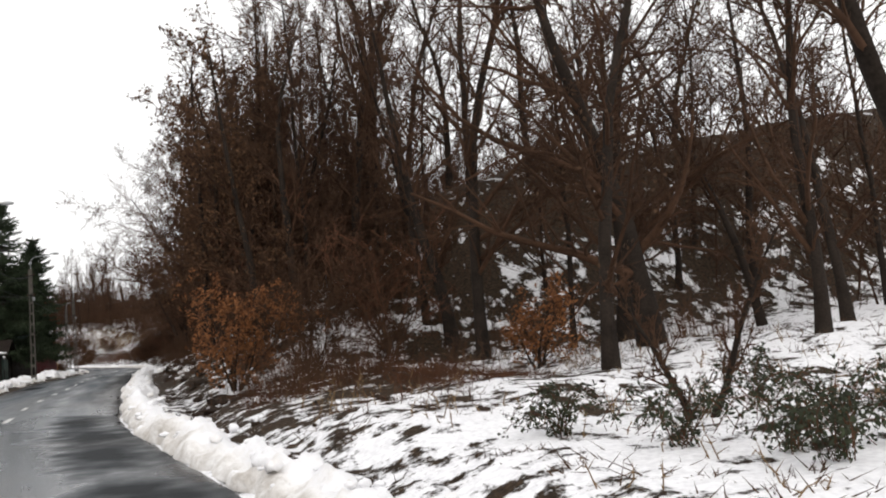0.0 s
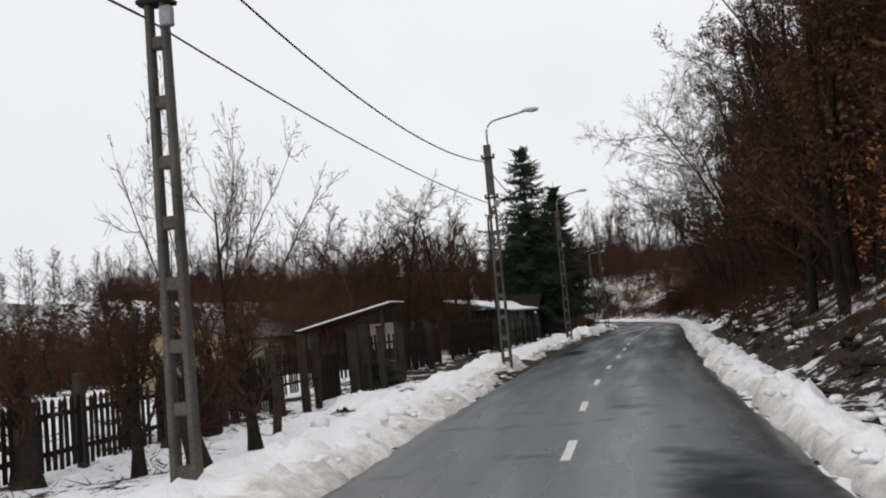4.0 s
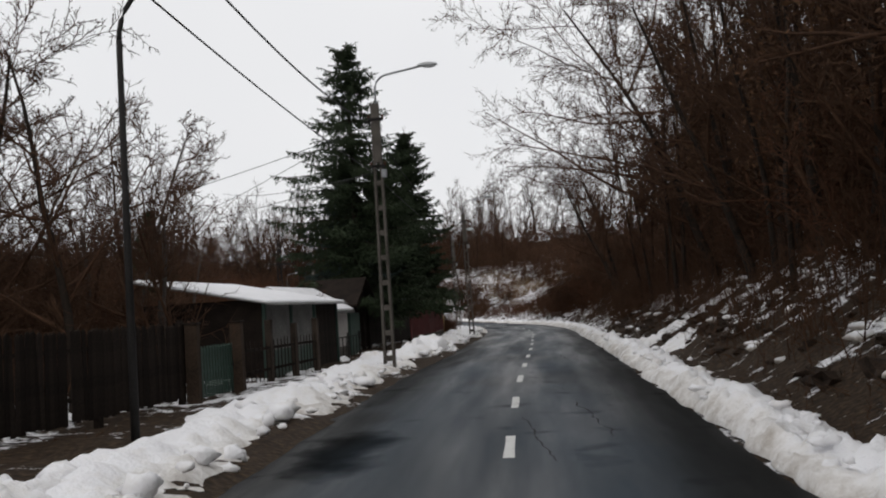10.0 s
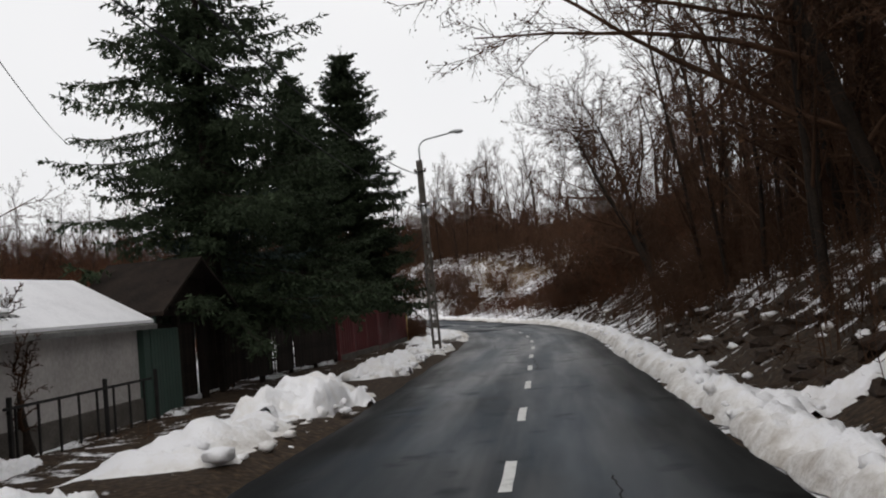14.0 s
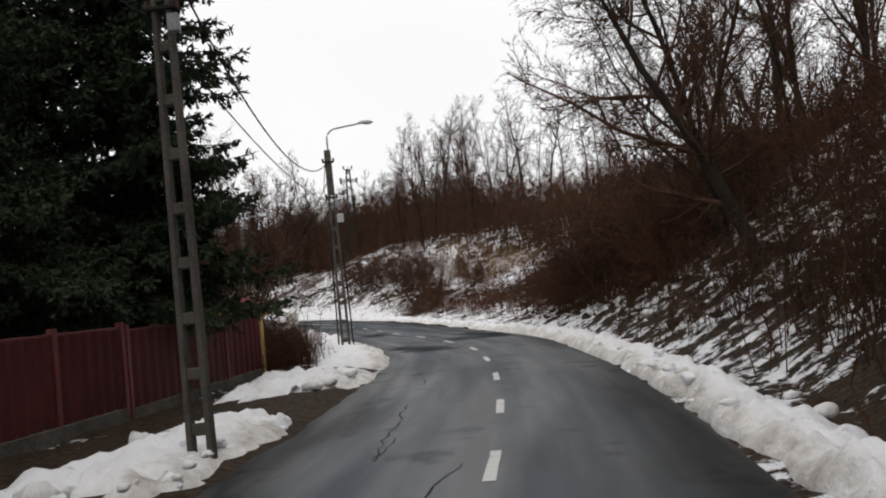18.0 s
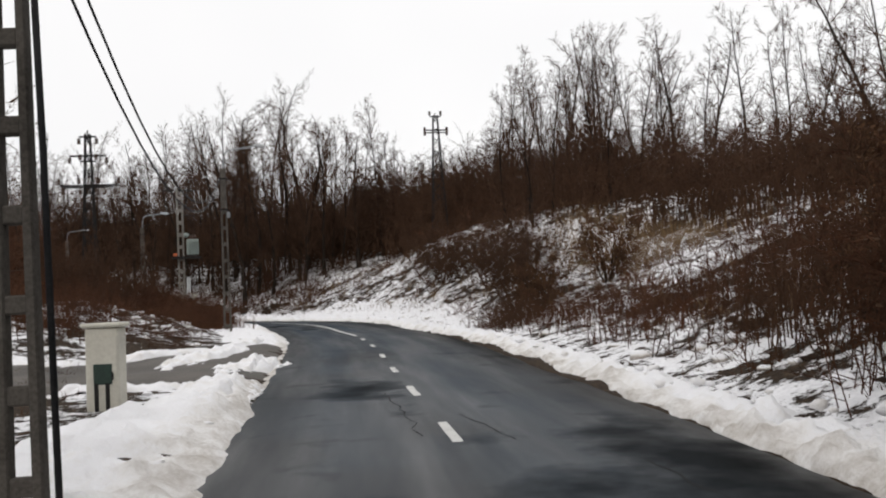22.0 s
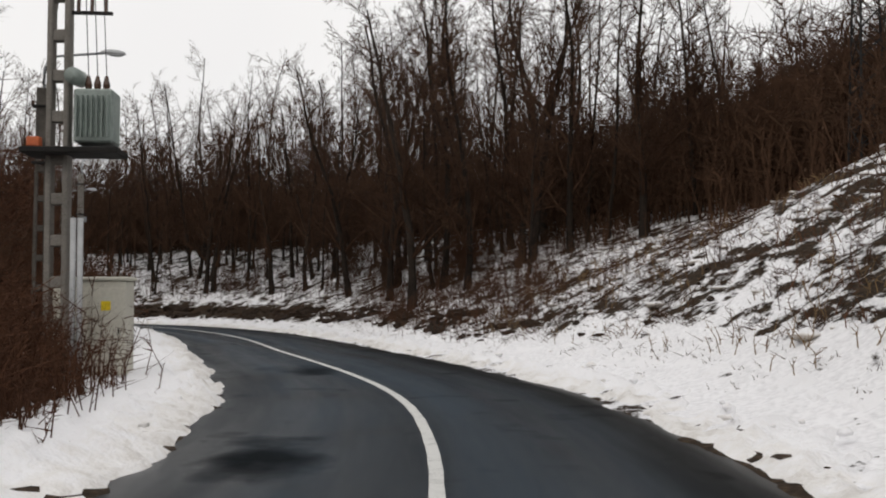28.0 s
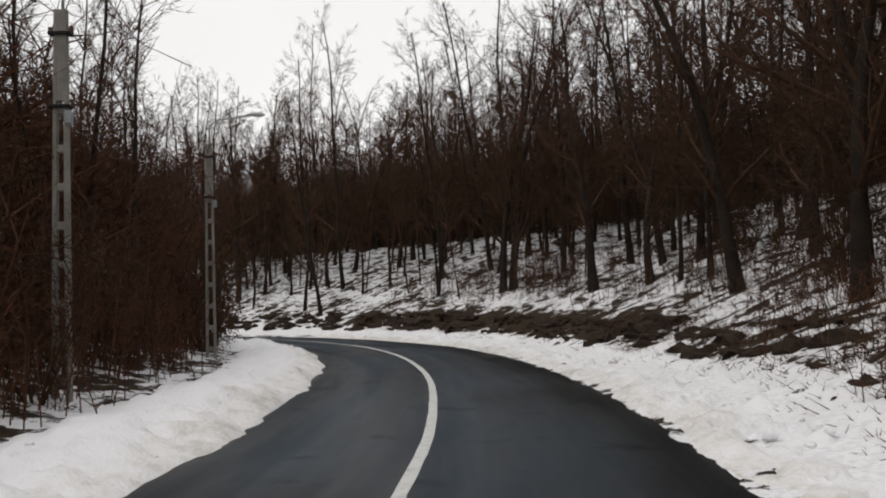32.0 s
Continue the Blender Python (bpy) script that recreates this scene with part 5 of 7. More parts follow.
far_wood("far_wood", 401, [(150, -40, 150, -120, -60), (120, 150, 290, -100, -38), (36, 26, 62, 24, 45), (170, 62, 130, 18, 45), (120, 200, 240, 16, 50), (190, 206, 300, -44, -12), (22, 12, 44, 28, 50)],
         "distant bare brown wood beyond gardens and ridge", M_TWIG)
far_wood("high_far_wood", 406, [(130, 240, 330, 22, 50), (70, 244, 330, 10, 26)], "bare wood with clear stems above a snowy floor", M_TWIG, 9.0, 15.0, 26, 0.45)
far_wood("low_far_wood", 405, [(110, 130, 205, 40, 75)], "low bare brown wood behind the sloping field", M_TWIG, 3.5, 6.5)


def thicket_mass(name, seed, regions, label, mat, stems_each=6, twigs=9):
    """Tall brush that closes the view: leaning stems, each with many side twigs."""
    r = np.random.RandomState(seed)
    rods, segs = [], []
    for count, u0, u1, o0, o1, h0, h1, girth in regions:
        n = count * stems_each
        u, o = np.repeat(r.uniform(u0, u1, count), stems_each), np.repeat(r.uniform(o0, o1, count), stems_each)
        x, y, _ = on_road(u, o)
        x, y = x + r.normal(0, 0.55, n), y + r.normal(0, 0.55, n)
        h = (np.repeat(r.uniform(h0, h1, count), stems_each) * r.uniform(0.6, 1.1, n))[:, None]
        p = np.stack([x, y, land_z(x, y) - 0.15], 1)
        mid = p + np.concatenate([r.normal(0, 0.16, (n, 2)) * h * 0.5, h * 0.5], 1)
        top = mid + np.concatenate([r.normal(0, 0.3, (n, 2)) * h * 0.5, h * 0.5 * r.uniform(0.7, 1, (n, 1))], 1)
        rods.append(np.concatenate([p, mid, 0 * h + girth, 0 * h + girth * 0.8], 1))
        segs.append(np.concatenate([mid, top, 0 * h + girth * 0.8, 0 * h], 1))
        k = np.repeat(np.arange(n), twigs)
        t = r.uniform(0.1, 0.97, len(k))[:, None]
        b = np.where(t < 0.5, p[k] + (mid - p)[k] * 2 * t, mid[k] + (top - mid)[k] * (2 * t - 1))
        v = r.normal(0, 1, (len(k), 3))
        v[:, 2] = np.abs(v[:, 2]) * 0.8 + 0.1
        v *= h[k] * r.uniform(0.08, 0.2, (len(k), 1))
        segs.append(np.concatenate([b, b + v, 0 * t + girth * 0.75, 0 * t], 1))
    me = mesh_np(name, *joined([tris(tubes_np(np.concatenate(rods), 3)), cones_np(np.concatenate(segs))]), mat)
    return tagged(new(name, me), label, "brush", kind="stuff")


thicket_mass("dark_brush", 411, [(620, 140, 206, 17.5, 42, 3.2, 6.2, 0.036), (200, 112, 142, 20, 40, 3.0, 6.0, 0.03), (130, 180, 212, 19, 34, 5.5, 9.0, 0.032), (110, 44, 84, 10.5, 16, 4.0, 7.0, 0.02), (150, 42, 104, 8.4, 13, 2.4, 5.0, 0.018), (60, 40, 104, 9, 15, 6.0, 9.0, 0.024), (10, 38, 50, 13, 26, 1.6, 3.0, 0.016), (22, 38, 52, 16, 32, 2.0, 4.2, 0.016), (30, 26, 40, 22, 36, 1.6, 3.4, 0.014), (225, 50, 106, 10, 24, 2.6, 5.2, 0.022), (26, 38, 94, 5.4, 8.5, 0.6, 1.4, 0.010), (14, 96, 109, 7.5, 11, 1.6, 3.0, 0.014), (24, 50, 66, 24, 42, 2.4, 4.0, 0.03), (90, 127, 143, 8.5, 20, 2.0, 4.0, 0.022), (30, 112, 127, 15, 24, 2.0, 3.6, 0.018), (190, 122.6, 127.6, -9.4, -6.5, 1.3, 2.0, 0.012), (130, 58, 82, -22, -13.5, 2.2, 3.8, 0.02), (90, 62, 80, -16, -9.8, 1.6, 3.2, 0.015), (70, 54, 66, -15.8, -12.8, 2.2, 3.8, 0.016), (22, 24, 31, 6.8, 9.4, 1.2, 2.4, 0.012), (60, 158.6, 163.4, 5.5, 7.0, 0.8, 1.6, 0.012), (70, 148, 204, 7.0, 15, 0.5, 1.1, 0.01), (170, 102, 113, 5.9, 11, 1.5, 3.4, 0.015), (45, 113, 130, 7.4, 12, 1.0, 2.6, 0.014), (130, 128, 145, 6.8, 10, 1.2, 2.8, 0.016), (170, 206, 262, 9.8, 17, 1.2, 2.8, 0.017), (40, 121, 134, 9.5, 15, 3.0, 5.6, 0.02), (34, 118, 127, 5.3, 8.4, 0.7, 1.8, 0.012), (40, 14, 34, -26, -15, 1.8, 3.0, 0.02), (330, -10, 150, -62, -32, 2.6, 4.6, 0.045), (260, 56, 150, -42, -21, 2.4, 4.2, 0.03), (220, 30, 80, -46, -27, 3.4, 5.6, 0.035), (300, 56, 73, -18, -12.4, 2.6, 5.0, 0.018), (150, 50, 104, 6.2, 10.5, 1.0, 2.4, 0.013), (140, 84, 112, -34, -19, 3.5, 5.5, 0.03), (140, 200, 226, 6.8, 12, 0.6, 1.7, 0.013), (230, 198, 223, 19, 28, 3.8, 7.0, 0.028), (16, 208, 226, 12, 17, 1.0, 2.0, 0.016), (300, 220, 258, 23, 33, 3.8, 7.0, 0.028), (190, 196, 224, 20, 32, 6.0, 9.5, 0.03), (140, 222, 250, 23, 34, 5.0, 8.5, 0.03), (320, 246, 305, 27, 42, 5.0, 9.0, 0.04), (110, 262, 290, 26, 36, 4.4, 8.0, 0.03), (130, 234, 264, 25, 34, 3.4, 7.0, 0.03), (200, 200, 320, 24, 44, 4.0, 8.0, 0.035), (120, 288, 330, 8, 24, 3.0, 7.0, 0.035), (190, 250, 305, 26, 38, 7.0, 11.0, 0.036), (260, 258, 316, 26, 44, 7.0, 12.0, 0.04)],
             "dense dark brown brush closing the wooded slope", M_TWIG)
thicket_mass("red_brown_brush", 412, [(380, 162, 206, -46, -18, 3.4, 6.4, 0.032), (60, 186, 212, -12, -7.4, 1.2, 2.4, 0.016), (300, 208, 262, -14, -8.8, 4.5, 7.5, 0.025), (240, 222, 282, -22, -8.5, 5.0, 8.5, 0.03), (180, 164, 208, -44, -16, 5.0, 7.5, 0.034), (120, 76, 140, -30, -17, 2.2, 3.6, 0.024), (70, 175, 184, -14, -7.5, 1.4, 2.4, 0.014), (50, 183, 192, -8.6, -6.0, 1.1, 2.0, 0.012), (60, 182, 191, -13, -8.6, 2.4, 4.0, 0.016), (40, 178, 187, -9, -6.4, 1.6, 2.6, 0.013), (44, 121, 131, -10.5, -7.0, 1.3, 2.4, 0.013), (260, 200, 262, -27, -13, 5.0, 8.0, 0.032), (16, 185, 193, -8.2, -6.3, 0.7, 1.4, 0.01), (300, 246, 330, -40, -6, 3.2, 6.5, 0.032), (150, 200, 262, -50, -26, 4.0, 7.0, 0.035), (24, 121, 132, -12.5, -8.6, 1.6, 2.6, 0.014), (150, 60, 130, -40, -22, 4.0, 6.0, 0.035), (90, 88, 128, -34, -20, 3.5, 5.5, 0.03), (36, 17, 33, 6.2, 12.5, 0.5, 1.1, 0.008), (75, 127, 146, 10, 22, 1.6, 3.0, 0.018), (110, 146, 159, 6.4, 9.6, 0.6, 1.5, 0.013), (90, 142, 151, 9, 15, 1.2, 2.6, 0.015), (10, 105, 118, 6.4, 10, 0.6, 1.2, 0.012), (190, 232, 270, -24, -10, 5.0, 8.0, 0.026), (60, 211, 232, -9.6, -6.8, 2.4, 4.2, 0.016), (120, 60, 92, -24, -15.5, 2.6, 4.4, 0.02), (60, 127, 137, 6.0, 9.5, 1.0, 2.4, 0.012), (30, 128, 140, 7.4, 12, 1.2, 2.4, 0.014), (90, 182, 189, -9.6, -6.4, 1.4, 2.6, 0.013), (150, 121, 131, -11, -6.3, 1.1, 2.1, 0.013), (60, 125, 133, -8, -6.2, 0.9, 1.7, 0.012), (100, 176, 184, -9.5, -5.8, 1.0, 1.9, 0.013), (150, 170, 185, -8.0, -5.3, 0.9, 1.9, 0.012), (170, 153, 168, -19, -10.2, 0.8, 2.0, 0.014), (110, 181, 192, -9, -5.6, 1.4, 2.6, 0.013), (60, 200, 222, 6.4, 11, 0.7, 1.6, 0.012), (30, 178, 196, 9, 14, 0.8, 1.6, 0.012), (260, 206, 264, -28, -10, 6.5, 10.0, 0.032), (300, 216, 268, -24, -10, 7.0, 11.0, 0.036)],
             "dense reddish brown brush behind the verge", M_TWIG_RED)


def brushwood(name, seed, regions, label, mat, high=2.2, stems_each=7):
    """Tangles of thin stems and side twigs."""
    r = np.random.RandomState(seed)
    segs, rods = [], []
    for count, u0, u1, o0, o1, tall_ in regions:
        u, o = r.uniform(u0, u1, count), r.uniform(o0, o1, count)
        x, y, _ = on_road(u, o)
        z = land_z(x, y)
        for k in range(count):
            for _ in range(stems_each):
                h = tall_ * r.uniform(0.45, 1.15)
                p = np.array([x[k], y[k], z[k] - 0.1]) + [*r.normal(0, 0.35, 2), 0]
                d = np.array([*r.normal(0, 0.33, 2), 1.0])
                m = p + d * h * 0.5
                e = m + (d + [*r.normal(0, 0.4, 2), r.normal(-0.1, 0.3)]) * h * 0.5
                rods.append((*p, *m, 0.013, 0.01))
                segs.append((*m, *e, 0.012, 0.004))
                for _ in range(4):
                    f = p + (m - p) * r.uniform(0.4, 1) if r.uniform() < 0.4 else m + (e - m) * r.uniform(0, 0.9)
                    segs.append((*f, *(f + r.normal(0, 0.3, 3) * h * 0.6 + [0, 0, 0.12 * h]), 0.011, 0.003))
    me = mesh_np(name, *joined([tris(tubes_np(rods, 3)), cones_np(segs)]), mat)
    return tagged(new(name, me), label, "undergrowth", kind="stuff")


brushwood("brown_undergrowth", 402, [(330, 34, 96, 9.0, 17, 2.0), (60, 34, 96, 6.0, 9.0, 0.8), (90, 96, 108, 8.0, 17, 1.8), (35, 106, 128, 6.5, 16, 0.9), (70, 22, 44, 8.5, 22, 1.2), (34, 196, 240, 8.0, 18, 0.9), (30, 240, 290, 12, 26, 1.0)],
          "tangled brown undergrowth on the wooded slope", M_TWIG)
brushwood("red_brown_scrub", 403, [(90, 161, 174, -24, -14, 1.6), (34, 161, 174, -14, -7.4, 0.7), (240, 174, 196, -24, -7.4, 1.9), (500, 196, 290, -24, -6.8, 2.6), (210, 126, 143, 7.4, 20, 1.7), (40, 114, 126, 7.4, 20, 0.9), (60, 142, 158, 9, 20, 1.2), (70, 160, 192, 7, 15, 0.7), (110, 124, 138, -14, -8.5, 1.7)],
          "reddish brown leafless scrub with snow between", M_TWIG_RED)
brushwood("dry_stalks", 404, [(300, 134, 188, 8, 26, 0.8), (160, 176, 205, 6.5, 16, 0.6), (260, 162, 180, 12, 19, 1.3), (120, -6, 30, 6.5, 22, 0.5)], "thin dry stalks standing out of the snow", M_STALK, stems_each=4)


def tussocks(name, seed, regions, label, mat, blades=14):
    """Low tufts of dry grass and bracken that break through the snow."""
    r = np.random.RandomState(seed)
    segs = []
    for count, u0, u1, o0, o1, h, wide in regions:
        n = count * blades
        cu, co = r.uniform(u0, u1, count), r.uniform(o0, o1, count)
        x, y, _ = on_road(np.repeat(cu, blades), np.repeat(co, blades))
        big = np.repeat(r.uniform(0.5, 1.3, count), blades)
        x, y = x + r.normal(0, wide, n) * big, y + r.normal(0, wide, n) * big
        p = np.stack([x, y, land_z(x, y) - 0.03], 1)
        v = np.concatenate([r.normal(0, 0.8, (n, 2)), r.uniform(0.25, 1.0, (n, 1))], 1) * (h * big * r.uniform(0.5, 1.1, n))[:, None]
        segs.append(np.concatenate([p, p + v, np.full((n, 1), 0.012), np.zeros((n, 1))], 1))
    me = mesh_np(name, *cones_np(np.concatenate(segs)), mat)
    return tagged(new(name, me), label, "grass", kind="stuff")


tussocks("brown_tussocks", 421, [(420, 196, 262, 6.0, 8.6, 0.3, 0.25), (420, -4, 40, 4.6, 24, 0.3, 0.28), (900, 38, 128, 4.8, 16, 0.35, 0.3), (1100, 120, 200, 5.2, 28, 0.24, 0.26), (700, 198, 262, 5.2, 18, 0.2, 0.2), (420, 160, 250, -16, -6, 0.22, 0.24), (260, 20, 150, -11, -6.8, 0.25, 0.3)],
         "brown grass tufts and dead bracken poking through snow", M_LEAF_BROWN)
tussocks("dark_tufts", 423, [(380, 196, 234, 6.6, 20, 0.42, 0.2), (900, 150, 204, 6.6, 20, 0.38, 0.2), (300, 104, 146, 6, 16, 0.38, 0.2), (200, 44, 104, 5.2, 10, 0.4, 0.2), (420, 156, 178, -19, -6.4, 0.42, 0.24), (260, 234, 290, 7, 22, 0.4, 0.2)],
         "dark withered tufts standing out of the snow", M_TWIG, 18)
tussocks("dry_bracken", 422, [(80, 19, 27, 9.0, 13.5, 0.5, 0.3), (60, 24, 33, 6.4, 10.5, 0.45, 0.3), (60, 128, 150, 6, 10, 0.5, 0.35), (50, 160, 172, -11, -7, 0.45, 0.3)],
         "patches of rust-brown dead bracken", M_TWIG_RED, 22)


def bramble(x, y, seed, reach, label="bramble tangle with arching stems and dark green leaves"):
    """Arching thorny stems that carry folded leaves."""
    r = random.Random(seed)
    rng = np.random.RandomState(seed)
    ob = thing("bramble_bush", Matrix.Translation((x, y, ground_at(x, y))), label, "bush", "brambles in the snow")
    stems, nodes = [], []
    for _ in range(16):
        a, L, h = r.uniform(0, 6.283), reach * r.uniform(0.5, 1.2), r.uniform(0.3, 0.75)
        p = Vector((r.uniform(-0.15, 0.15), r.uniform(-0.15, 0.15), -0.05))
        base = p.copy()
        for k in range(1, 8):
            f = k / 7
            q = base + Vector((math.cos(a) * L * f, math.sin(a) * L * f, 4 * h * f * (1 - 0.85 * f))) + Vector((r.uniform(-0.03, 0.03), r.uniform(-0.03, 0.03), 0))
            stems.append((*p, *q, 0.007, 0.006))
            nodes += [p + (q - p) * r.random() for _ in range(2)]
            p = q
    under("stem_tangle", mesh_np("stem_tangle", *tubes_np(stems, 4), M_TWIG_RED), ob)
    under("foliage", mesh_np("foliage", *leaf_quads(nodes, rng, 0.05, 3, 0.05), M_BRAMBLE), ob)


for k, (x, y, reach) in enumerate(((9.3, 9.6, 1.0), (10.2, 8.6, 1.1), (9.9, 7.4, 0.9), (11.6, 9.4, 1.0), (8.4, 11.6, 0.8), (12.4, 12.4, 0.8), (11.4, 7.6, 1.0))):
    bramble(x, y, 600 + k, reach)


def earth_lumps(name, seed, regions, label):
    """Dark eroded edges of the bank: ragged clods of soil and roots half sunk in the slope."""
    r = np.random.RandomState(seed)
    bm = bmesh.new()
    bmesh.ops.create_icosphere(bm, subdivisions=2, radius=1.0)
    ball = np.array([v.co for v in bm.verts])
    face = np.array([[v.index for v in f.verts] for f in bm.faces])
    bm.free()
    vs, fs, n = [], [], 0
    for count, u0, u1, o0, o1, size in regions:
        for _ in range(count):
            u, o = r.uniform(u0, u1), r.uniform(o0, o1)
            x, y, _z = on_road(u, o)
            x2, y2, _z = on_road(u + 0.5, o)
            a = math.atan2(float(y2 - y), float(x2 - x)) + r.normal(0, 0.35)
            s3 = size * r.uniform(0.4, 1.15) * np.array([r.uniform(1.0, 2.4), r.uniform(0.5, 0.9), r.uniform(0.35, 0.7)])
            v = ball * (1 + 0.6 * ripple(ball[:, 0] * 1.4 + r.uniform(0, 50), ball[:, 1] + 2 * ball[:, 2], 1.1, 7, 3) + r.normal(0, 0.1, len(ball)))[:, None] * s3
            v = np.stack([v[:, 0] * math.cos(a) - v[:, 1] * math.sin(a), v[:, 0] * math.sin(a) + v[:, 1] * math.cos(a), v[:, 2]], 1)
            z = float(land_z(np.array([float(x)]), np.array([float(y)]))[0])
            vs.append(v + [float(x), float(y), z - 0.12 * s3[2]])
            fs.append(face + n)
            n += len(ball)
    tagged(new(name, mesh_np(name, np.concatenate(vs), np.concatenate(fs), M_EARTH)), label, "earth", kind="stuff")


earth_lumps("earth_clods", 431, [(26, 199, 206, 6.0, 7.6, 0.2), (70, 206, 232, 6.4, 8.4, 0.4), (90, 228, 250, 6.2, 8.0, 0.34), (190, 248, 292, 6.0, 8.4, 0.5), (22, 190, 200, 6.8, 11, 0.16), (70, 28, 60, 5.0, 8.5, 0.28), (50, 13, 34, 5.4, 12.5, 0.12), (120, 60, 106, 5.2, 7.6, 0.34), (50, 118, 140, 5.8, 9, 0.26)],
            "dark eroded clods of soil and roots above the snow")


# ---- street poles, lamps and cables ----
def concrete_pole(x, y, turn, h=8.35, lamp=True, extras=False, lean=0.0, arm_len=1.75, label="", solid_top=1.9, mat=None):
    """A ladder-like concrete pole: two tapering legs joined by rungs, with a bent lamp arm."""
    z = ground_at(x, y)
    ob = thing("street_lamp" if lamp else "utility_pole", Matrix.Translation((x, y, z)) @ pose(0, 0, 0, 0, lean, turn),
               label or ("grey concrete ladder pole with a curved street lamp" if lamp else "grey concrete ladder pole carrying cables"), "street lamp" if lamp else "utility pole", "poles along the road")
    wb, wt, top = 0.145, 0.095, h
    mat = mat or M_CONCRETE
    for s in (-1, 1):
        bm = bmesh.new()
        prev = None
        for k in range(9):
            f = k / 8
            cx, hw, hd = s * (wb + (wt - wb) * f), 0.05 - 0.012 * f, 0.1 - 0.03 * f
            zz = -0.4 + (top + 0.4) * f
            ring = [bm.verts.new((cx + a * hw, b * hd, zz)) for a, b in ((-1, -0.7), (-0.7, -1), (0.7, -1), (1, -0.7), (1, 0.7), (0.7, 1), (-0.7, 1), (-1, 0.7))]
            if prev:
                for i in range(8):
                    bm.faces.new((prev[i], prev[(i + 1) % 8], ring[(i + 1) % 8], ring[i]))
            else:
                bm.faces.new(ring[::-1])
            prev = ring
        bm.faces.new(prev)
        part("leg", bm, mat, ob)
    zz, gap = 0.35, 0.78
    while zz < top - solid_top:
        f = zz / top
        part("rung", boxed(0, 0, zz, 2 * (wb + (wt - wb) * f) - 0.06, 0.14 - 0.04 * f, 0.17, bevel=0.02), mat, ob)
        zz += gap
    part("head", boxed(0, 0, top - solid_top / 2, 0.2, 0.12, solid_top, bevel=0.02), mat, ob)
    for hh in (h - 0.5, h - 2.0):
        clamp = part("clamp", boxed(0, 0, hh, 0.46, 0.26, 0.06, bevel=0.01), M_IRON, ob)
        for s in (-1, 1):
            part("insulator", tube_bm([(s * 0.22, 0, hh - 0.02), (s * 0.22, 0, hh + 0.14)], [0.035, 0.05], 8), M_PORCELAIN, clamp)
    part("junction_box", boxed(0.2, -0.12, h - 2.25, 0.16, 0.12, 0.26, bevel=0.015), M_STEEL, ob)
    if lamp:
        pts = [(0.04, 0, h - 0.5), (0.04, 0, h + 0.45)] + [(0.04 + 0.45 * (1 - math.cos(a)), 0, h + 0.45 + 0.45 * math.sin(a)) for a in np.linspace(0.25, 1.35, 5)] + [(arm_len - 0.25, 0, h + 1.06)]
        part("lamp_arm", tube_bm(pts, 0.034, 8), M_STEEL, ob, smooth=True)
        lamp_head(ob, arm_len, h + 1.08)
    if extras:
        for s in (-1, 1):
            part("cable_duct", tube_bm([(s * 0.31, -0.05, -0.2), (s * 0.27, -0.05, 2.6 + s * 0.7), (s * 0.22, -0.03, 5.2)], 0.032, 8), M_CABLE, ob, smooth=True)
        part("meter_box", boxed(0.27, -0.1, h - 2.9, 0.26, 0.18, 0.36, bevel=0.02), M_LAMP, ob)
        part("loose_cable", tube_bm([(-0.12, -0.12, h - 0.4), (-0.3, -0.16, h - 1.6), (-0.16, -0.13, h - 3.4), (-0.27, -0.1, h - 5)], 0.016, 6), M_CABLE, ob, smooth=True)
    return ob


def lamp_head(ob, x, z, mat=None):
    """A long oval street lamp with a pale bowl under it."""
    bm = bmesh.new()
    bmesh.ops.create_uvsphere(bm, u_segments=14, v_segments=8, radius=1.0)
    bmesh.ops.scale(bm, verts=bm.verts, vec=(0.34, 0.14, 0.105))
    for v in bm.verts:
        v.co.y *= 0.75 + 0.35 * max(0, v.co.x + 0.1)
        v.co.z = v.co.z * (1.0 if v.co.z > 0 else 0.55)
    bmesh.ops.translate(bm, verts=bm.verts, vec=(x, 0, z))
    casing = part("lamp_head", bm, mat or M_LAMP, ob, smooth=True)
    bm = bmesh.new()
    bmesh.ops.create_uvsphere(bm, u_segments=12, v_segments=6, radius=1.0)
    bmesh.ops.scale(bm, verts=bm.verts, vec=(0.2, 0.09, 0.05))
    bmesh.ops.translate(bm, verts=bm.verts, vec=(x + 0.07, 0, z - 0.04))
    part("lamp_bowl", bm, M_LAMP, casing, smooth=True)


POLES = [(-6.5, 24.3), (-7.28, 46.6), (-8.55, 71.1), (-9.6, 104.4), (-13.5, 128.7), (-29.1, 160.4)]
for k, (x, y) in enumerate(POLES):
    u0 = float(along([x], [y])[0][0])
    concrete_pole(x, y, heading(u0), extras=(k == 4), lean=-0.6 if k in (3, 4) else 0.0, h=8.35 if k != 5 else 7.9,
                  label="grey concrete ladder pole with lamp and cable ducts" if k == 4 else "")
concrete_pole(-46.8, 180.0, heading(200), h=7.2)
concrete_pole(-64.0, 193.5, heading(219), h=7.9, mat=M_CONCRETE_PALE)
concrete_pole(-76.6, 201.2, heading(233), h=7.9, mat=M_CONCRETE_PALE)

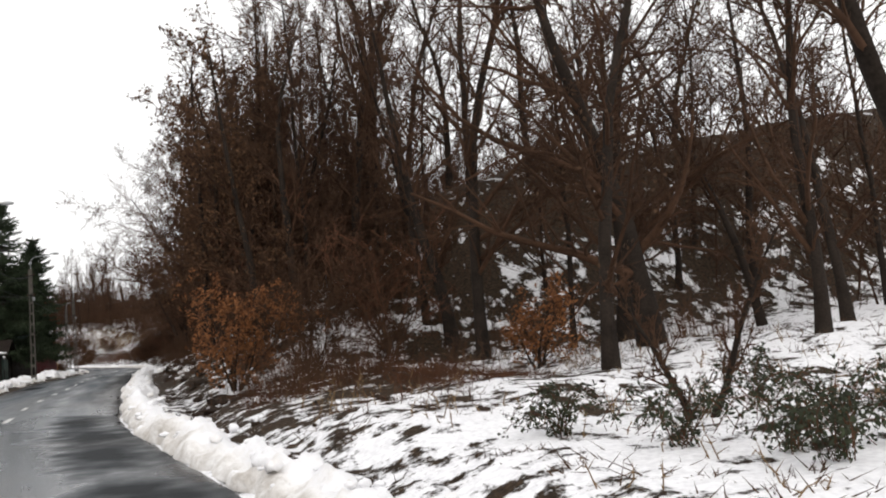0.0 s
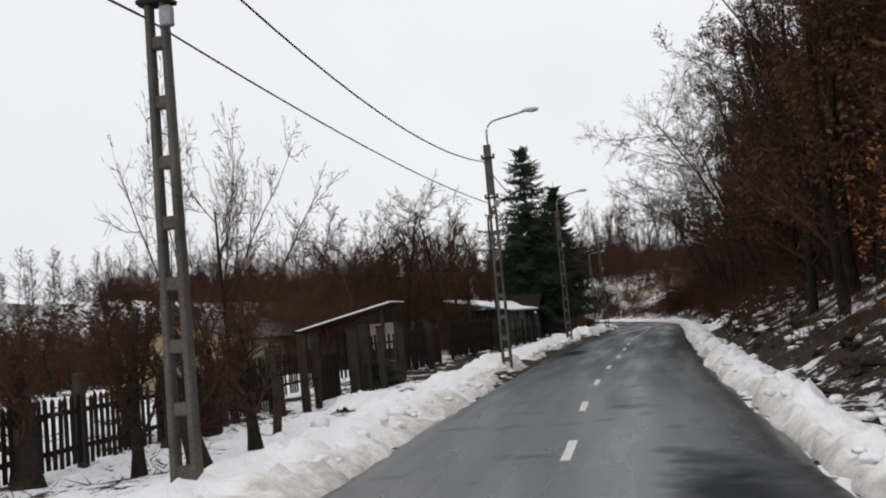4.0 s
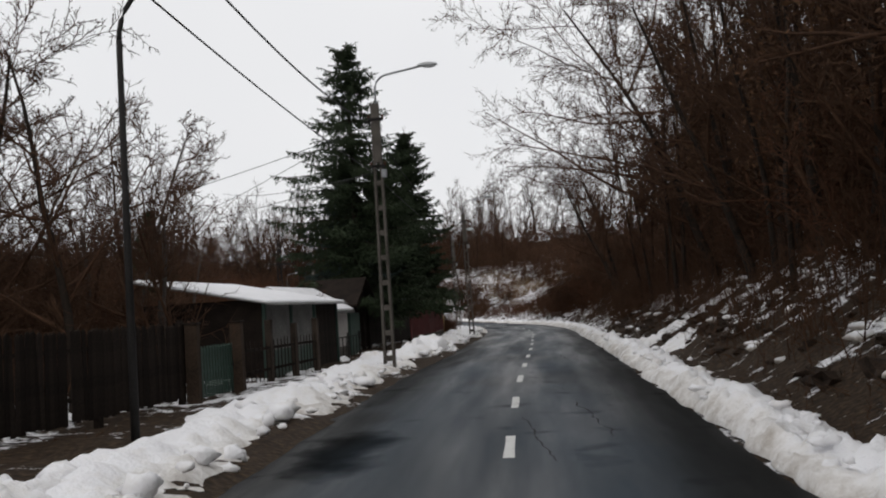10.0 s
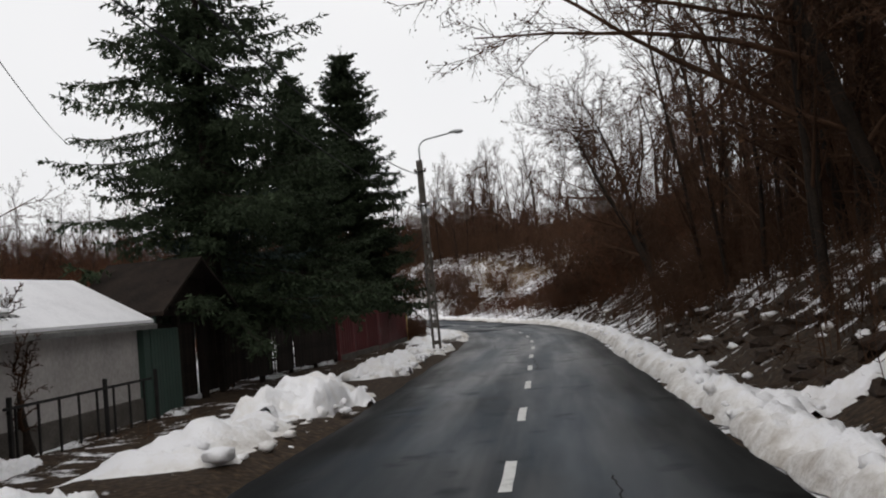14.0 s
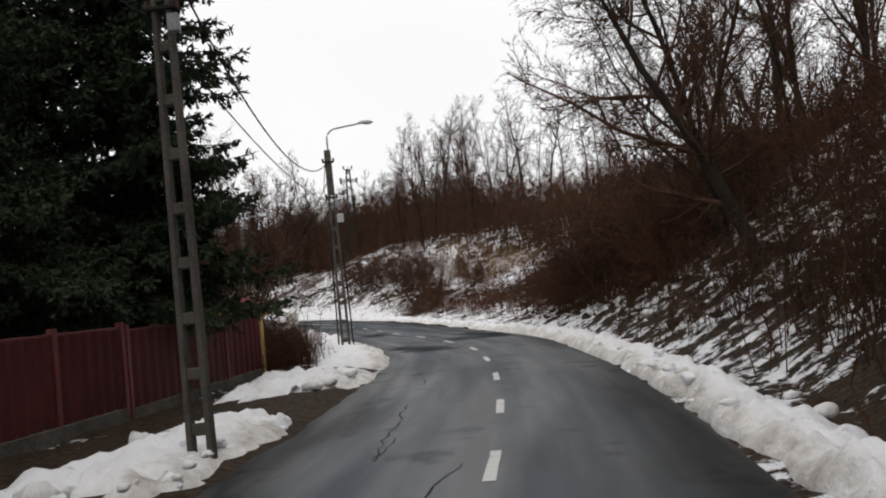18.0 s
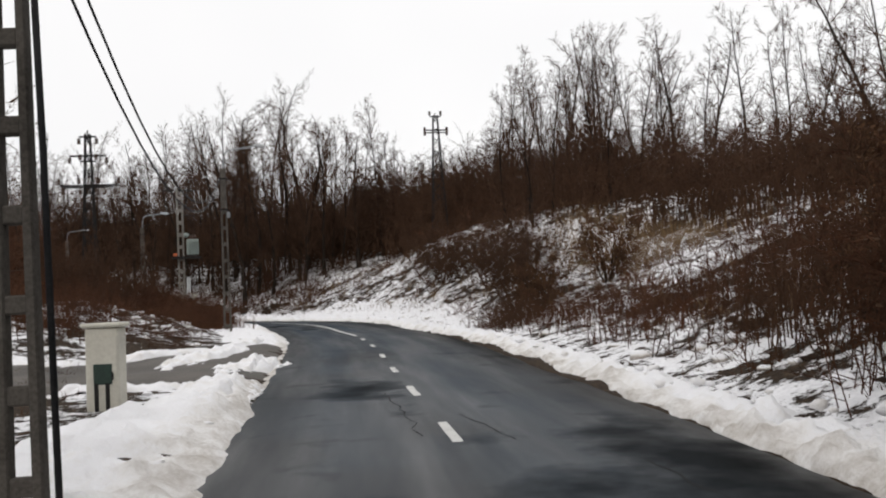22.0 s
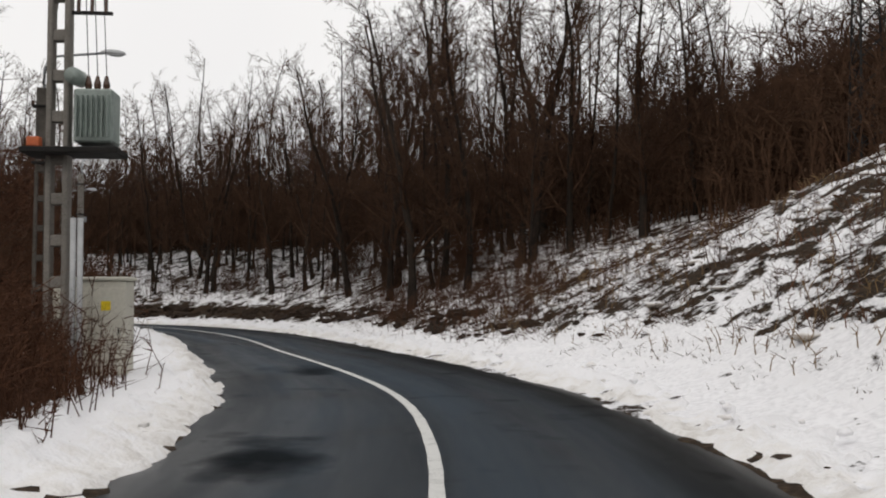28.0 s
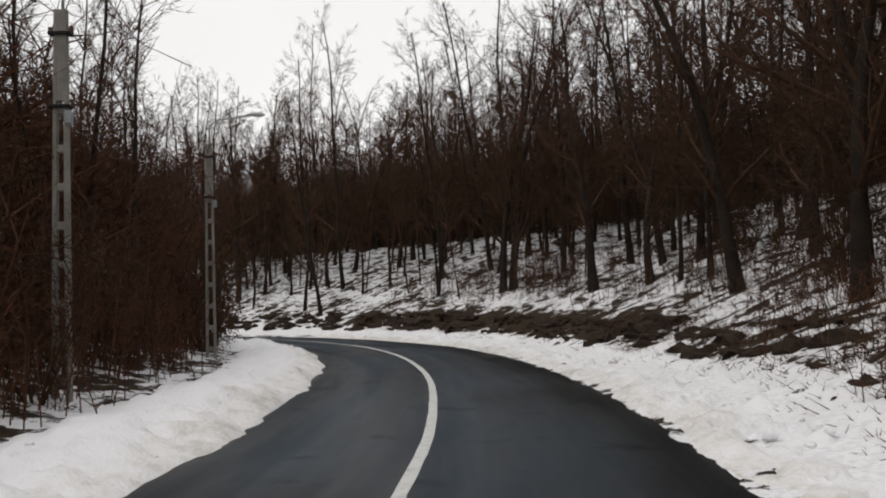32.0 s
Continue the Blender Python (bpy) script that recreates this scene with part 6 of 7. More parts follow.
# the bent steel lamp post inside the fence
z = ground_at(-10.02, 57.6)
steel_lamp = thing("steel_lamp_post", Matrix.Translation((-10.02, 57.6, z)) @ pose(0, 0, 0, 0, 0, 12), "dark steel street lamp with a long bent arm", "street lamp")
part("post", tube_bm([(0, 0, -0.3), (0, 0, 3.2), (0, 0, 6.6)], [0.075, 0.06, 0.05], 10), M_IRON, steel_lamp, smooth=True)
part("lamp_arm", tube_bm([(0, 0, 6.6)] + [(0.75 * (1 - math.cos(a)), 0, 6.6 + 0.95 * math.sin(a)) for a in np.linspace(0.15, 1.2, 6)] + [(1.9, 0, 8.2)], 0.045, 8), M_IRON, steel_lamp, smooth=True)
lamp_head(steel_lamp, 2.15, 8.3, M_IRON)


def cable(a, b, sag, radius=0.017, label="black overhead cable sagging between poles"):
    a, b = Vector(a), Vector(b)
    pts = [a + (b - a) * t - Vector((0, 0, 4 * sag * t * (1 - t))) for t in np.linspace(0, 1, 17)]
    ob = thing("overhead_cable", Matrix.Translation(a), label, "cable", "overhead cables")
    part("strand", tube_bm([p - a for p in pts], radius, 5), M_CABLE, ob, smooth=True)


def pole_point(k, h, dx=0.0):
    x, y = POLES[k]
    return (x + dx, y, ground_at(x, y) + h)


before = (-3.4, -6.0, 3.3)
for hh, sg, dx in ((7.75, 0.75, -0.2), (6.2, 0.25, -0.2)):
    cable((before[0], before[1], before[2] + hh - (1.2 if hh < 7 else 0.0)), pole_point(0, hh, dx), sg)
    for k in range(4):
        cable(pole_point(k, hh, dx), pole_point(k + 1, hh, dx), sg * (1.0, 1.0, 1.2, 2.0)[k], 0.02 if hh > 7 else 0.015)
for h4, h5, sag in ((7.0, 7.5, 2.5), (6.4, 7.3, 2.45)):
    cable(pole_point(4, h4, -0.2), pole_point(5, h5, -0.2), sag, 0.02)
for hh, end in ((7.75, (-27.0, 80.0, 9.8)), (7.9, (-33.2, 106.6, 12.4)), (6.2, (-30.0, 92.5, 10.6)), (6.2, (-28.5, 108.6, 15.0))):
    cable(pole_point(2, hh), end, 0.4, 0.012, "thin service cable running to a house")
cable(pole_point(4, 6.0), (-41.0, 130.0, 7.0), 0.6, 0.012, "thin service cable running to a house")
cable(pole_point(5, 7.0), (-41.8, 177.1, 12.0), 0.7)
cable((-41.8, 177.1, 12.2), (-46.8, 180.0, 11.2), 0.3)


# ---- transformer pole, lattice pylons, cabinets ----
def transformer_pole(x, y):
    z = ground_at(x, y)
    ob = thing("transformer_pole", Matrix.Translation((x, y, z)) @ pose(0, 0, 0, 0, 0, 38), "tall concrete pole with a grey transformer and fuse frame", "transformer pole")
    top = 13.3 - z
    for s in (-1, 1):
        bm = bmesh.new()
        box(bm, s * 0.17, 0, top / 2 - 0.2, 0.11, 0.3, top + 0.4, bevel=0.02)
        part("leg", bm, M_CONCRETE_PALE, ob)
    zz = 0.4
    while zz < top:
        part("rung", boxed(0, 0, zz, 0.26, 0.22, 0.24, bevel=0.02), M_CONCRETE_PALE, ob)
        zz += 0.85
    arm = part("crossarm", boxed(0, 0, top - 0.12, 2.3, 0.1, 0.1, bevel=0.01), M_IRON, ob)
    for dx in (-1.05, -0.6, 0.3, 0.7, 1.1):
        part("insulator", tube_bm([(dx, 0, top - 0.1), (dx, 0, top + 0.03), (dx, 0, top + 0.14)], [0.03, 0.07, 0.04], 8), M_PORCELAIN, arm)
        part("hanging_insulator", tube_bm([(dx + 0.1, 0.05, top - 0.15), (dx + 0.12, 0.1, top - 0.55)], [0.03, 0.045], 8), M_PORCELAIN, arm)
    for k, hh in enumerate((8.6, 8.0)):
        fr = part("fuse_frame", boxed(0.62, 0, hh - 3.5 + 3.2, 0.85, 0.07, 0.07, bevel=0.008), M_IRON, ob)
        for dx in (0.35, 0.62, 0.9):
            part("fuse", tube_bm([(dx, 0, hh - 0.3), (dx, 0.02, hh + 0.12)], 0.04, 8), M_PORCELAIN, fr)
    hh = 4.75
    plat = part("platform", boxed(0.35, -0.1, hh, 1.9, 0.9, 0.12, bevel=0.015), M_IRON, ob)
    tank = part("transformer_tank", boxed(0.78, -0.1, hh + 0.72, 0.78, 0.62, 1.1, bevel=0.04), M_GREY_BOX, ob)
    for k in range(7):
        part("cooling_fin", boxed(0.48 + 0.1 * k, -0.46, hh + 0.7, 0.02, 0.14, 0.85, bevel=0.004), M_GREY_BOX, tank)
    bm = tube_bm([(0.35, -0.35, hh + 1.55), (0.35, 0.25, hh + 1.6)], 0.17, 12)
    part("oil_vessel", bm, M_GREY_BOX, tank, smooth=True)
    for dx in (0.6, 0.78, 0.96):
        part("bushing", tube_bm([(dx, -0.1, hh + 1.26), (dx, -0.1, hh + 1.42), (dx, -0.1, hh + 1.6)], [0.05, 0.075, 0.03], 10), M_PORCELAIN, tank)
        part("lead_wire", tube_bm([(dx, -0.1, hh + 1.6), (dx - 0.05, -0.05, hh + 2.4), (dx - 0.1, 0, 8.0)], 0.01, 5), M_CABLE, tank)
    part("warning_box", boxed(-0.42, -0.2, hh + 0.2, 0.26, 0.2, 0.2, bevel=0.02), M_ORANGE, ob)
    for dx in (0.36, 0.5):
        part("cable_duct", tube_bm([(dx, -0.18, -0.1), (dx, -0.18, 3.4)], 0.06, 8), M_LAMP, ob, smooth=True)
    return ob


transformer_pole(-41.8, 177.1)


def lattice_pylon(x, y, top_z, wide, arms):
    """A square lattice mast with cross-braces, arms and insulators."""
    z = ground_at(x, y)
    H = top_z - z
    ob = thing("lattice_pylon", Matrix.Translation((x, y, z)) @ pose(0, 0, 0, 0, 0, 25), "dark steel lattice pylon with insulators on crossarms", "pylon", "lattice pylons")

    def corner(i, t):
        w = wide * (1 - 0.72 * t) / 2
        return ((-w, -w), (w, -w), (w, w), (-w, w))[i] + (t * H,)

    for i in range(4):
        part("leg", tube_bm([corner(i, -0.03), corner(i, 0.5), corner(i, 0.98)], 0.045, 5), M_IRON, ob)
    n = 11
    for k in range(n):
        for i in range(4):
            a, b = corner(i, k / n), corner((i + 1) % 4, (k + 1) / n * 0.98)
            c, d2 = corner((i + 1) % 4, k / n), corner(i, (k + 1) / n * 0.98)
            part("brace", tube_bm([a, b], 0.022, 4), M_IRON, ob)
            part("brace", tube_bm([c, d2], 0.022, 4), M_IRON, ob)
    part("peak", tube_bm([(0, 0, H * 0.95), (0, 0, H)], 0.05, 6), M_IRON, ob)
    for f, half, up in arms:
        arm = part("crossarm", boxed(0, 0, H * f, 2 * half, 0.12, 0.1, bevel=0.01), M_IRON, ob)
        count = max(2, int(half * 2.6))
        for k in range(count):
            dx = -half + 2 * half * k / (count - 1)
            bm = bmesh.new()
            for q in range(3):
                tube_bm([(dx, 0, H * f + up * (0.1 + 0.13 * q)), (dx, 0, H * f + up * (0.2 + 0.13 * q))], [0.07, 0.14], 8, bm)
            part("insulator", bm, M_PORCELAIN, arm)
    return ob


lattice_pylon(-45.3, 172.0, 16.9, 1.0, [(0.965, 0.55, -1), (0.86, 1.15, -1), (0.83, 0.5, 1), (0.7, 1.85, 1), (0.69, 1.6, -1)])
lattice_pylon(-28.9, 198.6, 21.4, 1.3, [(0.97, 0.5, 1), (0.86, 1.0, -1), (0.84, 1.0, 1)])


def cabinet(x, y, turn, w, d2, h, label, sign=False, doors=1, sink=0.0):
    z = ground_at(x, y) - sink
    ob = thing("utility_cabinet", Matrix.Translation((x, y, z)) @ pose(0, 0, 0, 0, 0, turn), label, "utility cabinet")
    part("plinth", boxed(0, 0, 0.02, w + 0.06, d2 + 0.06, 0.3, bevel=0.02), M_CONCRETE, ob)
    part("body", boxed(0, 0, 0.15 + (h - 0.2) / 2, w, d2, h - 0.2, bevel=0.02), M_CREAM, ob)
    part("roof", boxed(0, 0, h, w + 0.12, d2 + 0.12, 0.08, bevel=0.025), M_CREAM, ob)
    for k in range(doors):
        dx = (k - (doors - 1) / 2) * w / doors
        dr = part("cabinet_door", boxed(dx, -d2 / 2 - 0.012, 0.2 + (h - 0.4) / 2, w / doors - 0.05, 0.03, h - 0.4, bevel=0.008), M_CREAM, ob)
        part("handle", boxed(dx + w / doors * 0.33, -d2 / 2 - 0.045, h * 0.5, 0.03, 0.04, 0.14, bevel=0.006), M_IRON, dr)
    if sign:
        part("warning_sign", boxed(0.1 * w + 0.2, -d2 / 2 - 0.035, h * 0.74, 0.2, 0.012, 0.2, bevel=0.003), M_YELLOW_SIGN, ob, "yellow warning plate")
    else:
        part("panel", boxed(0.02, -d2 / 2 - 0.03, h * 0.52, w * 0.55, 0.02, h * 0.2, bevel=0.004), M_GREEN, ob, "green panel")
        for dx in (-0.1, 0.1):
            part("cable_duct", boxed(dx, -d2 / 2 - 0.03, h * 0.26, 0.07, 0.04, h * 0.34, bevel=0.006), M_IRON, ob)
    return ob


cabinet(-18.0, 136.0, 14, 0.6, 0.36, 1.8, "cream utility cabinet with green panel beside the road", sink=0.3)
cabinet(-42.35, 178.4, 40, 1.5, 0.9, 2.25, "pale concrete substation cabinet with a yellow warning plate", sign=True, doors=2)


# ---- fences ----
def slat_mesh(w, h, t, pointed=True):
    bm = bmesh.new()
    prof = [(-w / 2, 0), (w / 2, 0), (w / 2, h - (0.06 if pointed else 0)), (0, h), (-w / 2, h - (0.06 if pointed else 0))]
    a = [bm.verts.new((x, -t / 2, z)) for x, z in prof]
    b = [bm.verts.new((x, t / 2, z)) for x, z in prof]
    bm.faces.new(a)
    bm.faces.new(b[::-1])
    for i in range(5):
        bm.faces.new((a[(i + 1) % 5], a[i], b[i], b[(i + 1) % 5]))
    me = bpy.data.meshes.new("slat")
    bm.to_mesh(me)
    bm.free()
    return me


def picket_fence(p, q, label, gap=0.16, high=1.35, wide=0.09, posts=2.6, post_h=1.7, post_w=0.14, mat=None, post_mat=None, seed=0, name="picket_fence", lift=0.12):
    """Posts, two rails and pointed slats between two ground points."""
    r = random.Random(seed)
    p, q = Vector((*p, 0)), Vector((*q, 0))
    L = (q - p).length
    ang = math.degrees(math.atan2(q.y - p.y, q.x - p.x))
    z = ground_at(*p.xy)
    rise = ground_at(*q.xy) - z
    ob = thing(name, Matrix.Translation((p.x, p.y, z)) @ pose(0, 0, 0, 0, 0, ang), label, "fence", "garden fences")
    mat, post_mat = mat or M_WOOD_OLD, post_mat or M_WOOD_GREY
    n = max(1, round(L / posts))
    for k in range(n + 1):
        hgt = post_h * r.uniform(0.92, 1.08)
        part("post", boxed(L * k / n, 0.05, hgt / 2 - 0.2 + rise * k / n, post_w * r.uniform(0.85, 1.2), post_w * r.uniform(0.85, 1.2), hgt + 0.4, Matrix.Rotation(r.uniform(-0.03, 0.03), 4, "Y"), 0.015), post_mat, ob)
    for hh in (0.25, 0.78):
        part("rail", boxed(L / 2, 0.03, lift + high * hh + rise / 2, L, 0.05, 0.08, Matrix.Rotation(-math.atan2(rise, L), 4, "Y"), 0.01), mat, ob)
    me = slat_mesh(wide, high, 0.022)
    me.materials.append(mat)
    x = gap
    while x < L - gap / 2:
        if r.random() > 0.04:
            s = under("slat", me, ob)
            s.matrix_basis = Matrix.Translation((x, -0.015, lift + rise * x / L + r.uniform(-0.03, 0.03))) @ Matrix.Rotation(r.uniform(-0.035, 0.035), 4, "Y")
        x += gap
    return ob


picket_fence((-9.6, 14.0), (-9.9, 24.0), "low wire fence on thin posts in front of a snowy garden", seed=1, high=0.8, post_h=0.95, post_w=0.07, wide=0.012, gap=0.2, name="wire_fence")
picket_fence((-9.9, 24.4), (-10.6, 34.6), "weathered wooden picket fence in front of a snowy garden", seed=2, high=1.1, post_h=1.5)
picket_fence((-12.6, 34.0), (-12.6, 41.6), "inner picket fence of dark slats behind a gate", seed=3, high=1.25)
picket_fence((-14.6, 45.7), (-11.35, 45.9), "weathered wooden picket fence across a snowy yard", seed=4, post_h=1.7, post_w=0.14, high=1.5)
picket_fence((-9.55, 37.55), (-9.72, 38.5), "short weathered picket panel between two stout posts", seed=10, post_h=1.2, post_w=0.1, high=1.2, posts=0.9)
picket_fence((-11.3, 46.4), (-12.3, 55.0), "dark close-boarded garden fence with thin gaps", seed=5, gap=0.13, wide=0.115, high=1.6, post_h=1.95)
picket_fence((-12.2, 56.8), (-11.7, 63.2), "dark close-boarded garden fence with thin gaps", seed=6, gap=0.125, wide=0.118, high=1.7, post_h=1.9, post_mat=M_WOOD_OLD)
picket_fence((-11.3, 65.8), (-11.2, 72.4), "low wire-and-wood fence with stout posts", seed=7, gap=0.3, wide=0.03, high=1.1, post_h=1.75, post_w=0.2, posts=2.2)
picket_fence((-13.5, 90.4), (-13.45, 102.0), "dark close-boarded fence below spruces", seed=8, gap=0.128, wide=0.12, high=1.75, post_h=1.9, post_mat=M_WOOD_OLD)
picket_fence((-15.5, 121.5), (-19.5, 124.5), "low white picket fence beside the garage", seed=9, gap=0.14, wide=0.06, high=0.9, post_h=1.0, mat=M_WHITEWASH, post_mat=M_WHITEWASH)


def big_post(x, y, h, w, turn=0, lean=0.0):
    ob = thing("gate_post", Matrix.Translation((x, y, ground_at(x, y))) @ pose(0, 0, 0, 0, lean, turn), "stout weathered brown wooden gate post", "post", "gate posts")
    part("shaft", boxed(0, 0, h / 2 - 0.15, w, w * 0.8, h + 0.3, bevel=0.025), M_POST, ob)
    part("cap", boxed(0, 0, h + 0.02, w + 0.05, w * 0.85 + 0.04, 0.05, bevel=0.012), M_WOOD_OLD, ob)


for x, y, h, w, ln in ((-9.9, 35.0, 2.0, 0.2, -1), (-9.8, 35.5, 1.95, 0.17, 1), (-9.5, 37.3, 2.0, 0.25, 0), (-9.75, 38.75, 2.05, 0.28, 1), (-10.2, 41.4, 1.95, 0.22, 0), (-10.6, 44.5, 1.9, 0.2, 1),
                       (-11.2, 49.9, 2.0, 0.22, 0), (-11.5, 63.3, 1.8, 0.3, 0), (-11.3, 65.5, 1.75, 0.3, 0), (-8.6, 30.8, 1.2, 0.16, 6), (-9.8, 33.5, 1.0, 0.16, -7)):
    big_post(x, y, h, w, 4, ln)


def wooden_gate(x, y, turn, w, h, mat, label):
    ob = thing("garden_gate", Matrix.Translation((x, y, ground_at(x, y) + 0.12)) @ pose(0, 0, 0, 0, 0, turn), label, "gate", "garden gates")
    for hh in (0.12, h * 0.5, h - 0.1):
        part("gate_rail", boxed(w / 2, 0.03, hh, w, 0.05, 0.08, bevel=0.01), mat, ob)
    part("gate_brace", boxed(w / 2, 0.035, h / 2, math.hypot(w, h) * 0.93, 0.04, 0.07, Matrix.Rotation(-math.atan2(h, w), 4, "Y"), 0.01), mat, ob)
    me = slat_mesh(0.09, h, 0.022)
    me.materials.append(mat)
    k = 0.08
    while k < w:
        under("slat", me, ob).matrix_basis = Matrix.Translation((k, -0.012, 0))
        k += 0.15
    part("latch", boxed(w - 0.08, -0.04, h * 0.55, 0.12, 0.03, 0.04, bevel=0.006), M_IRON, ob)


wooden_gate(-9.9, 35.7, 97, 2.1, 1.25, M_WOOD_OLD, "closed dark wooden garden gate between posts")
wooden_gate(-11.5, 63.5, 87, 1.9, 1.2, M_GREEN, "closed green wooden garden gate")


def panel_fence(p, q, n, label):
    """Ribbed dark red sheet panels between posts on a low base."""
    p, q = Vector((*p, 0)), Vector((*q, 0))
    L, ang = (q - p).length, math.degrees(math.atan2(q.y - p.y, q.x - p.x))
    ob = thing("metal_panel_fence", Matrix.Translation((p.x, p.y, ground_at(*p.xy) - 0.05)) @ pose(0, 0, 0, 0, 0, ang), label, "fence", "garden fences")
    part("base_wall", boxed(L / 2, 0, 0.08, L, 0.16, 0.36, bevel=0.015), M_CONCRETE, ob)
    w = L / n
    for k in range(n):
        bm = bmesh.new()
        cols = 24
        rows = [[], []]
        for c in range(cols + 1):
            x = w * k + 0.06 + (w - 0.12) * c / cols
            yy = 0.022 * (1 if c % 4 in (0, 1) else -1)
            rows[0].append(bm.verts.new((x, yy - 0.03, 0.27)))
            rows[1].append(bm.verts.new((x, yy - 0.03, 1.84)))
        for c in range(cols):
            bm.faces.new((rows[0][c], rows[0][c + 1], rows[1][c + 1], rows[1][c]))
        bmesh.ops.solidify(bm, geom=bm.faces[:], thickness=0.006)
        part("panel", bm, M_RED_FENCE, ob)
        part("top_rail", boxed(w * (k + 0.5), 0, 1.86, w - 0.1, 0.06, 0.05, bevel=0.008), M_RED_FENCE, ob)
    for k in range(n + 1):
        part("post", boxed(w * k, 0, 0.95, 0.14, 0.14, 2.05, bevel=0.012), M_RED_FENCE, ob)
    return ob


panel_fence((-13.4, 102.3), (-13.3, 109.4), 3, "dark red ribbed metal fence on a low concrete base")
panel_fence((-13.3, 109.6), (-13.55, 118.2), 3, "dark red ribbed metal fence on a low concrete base")


# ---- garage, sheds and houses ----
def gable(bm_w, bm_l, eave, ridge_h, over=0.25, thick=0.1):
    """A pair of sloping roof leaves, ridge along y, as two meshes."""
    out = []
    for s in (-1, 1):
        bm = bmesh.new()
        a = (s * (bm_w / 2 + over), eave - over * (ridge_h - eave) / (bm_w / 2))
        v = [bm.verts.new((x, y, z)) for y in (-bm_l / 2 - over, bm_l / 2 + over) for x, z in ((a[0], a[1]), (0, ridge_h), (0, ridge_h + thick), (a[0], a[1] + thick))]
        for f in ((0, 1, 2, 3), (7, 6, 5, 4), (0, 4, 5, 1), (1, 5, 6, 2), (2, 6, 7, 3), (3, 7, 4, 0)):
            bm.faces.new([v[i] for i in f])
        bmesh.ops.recalc_face_normals(bm, faces=bm.faces[:])
        out.append(bm)
    return out


def house(x, y, turn, w, l, eave, ridge_h, wall, roof, label, name="house", windows=2, snow=False, chimney=False, sink=0.0):
    ob = thing(name, Matrix.Translation((x, y, ground_at(x, y) - sink)) @ pose(0, 0, 0, 0, 0, turn), label, "house" if name == "house" else "shed")
    bm = bmesh.new()
    prof = [(-w / 2, -0.3), (w / 2, -0.3), (w / 2, eave), (0, ridge_h - 0.02), (-w / 2, eave)]
    a = [bm.verts.new((px, -l / 2, pz)) for px, pz in prof]
    b = [bm.verts.new((px, l / 2, pz)) for px, pz in prof]
    bm.faces.new(a)
    bm.faces.new(b[::-1])
    for i in range(5):
        bm.faces.new((a[(i + 1) % 5], a[i], b[i], b[(i + 1) % 5]))
    part("wall", bm, wall, ob)
    for g in gable(w, l, eave, ridge_h):
        leaf = part("roof", g, roof, ob)
    if snow:
        for g in gable(w, l, eave + 0.115, ridge_h + 0.115, 0.2, 0.07):
            part("snow_cover", g, M_SNOW, ob, "snow on the roof")
    for k in range(windows):
        yy = -l / 2 + l * (k + 1) / (windows + 1)
        win = part("window", boxed(w / 2 + 0.02, yy, eave * 0.6, 0.06, 0.9, 1.0, bevel=0.01), M_WHITEWASH, ob)
        part("pane", boxed(w / 2 + 0.035, yy, eave * 0.6, 0.05, 0.76, 0.86), M_GLASS_DARK, win)
        part("glazing_bar", boxed(w / 2 + 0.05, yy, eave * 0.6, 0.05, 0.05, 0.86), M_WHITEWASH, win)
    if chimney:
        ch = part("chimney", boxed(w * 0.15, l * 0.2, ridge_h + 0.35, 0.5, 0.5, 1.3, bevel=0.02), M_RED_ROOF, ob)
        part("chimney_cap", boxed(w * 0.15, l * 0.2, ridge_h + 1.03, 0.62, 0.62, 0.1, bevel=0.02), M_SNOW, ch)
    return ob


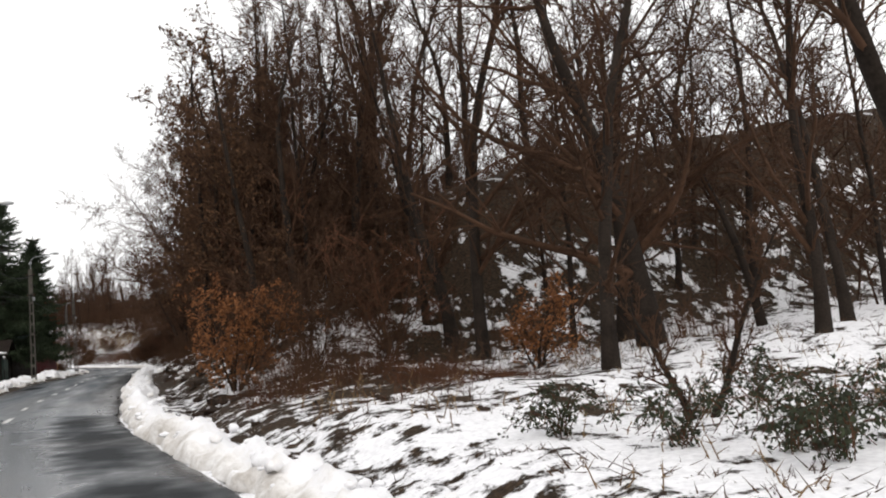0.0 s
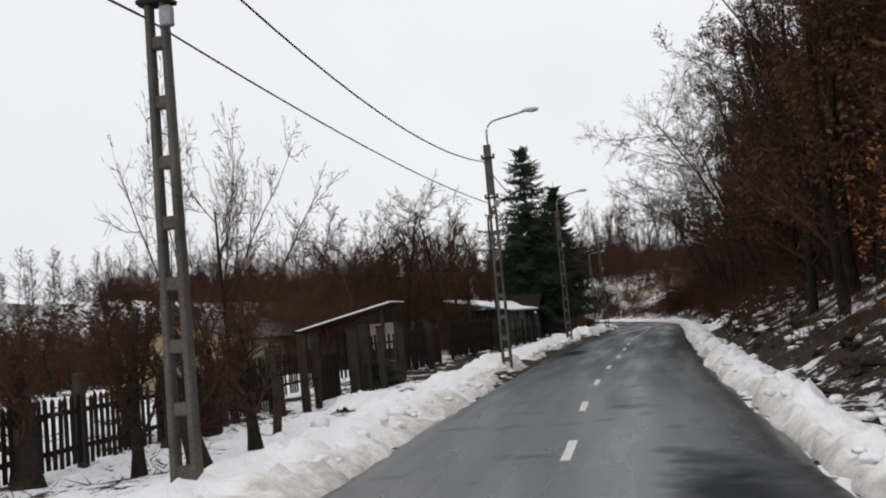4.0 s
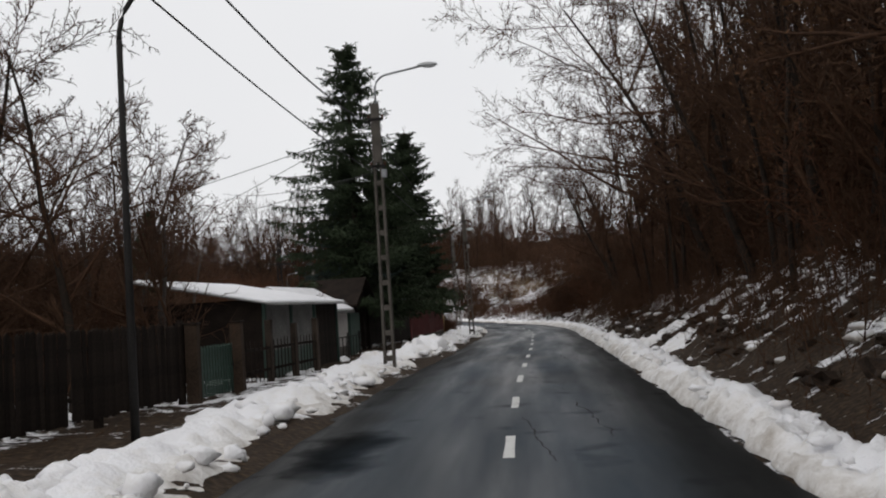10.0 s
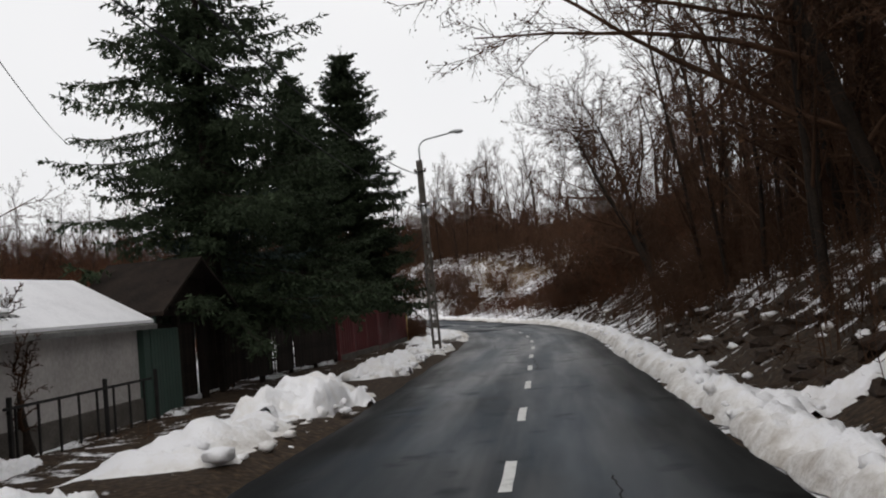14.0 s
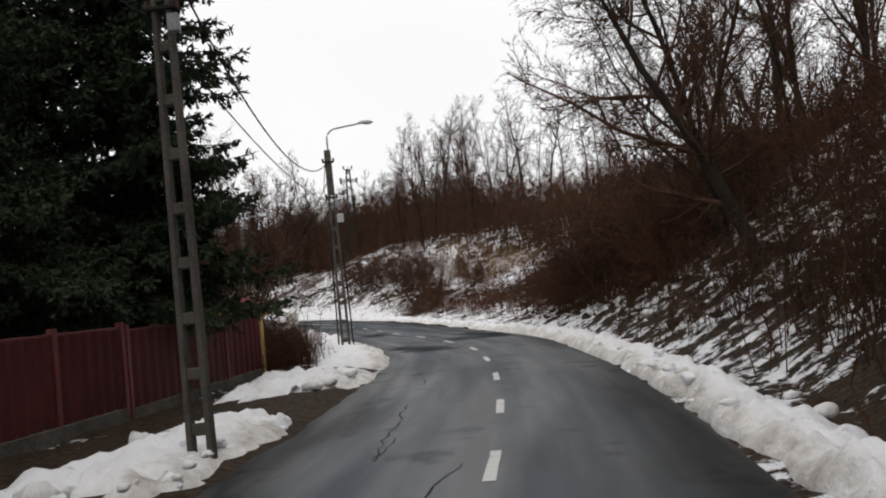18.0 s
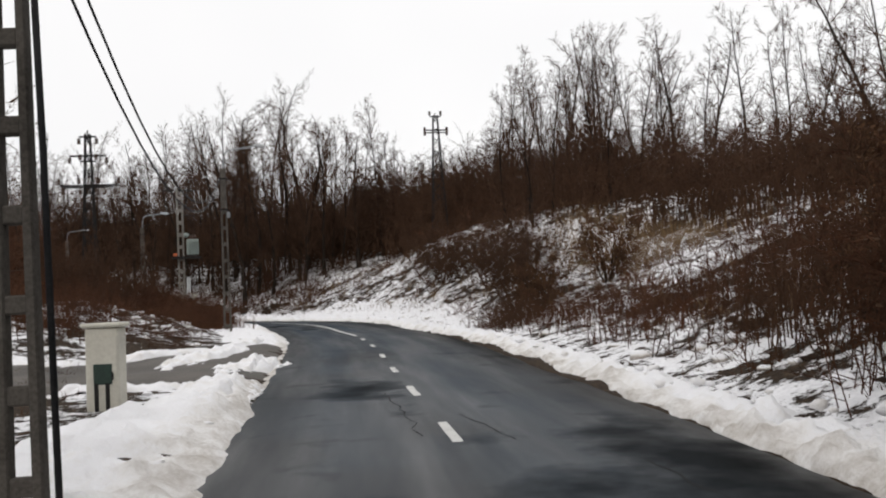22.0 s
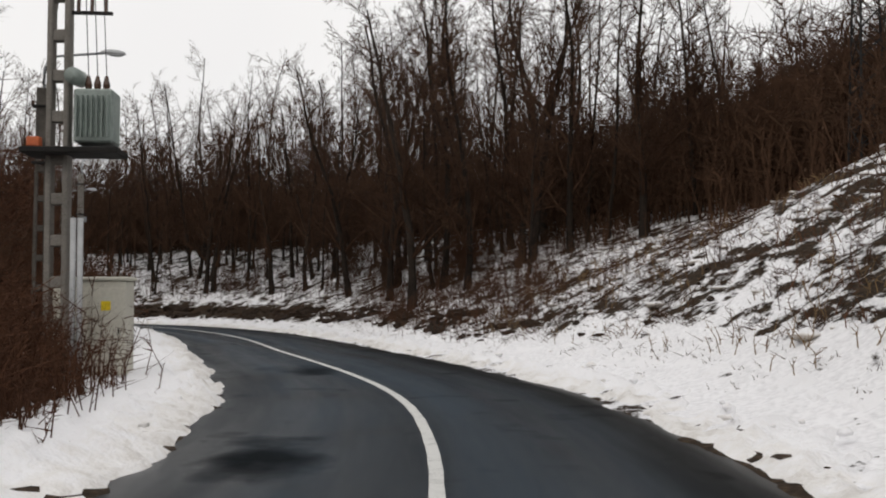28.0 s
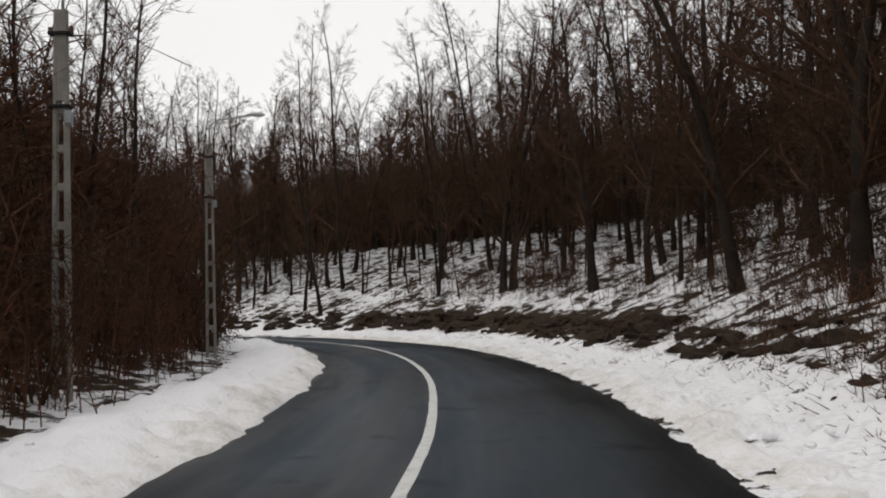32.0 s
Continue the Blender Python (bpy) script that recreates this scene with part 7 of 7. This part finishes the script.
def yellow_porch():
    """A yellow pillar at the end of the red fence, and a small gable roof that runs back from it."""
    z = ground_at(-13.6, 118.4)
    ob = thing("gate_porch", Matrix.Translation((-13.6, 118.45, z)), "yellow gate porch with a red tiled gable roof", "porch")
    for xx, yy in ((0, 0), (-1.75, 0)):
        pil = part("pillar", boxed(xx, yy, 0.75, 0.24, 0.24, 2.1, bevel=0.012), M_YELLOW, ob, "yellow plastered pillar")
        part("capital", boxed(xx, yy, 1.79, 0.31, 0.31, 0.06, bevel=0.015), M_YELLOW, pil)
    for xx in (0, -1.75):
        part("beam", boxed(xx, 0.6, 1.89, 0.16, 1.4, 0.13, bevel=0.012), M_YELLOW, ob)
    bm = bmesh.new()
    tri = [(0.16, 1.93), (-1.9, 1.93), (-0.87, 2.37)]
    a = [bm.verts.new((x, -0.1, zz)) for x, zz in tri]
    b = [bm.verts.new((x, -0.02, zz)) for x, zz in tri]
    bm.faces.new(a), bm.faces.new(b[::-1])
    for k in range(3):
        bm.faces.new((a[k], b[k], b[(k + 1) % 3], a[(k + 1) % 3]))
    bmesh.ops.recalc_face_normals(bm, faces=bm.faces[:])
    part("gable_board", bm, M_YELLOW, ob, "yellow gable board")
    for s in (-1, 1):
        tilt = Matrix.Rotation(s * 0.41, 4, "Y")
        roof = part("roof", boxed(-0.87 + s * 0.57, 0.5, 2.17, 1.24, 1.6, 0.05, tilt, 0.01), M_RED_ROOF, ob, "red tiled roof")
        for k in range(6):
            part("roof_tile", boxed(-0.87 + s * 0.57, -0.2 + 0.28 * k, 2.205, 1.22, 0.06, 0.04, tilt, 0.012), M_RED_ROOF, roof)
    door = part("gate_leaf", boxed(-0.88, -0.02, 0.9, 1.5, 0.05, 1.75, bevel=0.008), M_RED_FENCE, ob, "dark red gate leaf")
    part("latch", boxed(-0.3, -0.07, 0.95, 0.14, 0.04, 0.05, bevel=0.006), M_IRON, door)


yellow_porch()
house(-22.7, 53.4, 2, 6.0, 8.4, 1.95, 2.9, M_HOUSE, M_ROOF_DARK, "long low ochre house behind the garden fences", windows=2)
house(-36.0, 77.5, 30, 4.4, 6.0, 2.1, 3.7, M_HOUSE, M_RED_ROOF, "small house with a red gable roof among gardens", windows=2, chimney=True)
house(-30.0, 84.0, 15, 4.5, 5.5, 2.2, 3.7, M_WHITEWASH, M_RED_ROOF, "small pale house with a red roof among gardens", windows=2)


def corrugated(w, l, mat, parent, name, m, amp=0.018, wave=0.12, label=""):
    """A wavy sheet of thin metal, ribs across its width."""
    n = int(w / wave) * 4
    x = np.linspace(0, w, n + 1)
    z = amp * np.sin(x / wave * 2 * np.pi)
    V = np.concatenate([np.stack([x, np.full_like(x, yy), z + off], 1) for off in (0, 0.008) for yy in (0, l)])
    k, q = np.arange(n), n + 1
    F = np.concatenate([np.stack([k, k + 1, k + 1 + q, k + q], 1)[:, ::-1] * 1, np.stack([k + 2 * q, k + 1 + 2 * q, k + 1 + 3 * q, k + 3 * q], 1)])
    ob = under(name, mesh_np(name, V, F, mat), parent, label)
    ob.matrix_basis = m
    return ob


def shed_a():
    """Garden shed of tin sheets and green boards with a snowy corrugated roof."""
    x0, x1, y0, y1 = -15.8, -11.95, 69.3, 77.6
    z = ground_at(-12.0, 74.0)
    ob = thing("garden_shed", Matrix.Translation((x1, y0, z)), "garden shed of tin and green boards, snow on its roof", "shed", "sheds")
    W, L, H0, H1 = x1 - x0, y1 - y0, 2.25, 3.05
    part("back_wall", boxed(-W, L / 2, 1.1, 0.08, L, 2.6), M_WOOD_OLD, ob)
    for yy in (0.0, L):
        part("side_wall", boxed(-W / 2, yy, 1.1, W, 0.08, 2.6), M_WOOD_OLD, ob)
    part("green_board", boxed(0, 2.6, 0.35, 0.07, 5.2, 0.95, bevel=0.01), M_GREEN, ob, "green painted boards")
    for k in range(4):
        corrugated(1.28, 1.5, M_TIN, ob, "tin_sheet", Matrix.Translation((0.0, 0.02 + 1.3 * k, 0.82)) @ Matrix(((0, 0, 1, 0), (1, 0, 0, 0), (0, 1, 0, 0), (0, 0, 0, 1))))
    me = slat_mesh(0.24, 2.3, 0.03, False)
    me.materials.append(M_WOOD_OLD)
    for k in range(12):
        s = under("board", me, ob)
        s.matrix_basis = Matrix.Translation((0.02, 5.4 + 0.25 * k, -0.05)) @ Matrix.Rotation(radians(90), 4, "Z")
    for yy in (0.05, 2.6, 5.25, L - 0.05):
        part("post", boxed(0.05, yy, 1.1, 0.12, 0.12, 2.5, bevel=0.01), M_GREEN, ob)
    slope = math.atan2(H1 - H0, W) * -1
    m = Matrix.Translation((0.45, -0.35, H0 - 0.05)) @ Matrix.Rotation(math.atan2(H1 - H0, W), 4, "Y") @ Matrix(((0, -1, 0, 0), (1, 0, 0, 0), (0, 0, 1, 0), (0, 0, 0, 1)))
    corrugated(L + 0.7, W + 0.8, M_TIN, ob, "roof_sheet", m, 0.022, 0.15)
    bm = boxed(-W / 2 + 0.02, L / 2, (H0 + H1) / 2 + 0.09, W + 0.72, L + 0.6, 0.1, Matrix.Rotation(math.atan2(H1 - H0, W), 4, "Y"), 0.04)
    part("snow_cover", bm, M_SNOW, ob, "snow on the roof")
    return ob


shed_a()
white_shed = house(-15.0, 82.0, 0, 3.4, 6.2, 2.2, 3.15, M_WHITEWASH, M_TIN, "whitewashed shed with snow on its gable roof", name="white_shed", windows=0, snow=True)
for k in range(8):
    part("railing_bar", boxed(2.35, -2.6 + 0.62 * k, 0.5, 0.035, 0.035, 1.1), M_IRON, white_shed)
part("railing_rail", boxed(2.35, -0.4, 1.02, 0.04, 5.0, 0.05, bevel=0.006), M_IRON, white_shed)
part("corner_post", boxed(1.75, 3.0, 1.1, 0.2, 0.3, 2.4, bevel=0.012), M_GREEN, white_shed, "green corner post")
part("plinth", boxed(1.72, -0.1, 0.2, 0.08, 6.1, 0.7, bevel=0.012), M_CONCRETE, white_shed, "dark rendered plinth")
side_gate = part("side_gate", boxed(1.78, 3.95, 1.02, 0.06, 1.5, 2.05, bevel=0.01), M_GREEN, white_shed, "green boarded side gate")
for k in range(9):
    part("gate_board", boxed(1.825, 3.3 + 0.162 * k, 1.02, 0.03, 0.15, 2.0, bevel=0.006), M_GREEN, side_gate)
for dy in (-2.75, 0.2, 2.3):
    part("railing_post", boxed(2.35, dy, 0.55, 0.07, 0.07, 1.3, bevel=0.008), M_IRON, white_shed)

gatehouse = thing("roofed_gate", Matrix.Translation((-14.3, 88.0, ground_at(-14.3, 88.0))) @ pose(0, 0, 0, 0, 0, 90), "dark wooden gate under a small gable roof", "gate")
for g in gable(4.4, 2.2, 2.35, 3.6, 0.2, 0.09):
    part("roof", g, M_WOOD_OLD, gatehouse)
for dx in (-2.0, -0.7, 0.8, 2.0):
    for dy in (-0.8, 0.9):
        part("post", boxed(dx, dy, 1.15, 0.16, 0.16, 2.5, bevel=0.012), M_GREEN if dx < -1 else M_WOOD_OLD, gatehouse)
me = slat_mesh(0.13, 1.9, 0.03, False)
me.materials.append(M_WOOD_OLD)
for k in range(26):
    if k != 17:
        under("board", me, gatehouse).matrix_basis = Matrix.Translation((-1.85 + 0.145 * k, -0.7, 0.12))
part("tie_beam", boxed(0, -0.8, 2.3, 4.2, 0.14, 0.16, bevel=0.012), M_WOOD_OLD, gatehouse)
part("gable_boarding", boxed(0, -0.85, 2.75, 2.2, 0.05, 0.7, bevel=0.01), M_WOOD_OLD, gatehouse)


def lean_to():
    """Open shelter with a thin snowy roof sloping back from the fence."""
    z = ground_at(-14.5, 53.0)
    ob = thing("lean_to_shelter", Matrix.Translation((-14.1, 52.2, z - 0.2)), "wooden lean-to shelter with a thin snowy roof", "shelter")
    for xx, h in ((0.0, 2.85), (-3.6, 2.1)):
        for yy in (0.1, 1.8):
            part("post", boxed(xx, yy, h / 2, 0.14, 0.14, h + 0.2, bevel=0.012), M_WOOD_GREY, ob)
    part("roof", boxed(-1.85, 0.9, 2.66, 4.9, 2.2, 0.07, Matrix.Rotation(-0.2, 4, "Y"), 0.01), M_WOOD_OLD, ob)
    part("snow_cover", boxed(-1.87, 0.9, 2.74, 4.8, 2.1, 0.08, Matrix.Rotation(-0.2, 4, "Y"), 0.03), M_SNOW, ob, "snow on the roof")
    part("back_panel", boxed(-3.6, 0.9, 1.0, 0.06, 2.0, 2.0, bevel=0.01), M_GREEN, ob)
    part("pale_panel", boxed(-0.6, 1.85, 1.7, 1.4, 0.05, 1.2, bevel=0.01), M_WHITEWASH, ob)


lean_to()


# ---- heaps of shovelled and ploughed snow ----
def snow_heap(x, y, turn, length, width, high, seed):
    n, m = 56, 30
    a, b = np.meshgrid(np.linspace(-1, 1, n), np.linspace(-1, 1, m), indexing="ij")
    rr = np.hypot(a, b) + 0.36 * ripple(a, b, 0.9, seed, 4)
    t = math.radians(turn)
    lx, ly = a.ravel() * length / 2, b.ravel() * width / 2
    wx, wy = x + lx * math.cos(t) - ly * math.sin(t), y + lx * math.sin(t) + ly * math.cos(t)
    h = high * np.clip(1 - rr.ravel() ** 2, -0.4, 1) + 0.1 * ripple(wx, wy, 0.9, seed + 3, 4) * np.clip(1.2 - rr.ravel(), 0, 1)
    V = np.stack([wx, wy, land_z(wx, wy) + h - 0.02], 1)
    i, j = np.meshgrid(np.arange(n - 1), np.arange(m - 1), indexing="ij")
    k = (i * m + j).ravel()
    me = mesh_np("snow_mound", V, np.stack([k, k + m, k + m + 1, k + 1], 1), M_BANK, True)
    point_attribute(me, "grit", 0.05 + 0.14 * ripple(wx, wy, 1.6, seed + 9, 3))
    tagged(new("snow_mound", me), "low mound of grey shovelled snow at the verge", "snow mound", "snow mounds")


for k, (u0, o, turn, le, wi, hi) in enumerate(((50.2, -4.9, 80, 3.0, 1.8, 0.5), (54.6, -5.4, 60, 2.4, 1.4, 0.35), (76.2, -5.2, 80, 2.6, 1.8, 0.45), (86.5, -4.7, 80, 4.6, 2.0, 0.7), (94.8, -4.6, 85, 3.0, 1.7, 0.5),
                                               (108.8, -4.6, 70, 2.6, 1.4, 0.3), (115.5, -5.0, 60, 4.5, 1.5, 0.35), (119.0, -5.9, 60, 3.0, 1.0, 0.25), (144.4, -6.4, 4, 3.2, 0.8, 0.2), (149.3, -3.75, 76, 6.0, 1.3, 0.26),
                                               (153.0, -5.4, 78, 8.6, 1.6, 0.28), (153.6, -7.5, 62, 8.0, 0.9, 0.2), (159.4, -4.6, 72, 6.4, 1.2, 0.26), (150.4, -12.0, 20, 7.0, 0.9, 0.2), (143.4, -4.0, 80, 4.4, 1.7, 0.3), (80.0, -7.6, 70, 1.6, 0.9, 0.25), (82.2, 4.9, -8, 3.4, 1.0, 0.4), (81.6, 7.0, -14, 2.6, 0.8, 0.3), (77.6, 5.0, 80, 4.4, 1.8, 0.22), (38.5, -5.9, 85, 4.0, 1.6, 0.3))):
    x, y, _z = on_road(u0, o)
    snow_heap(float(x), float(y), turn + heading(u0), le, wi, hi, 500 + 7 * k)
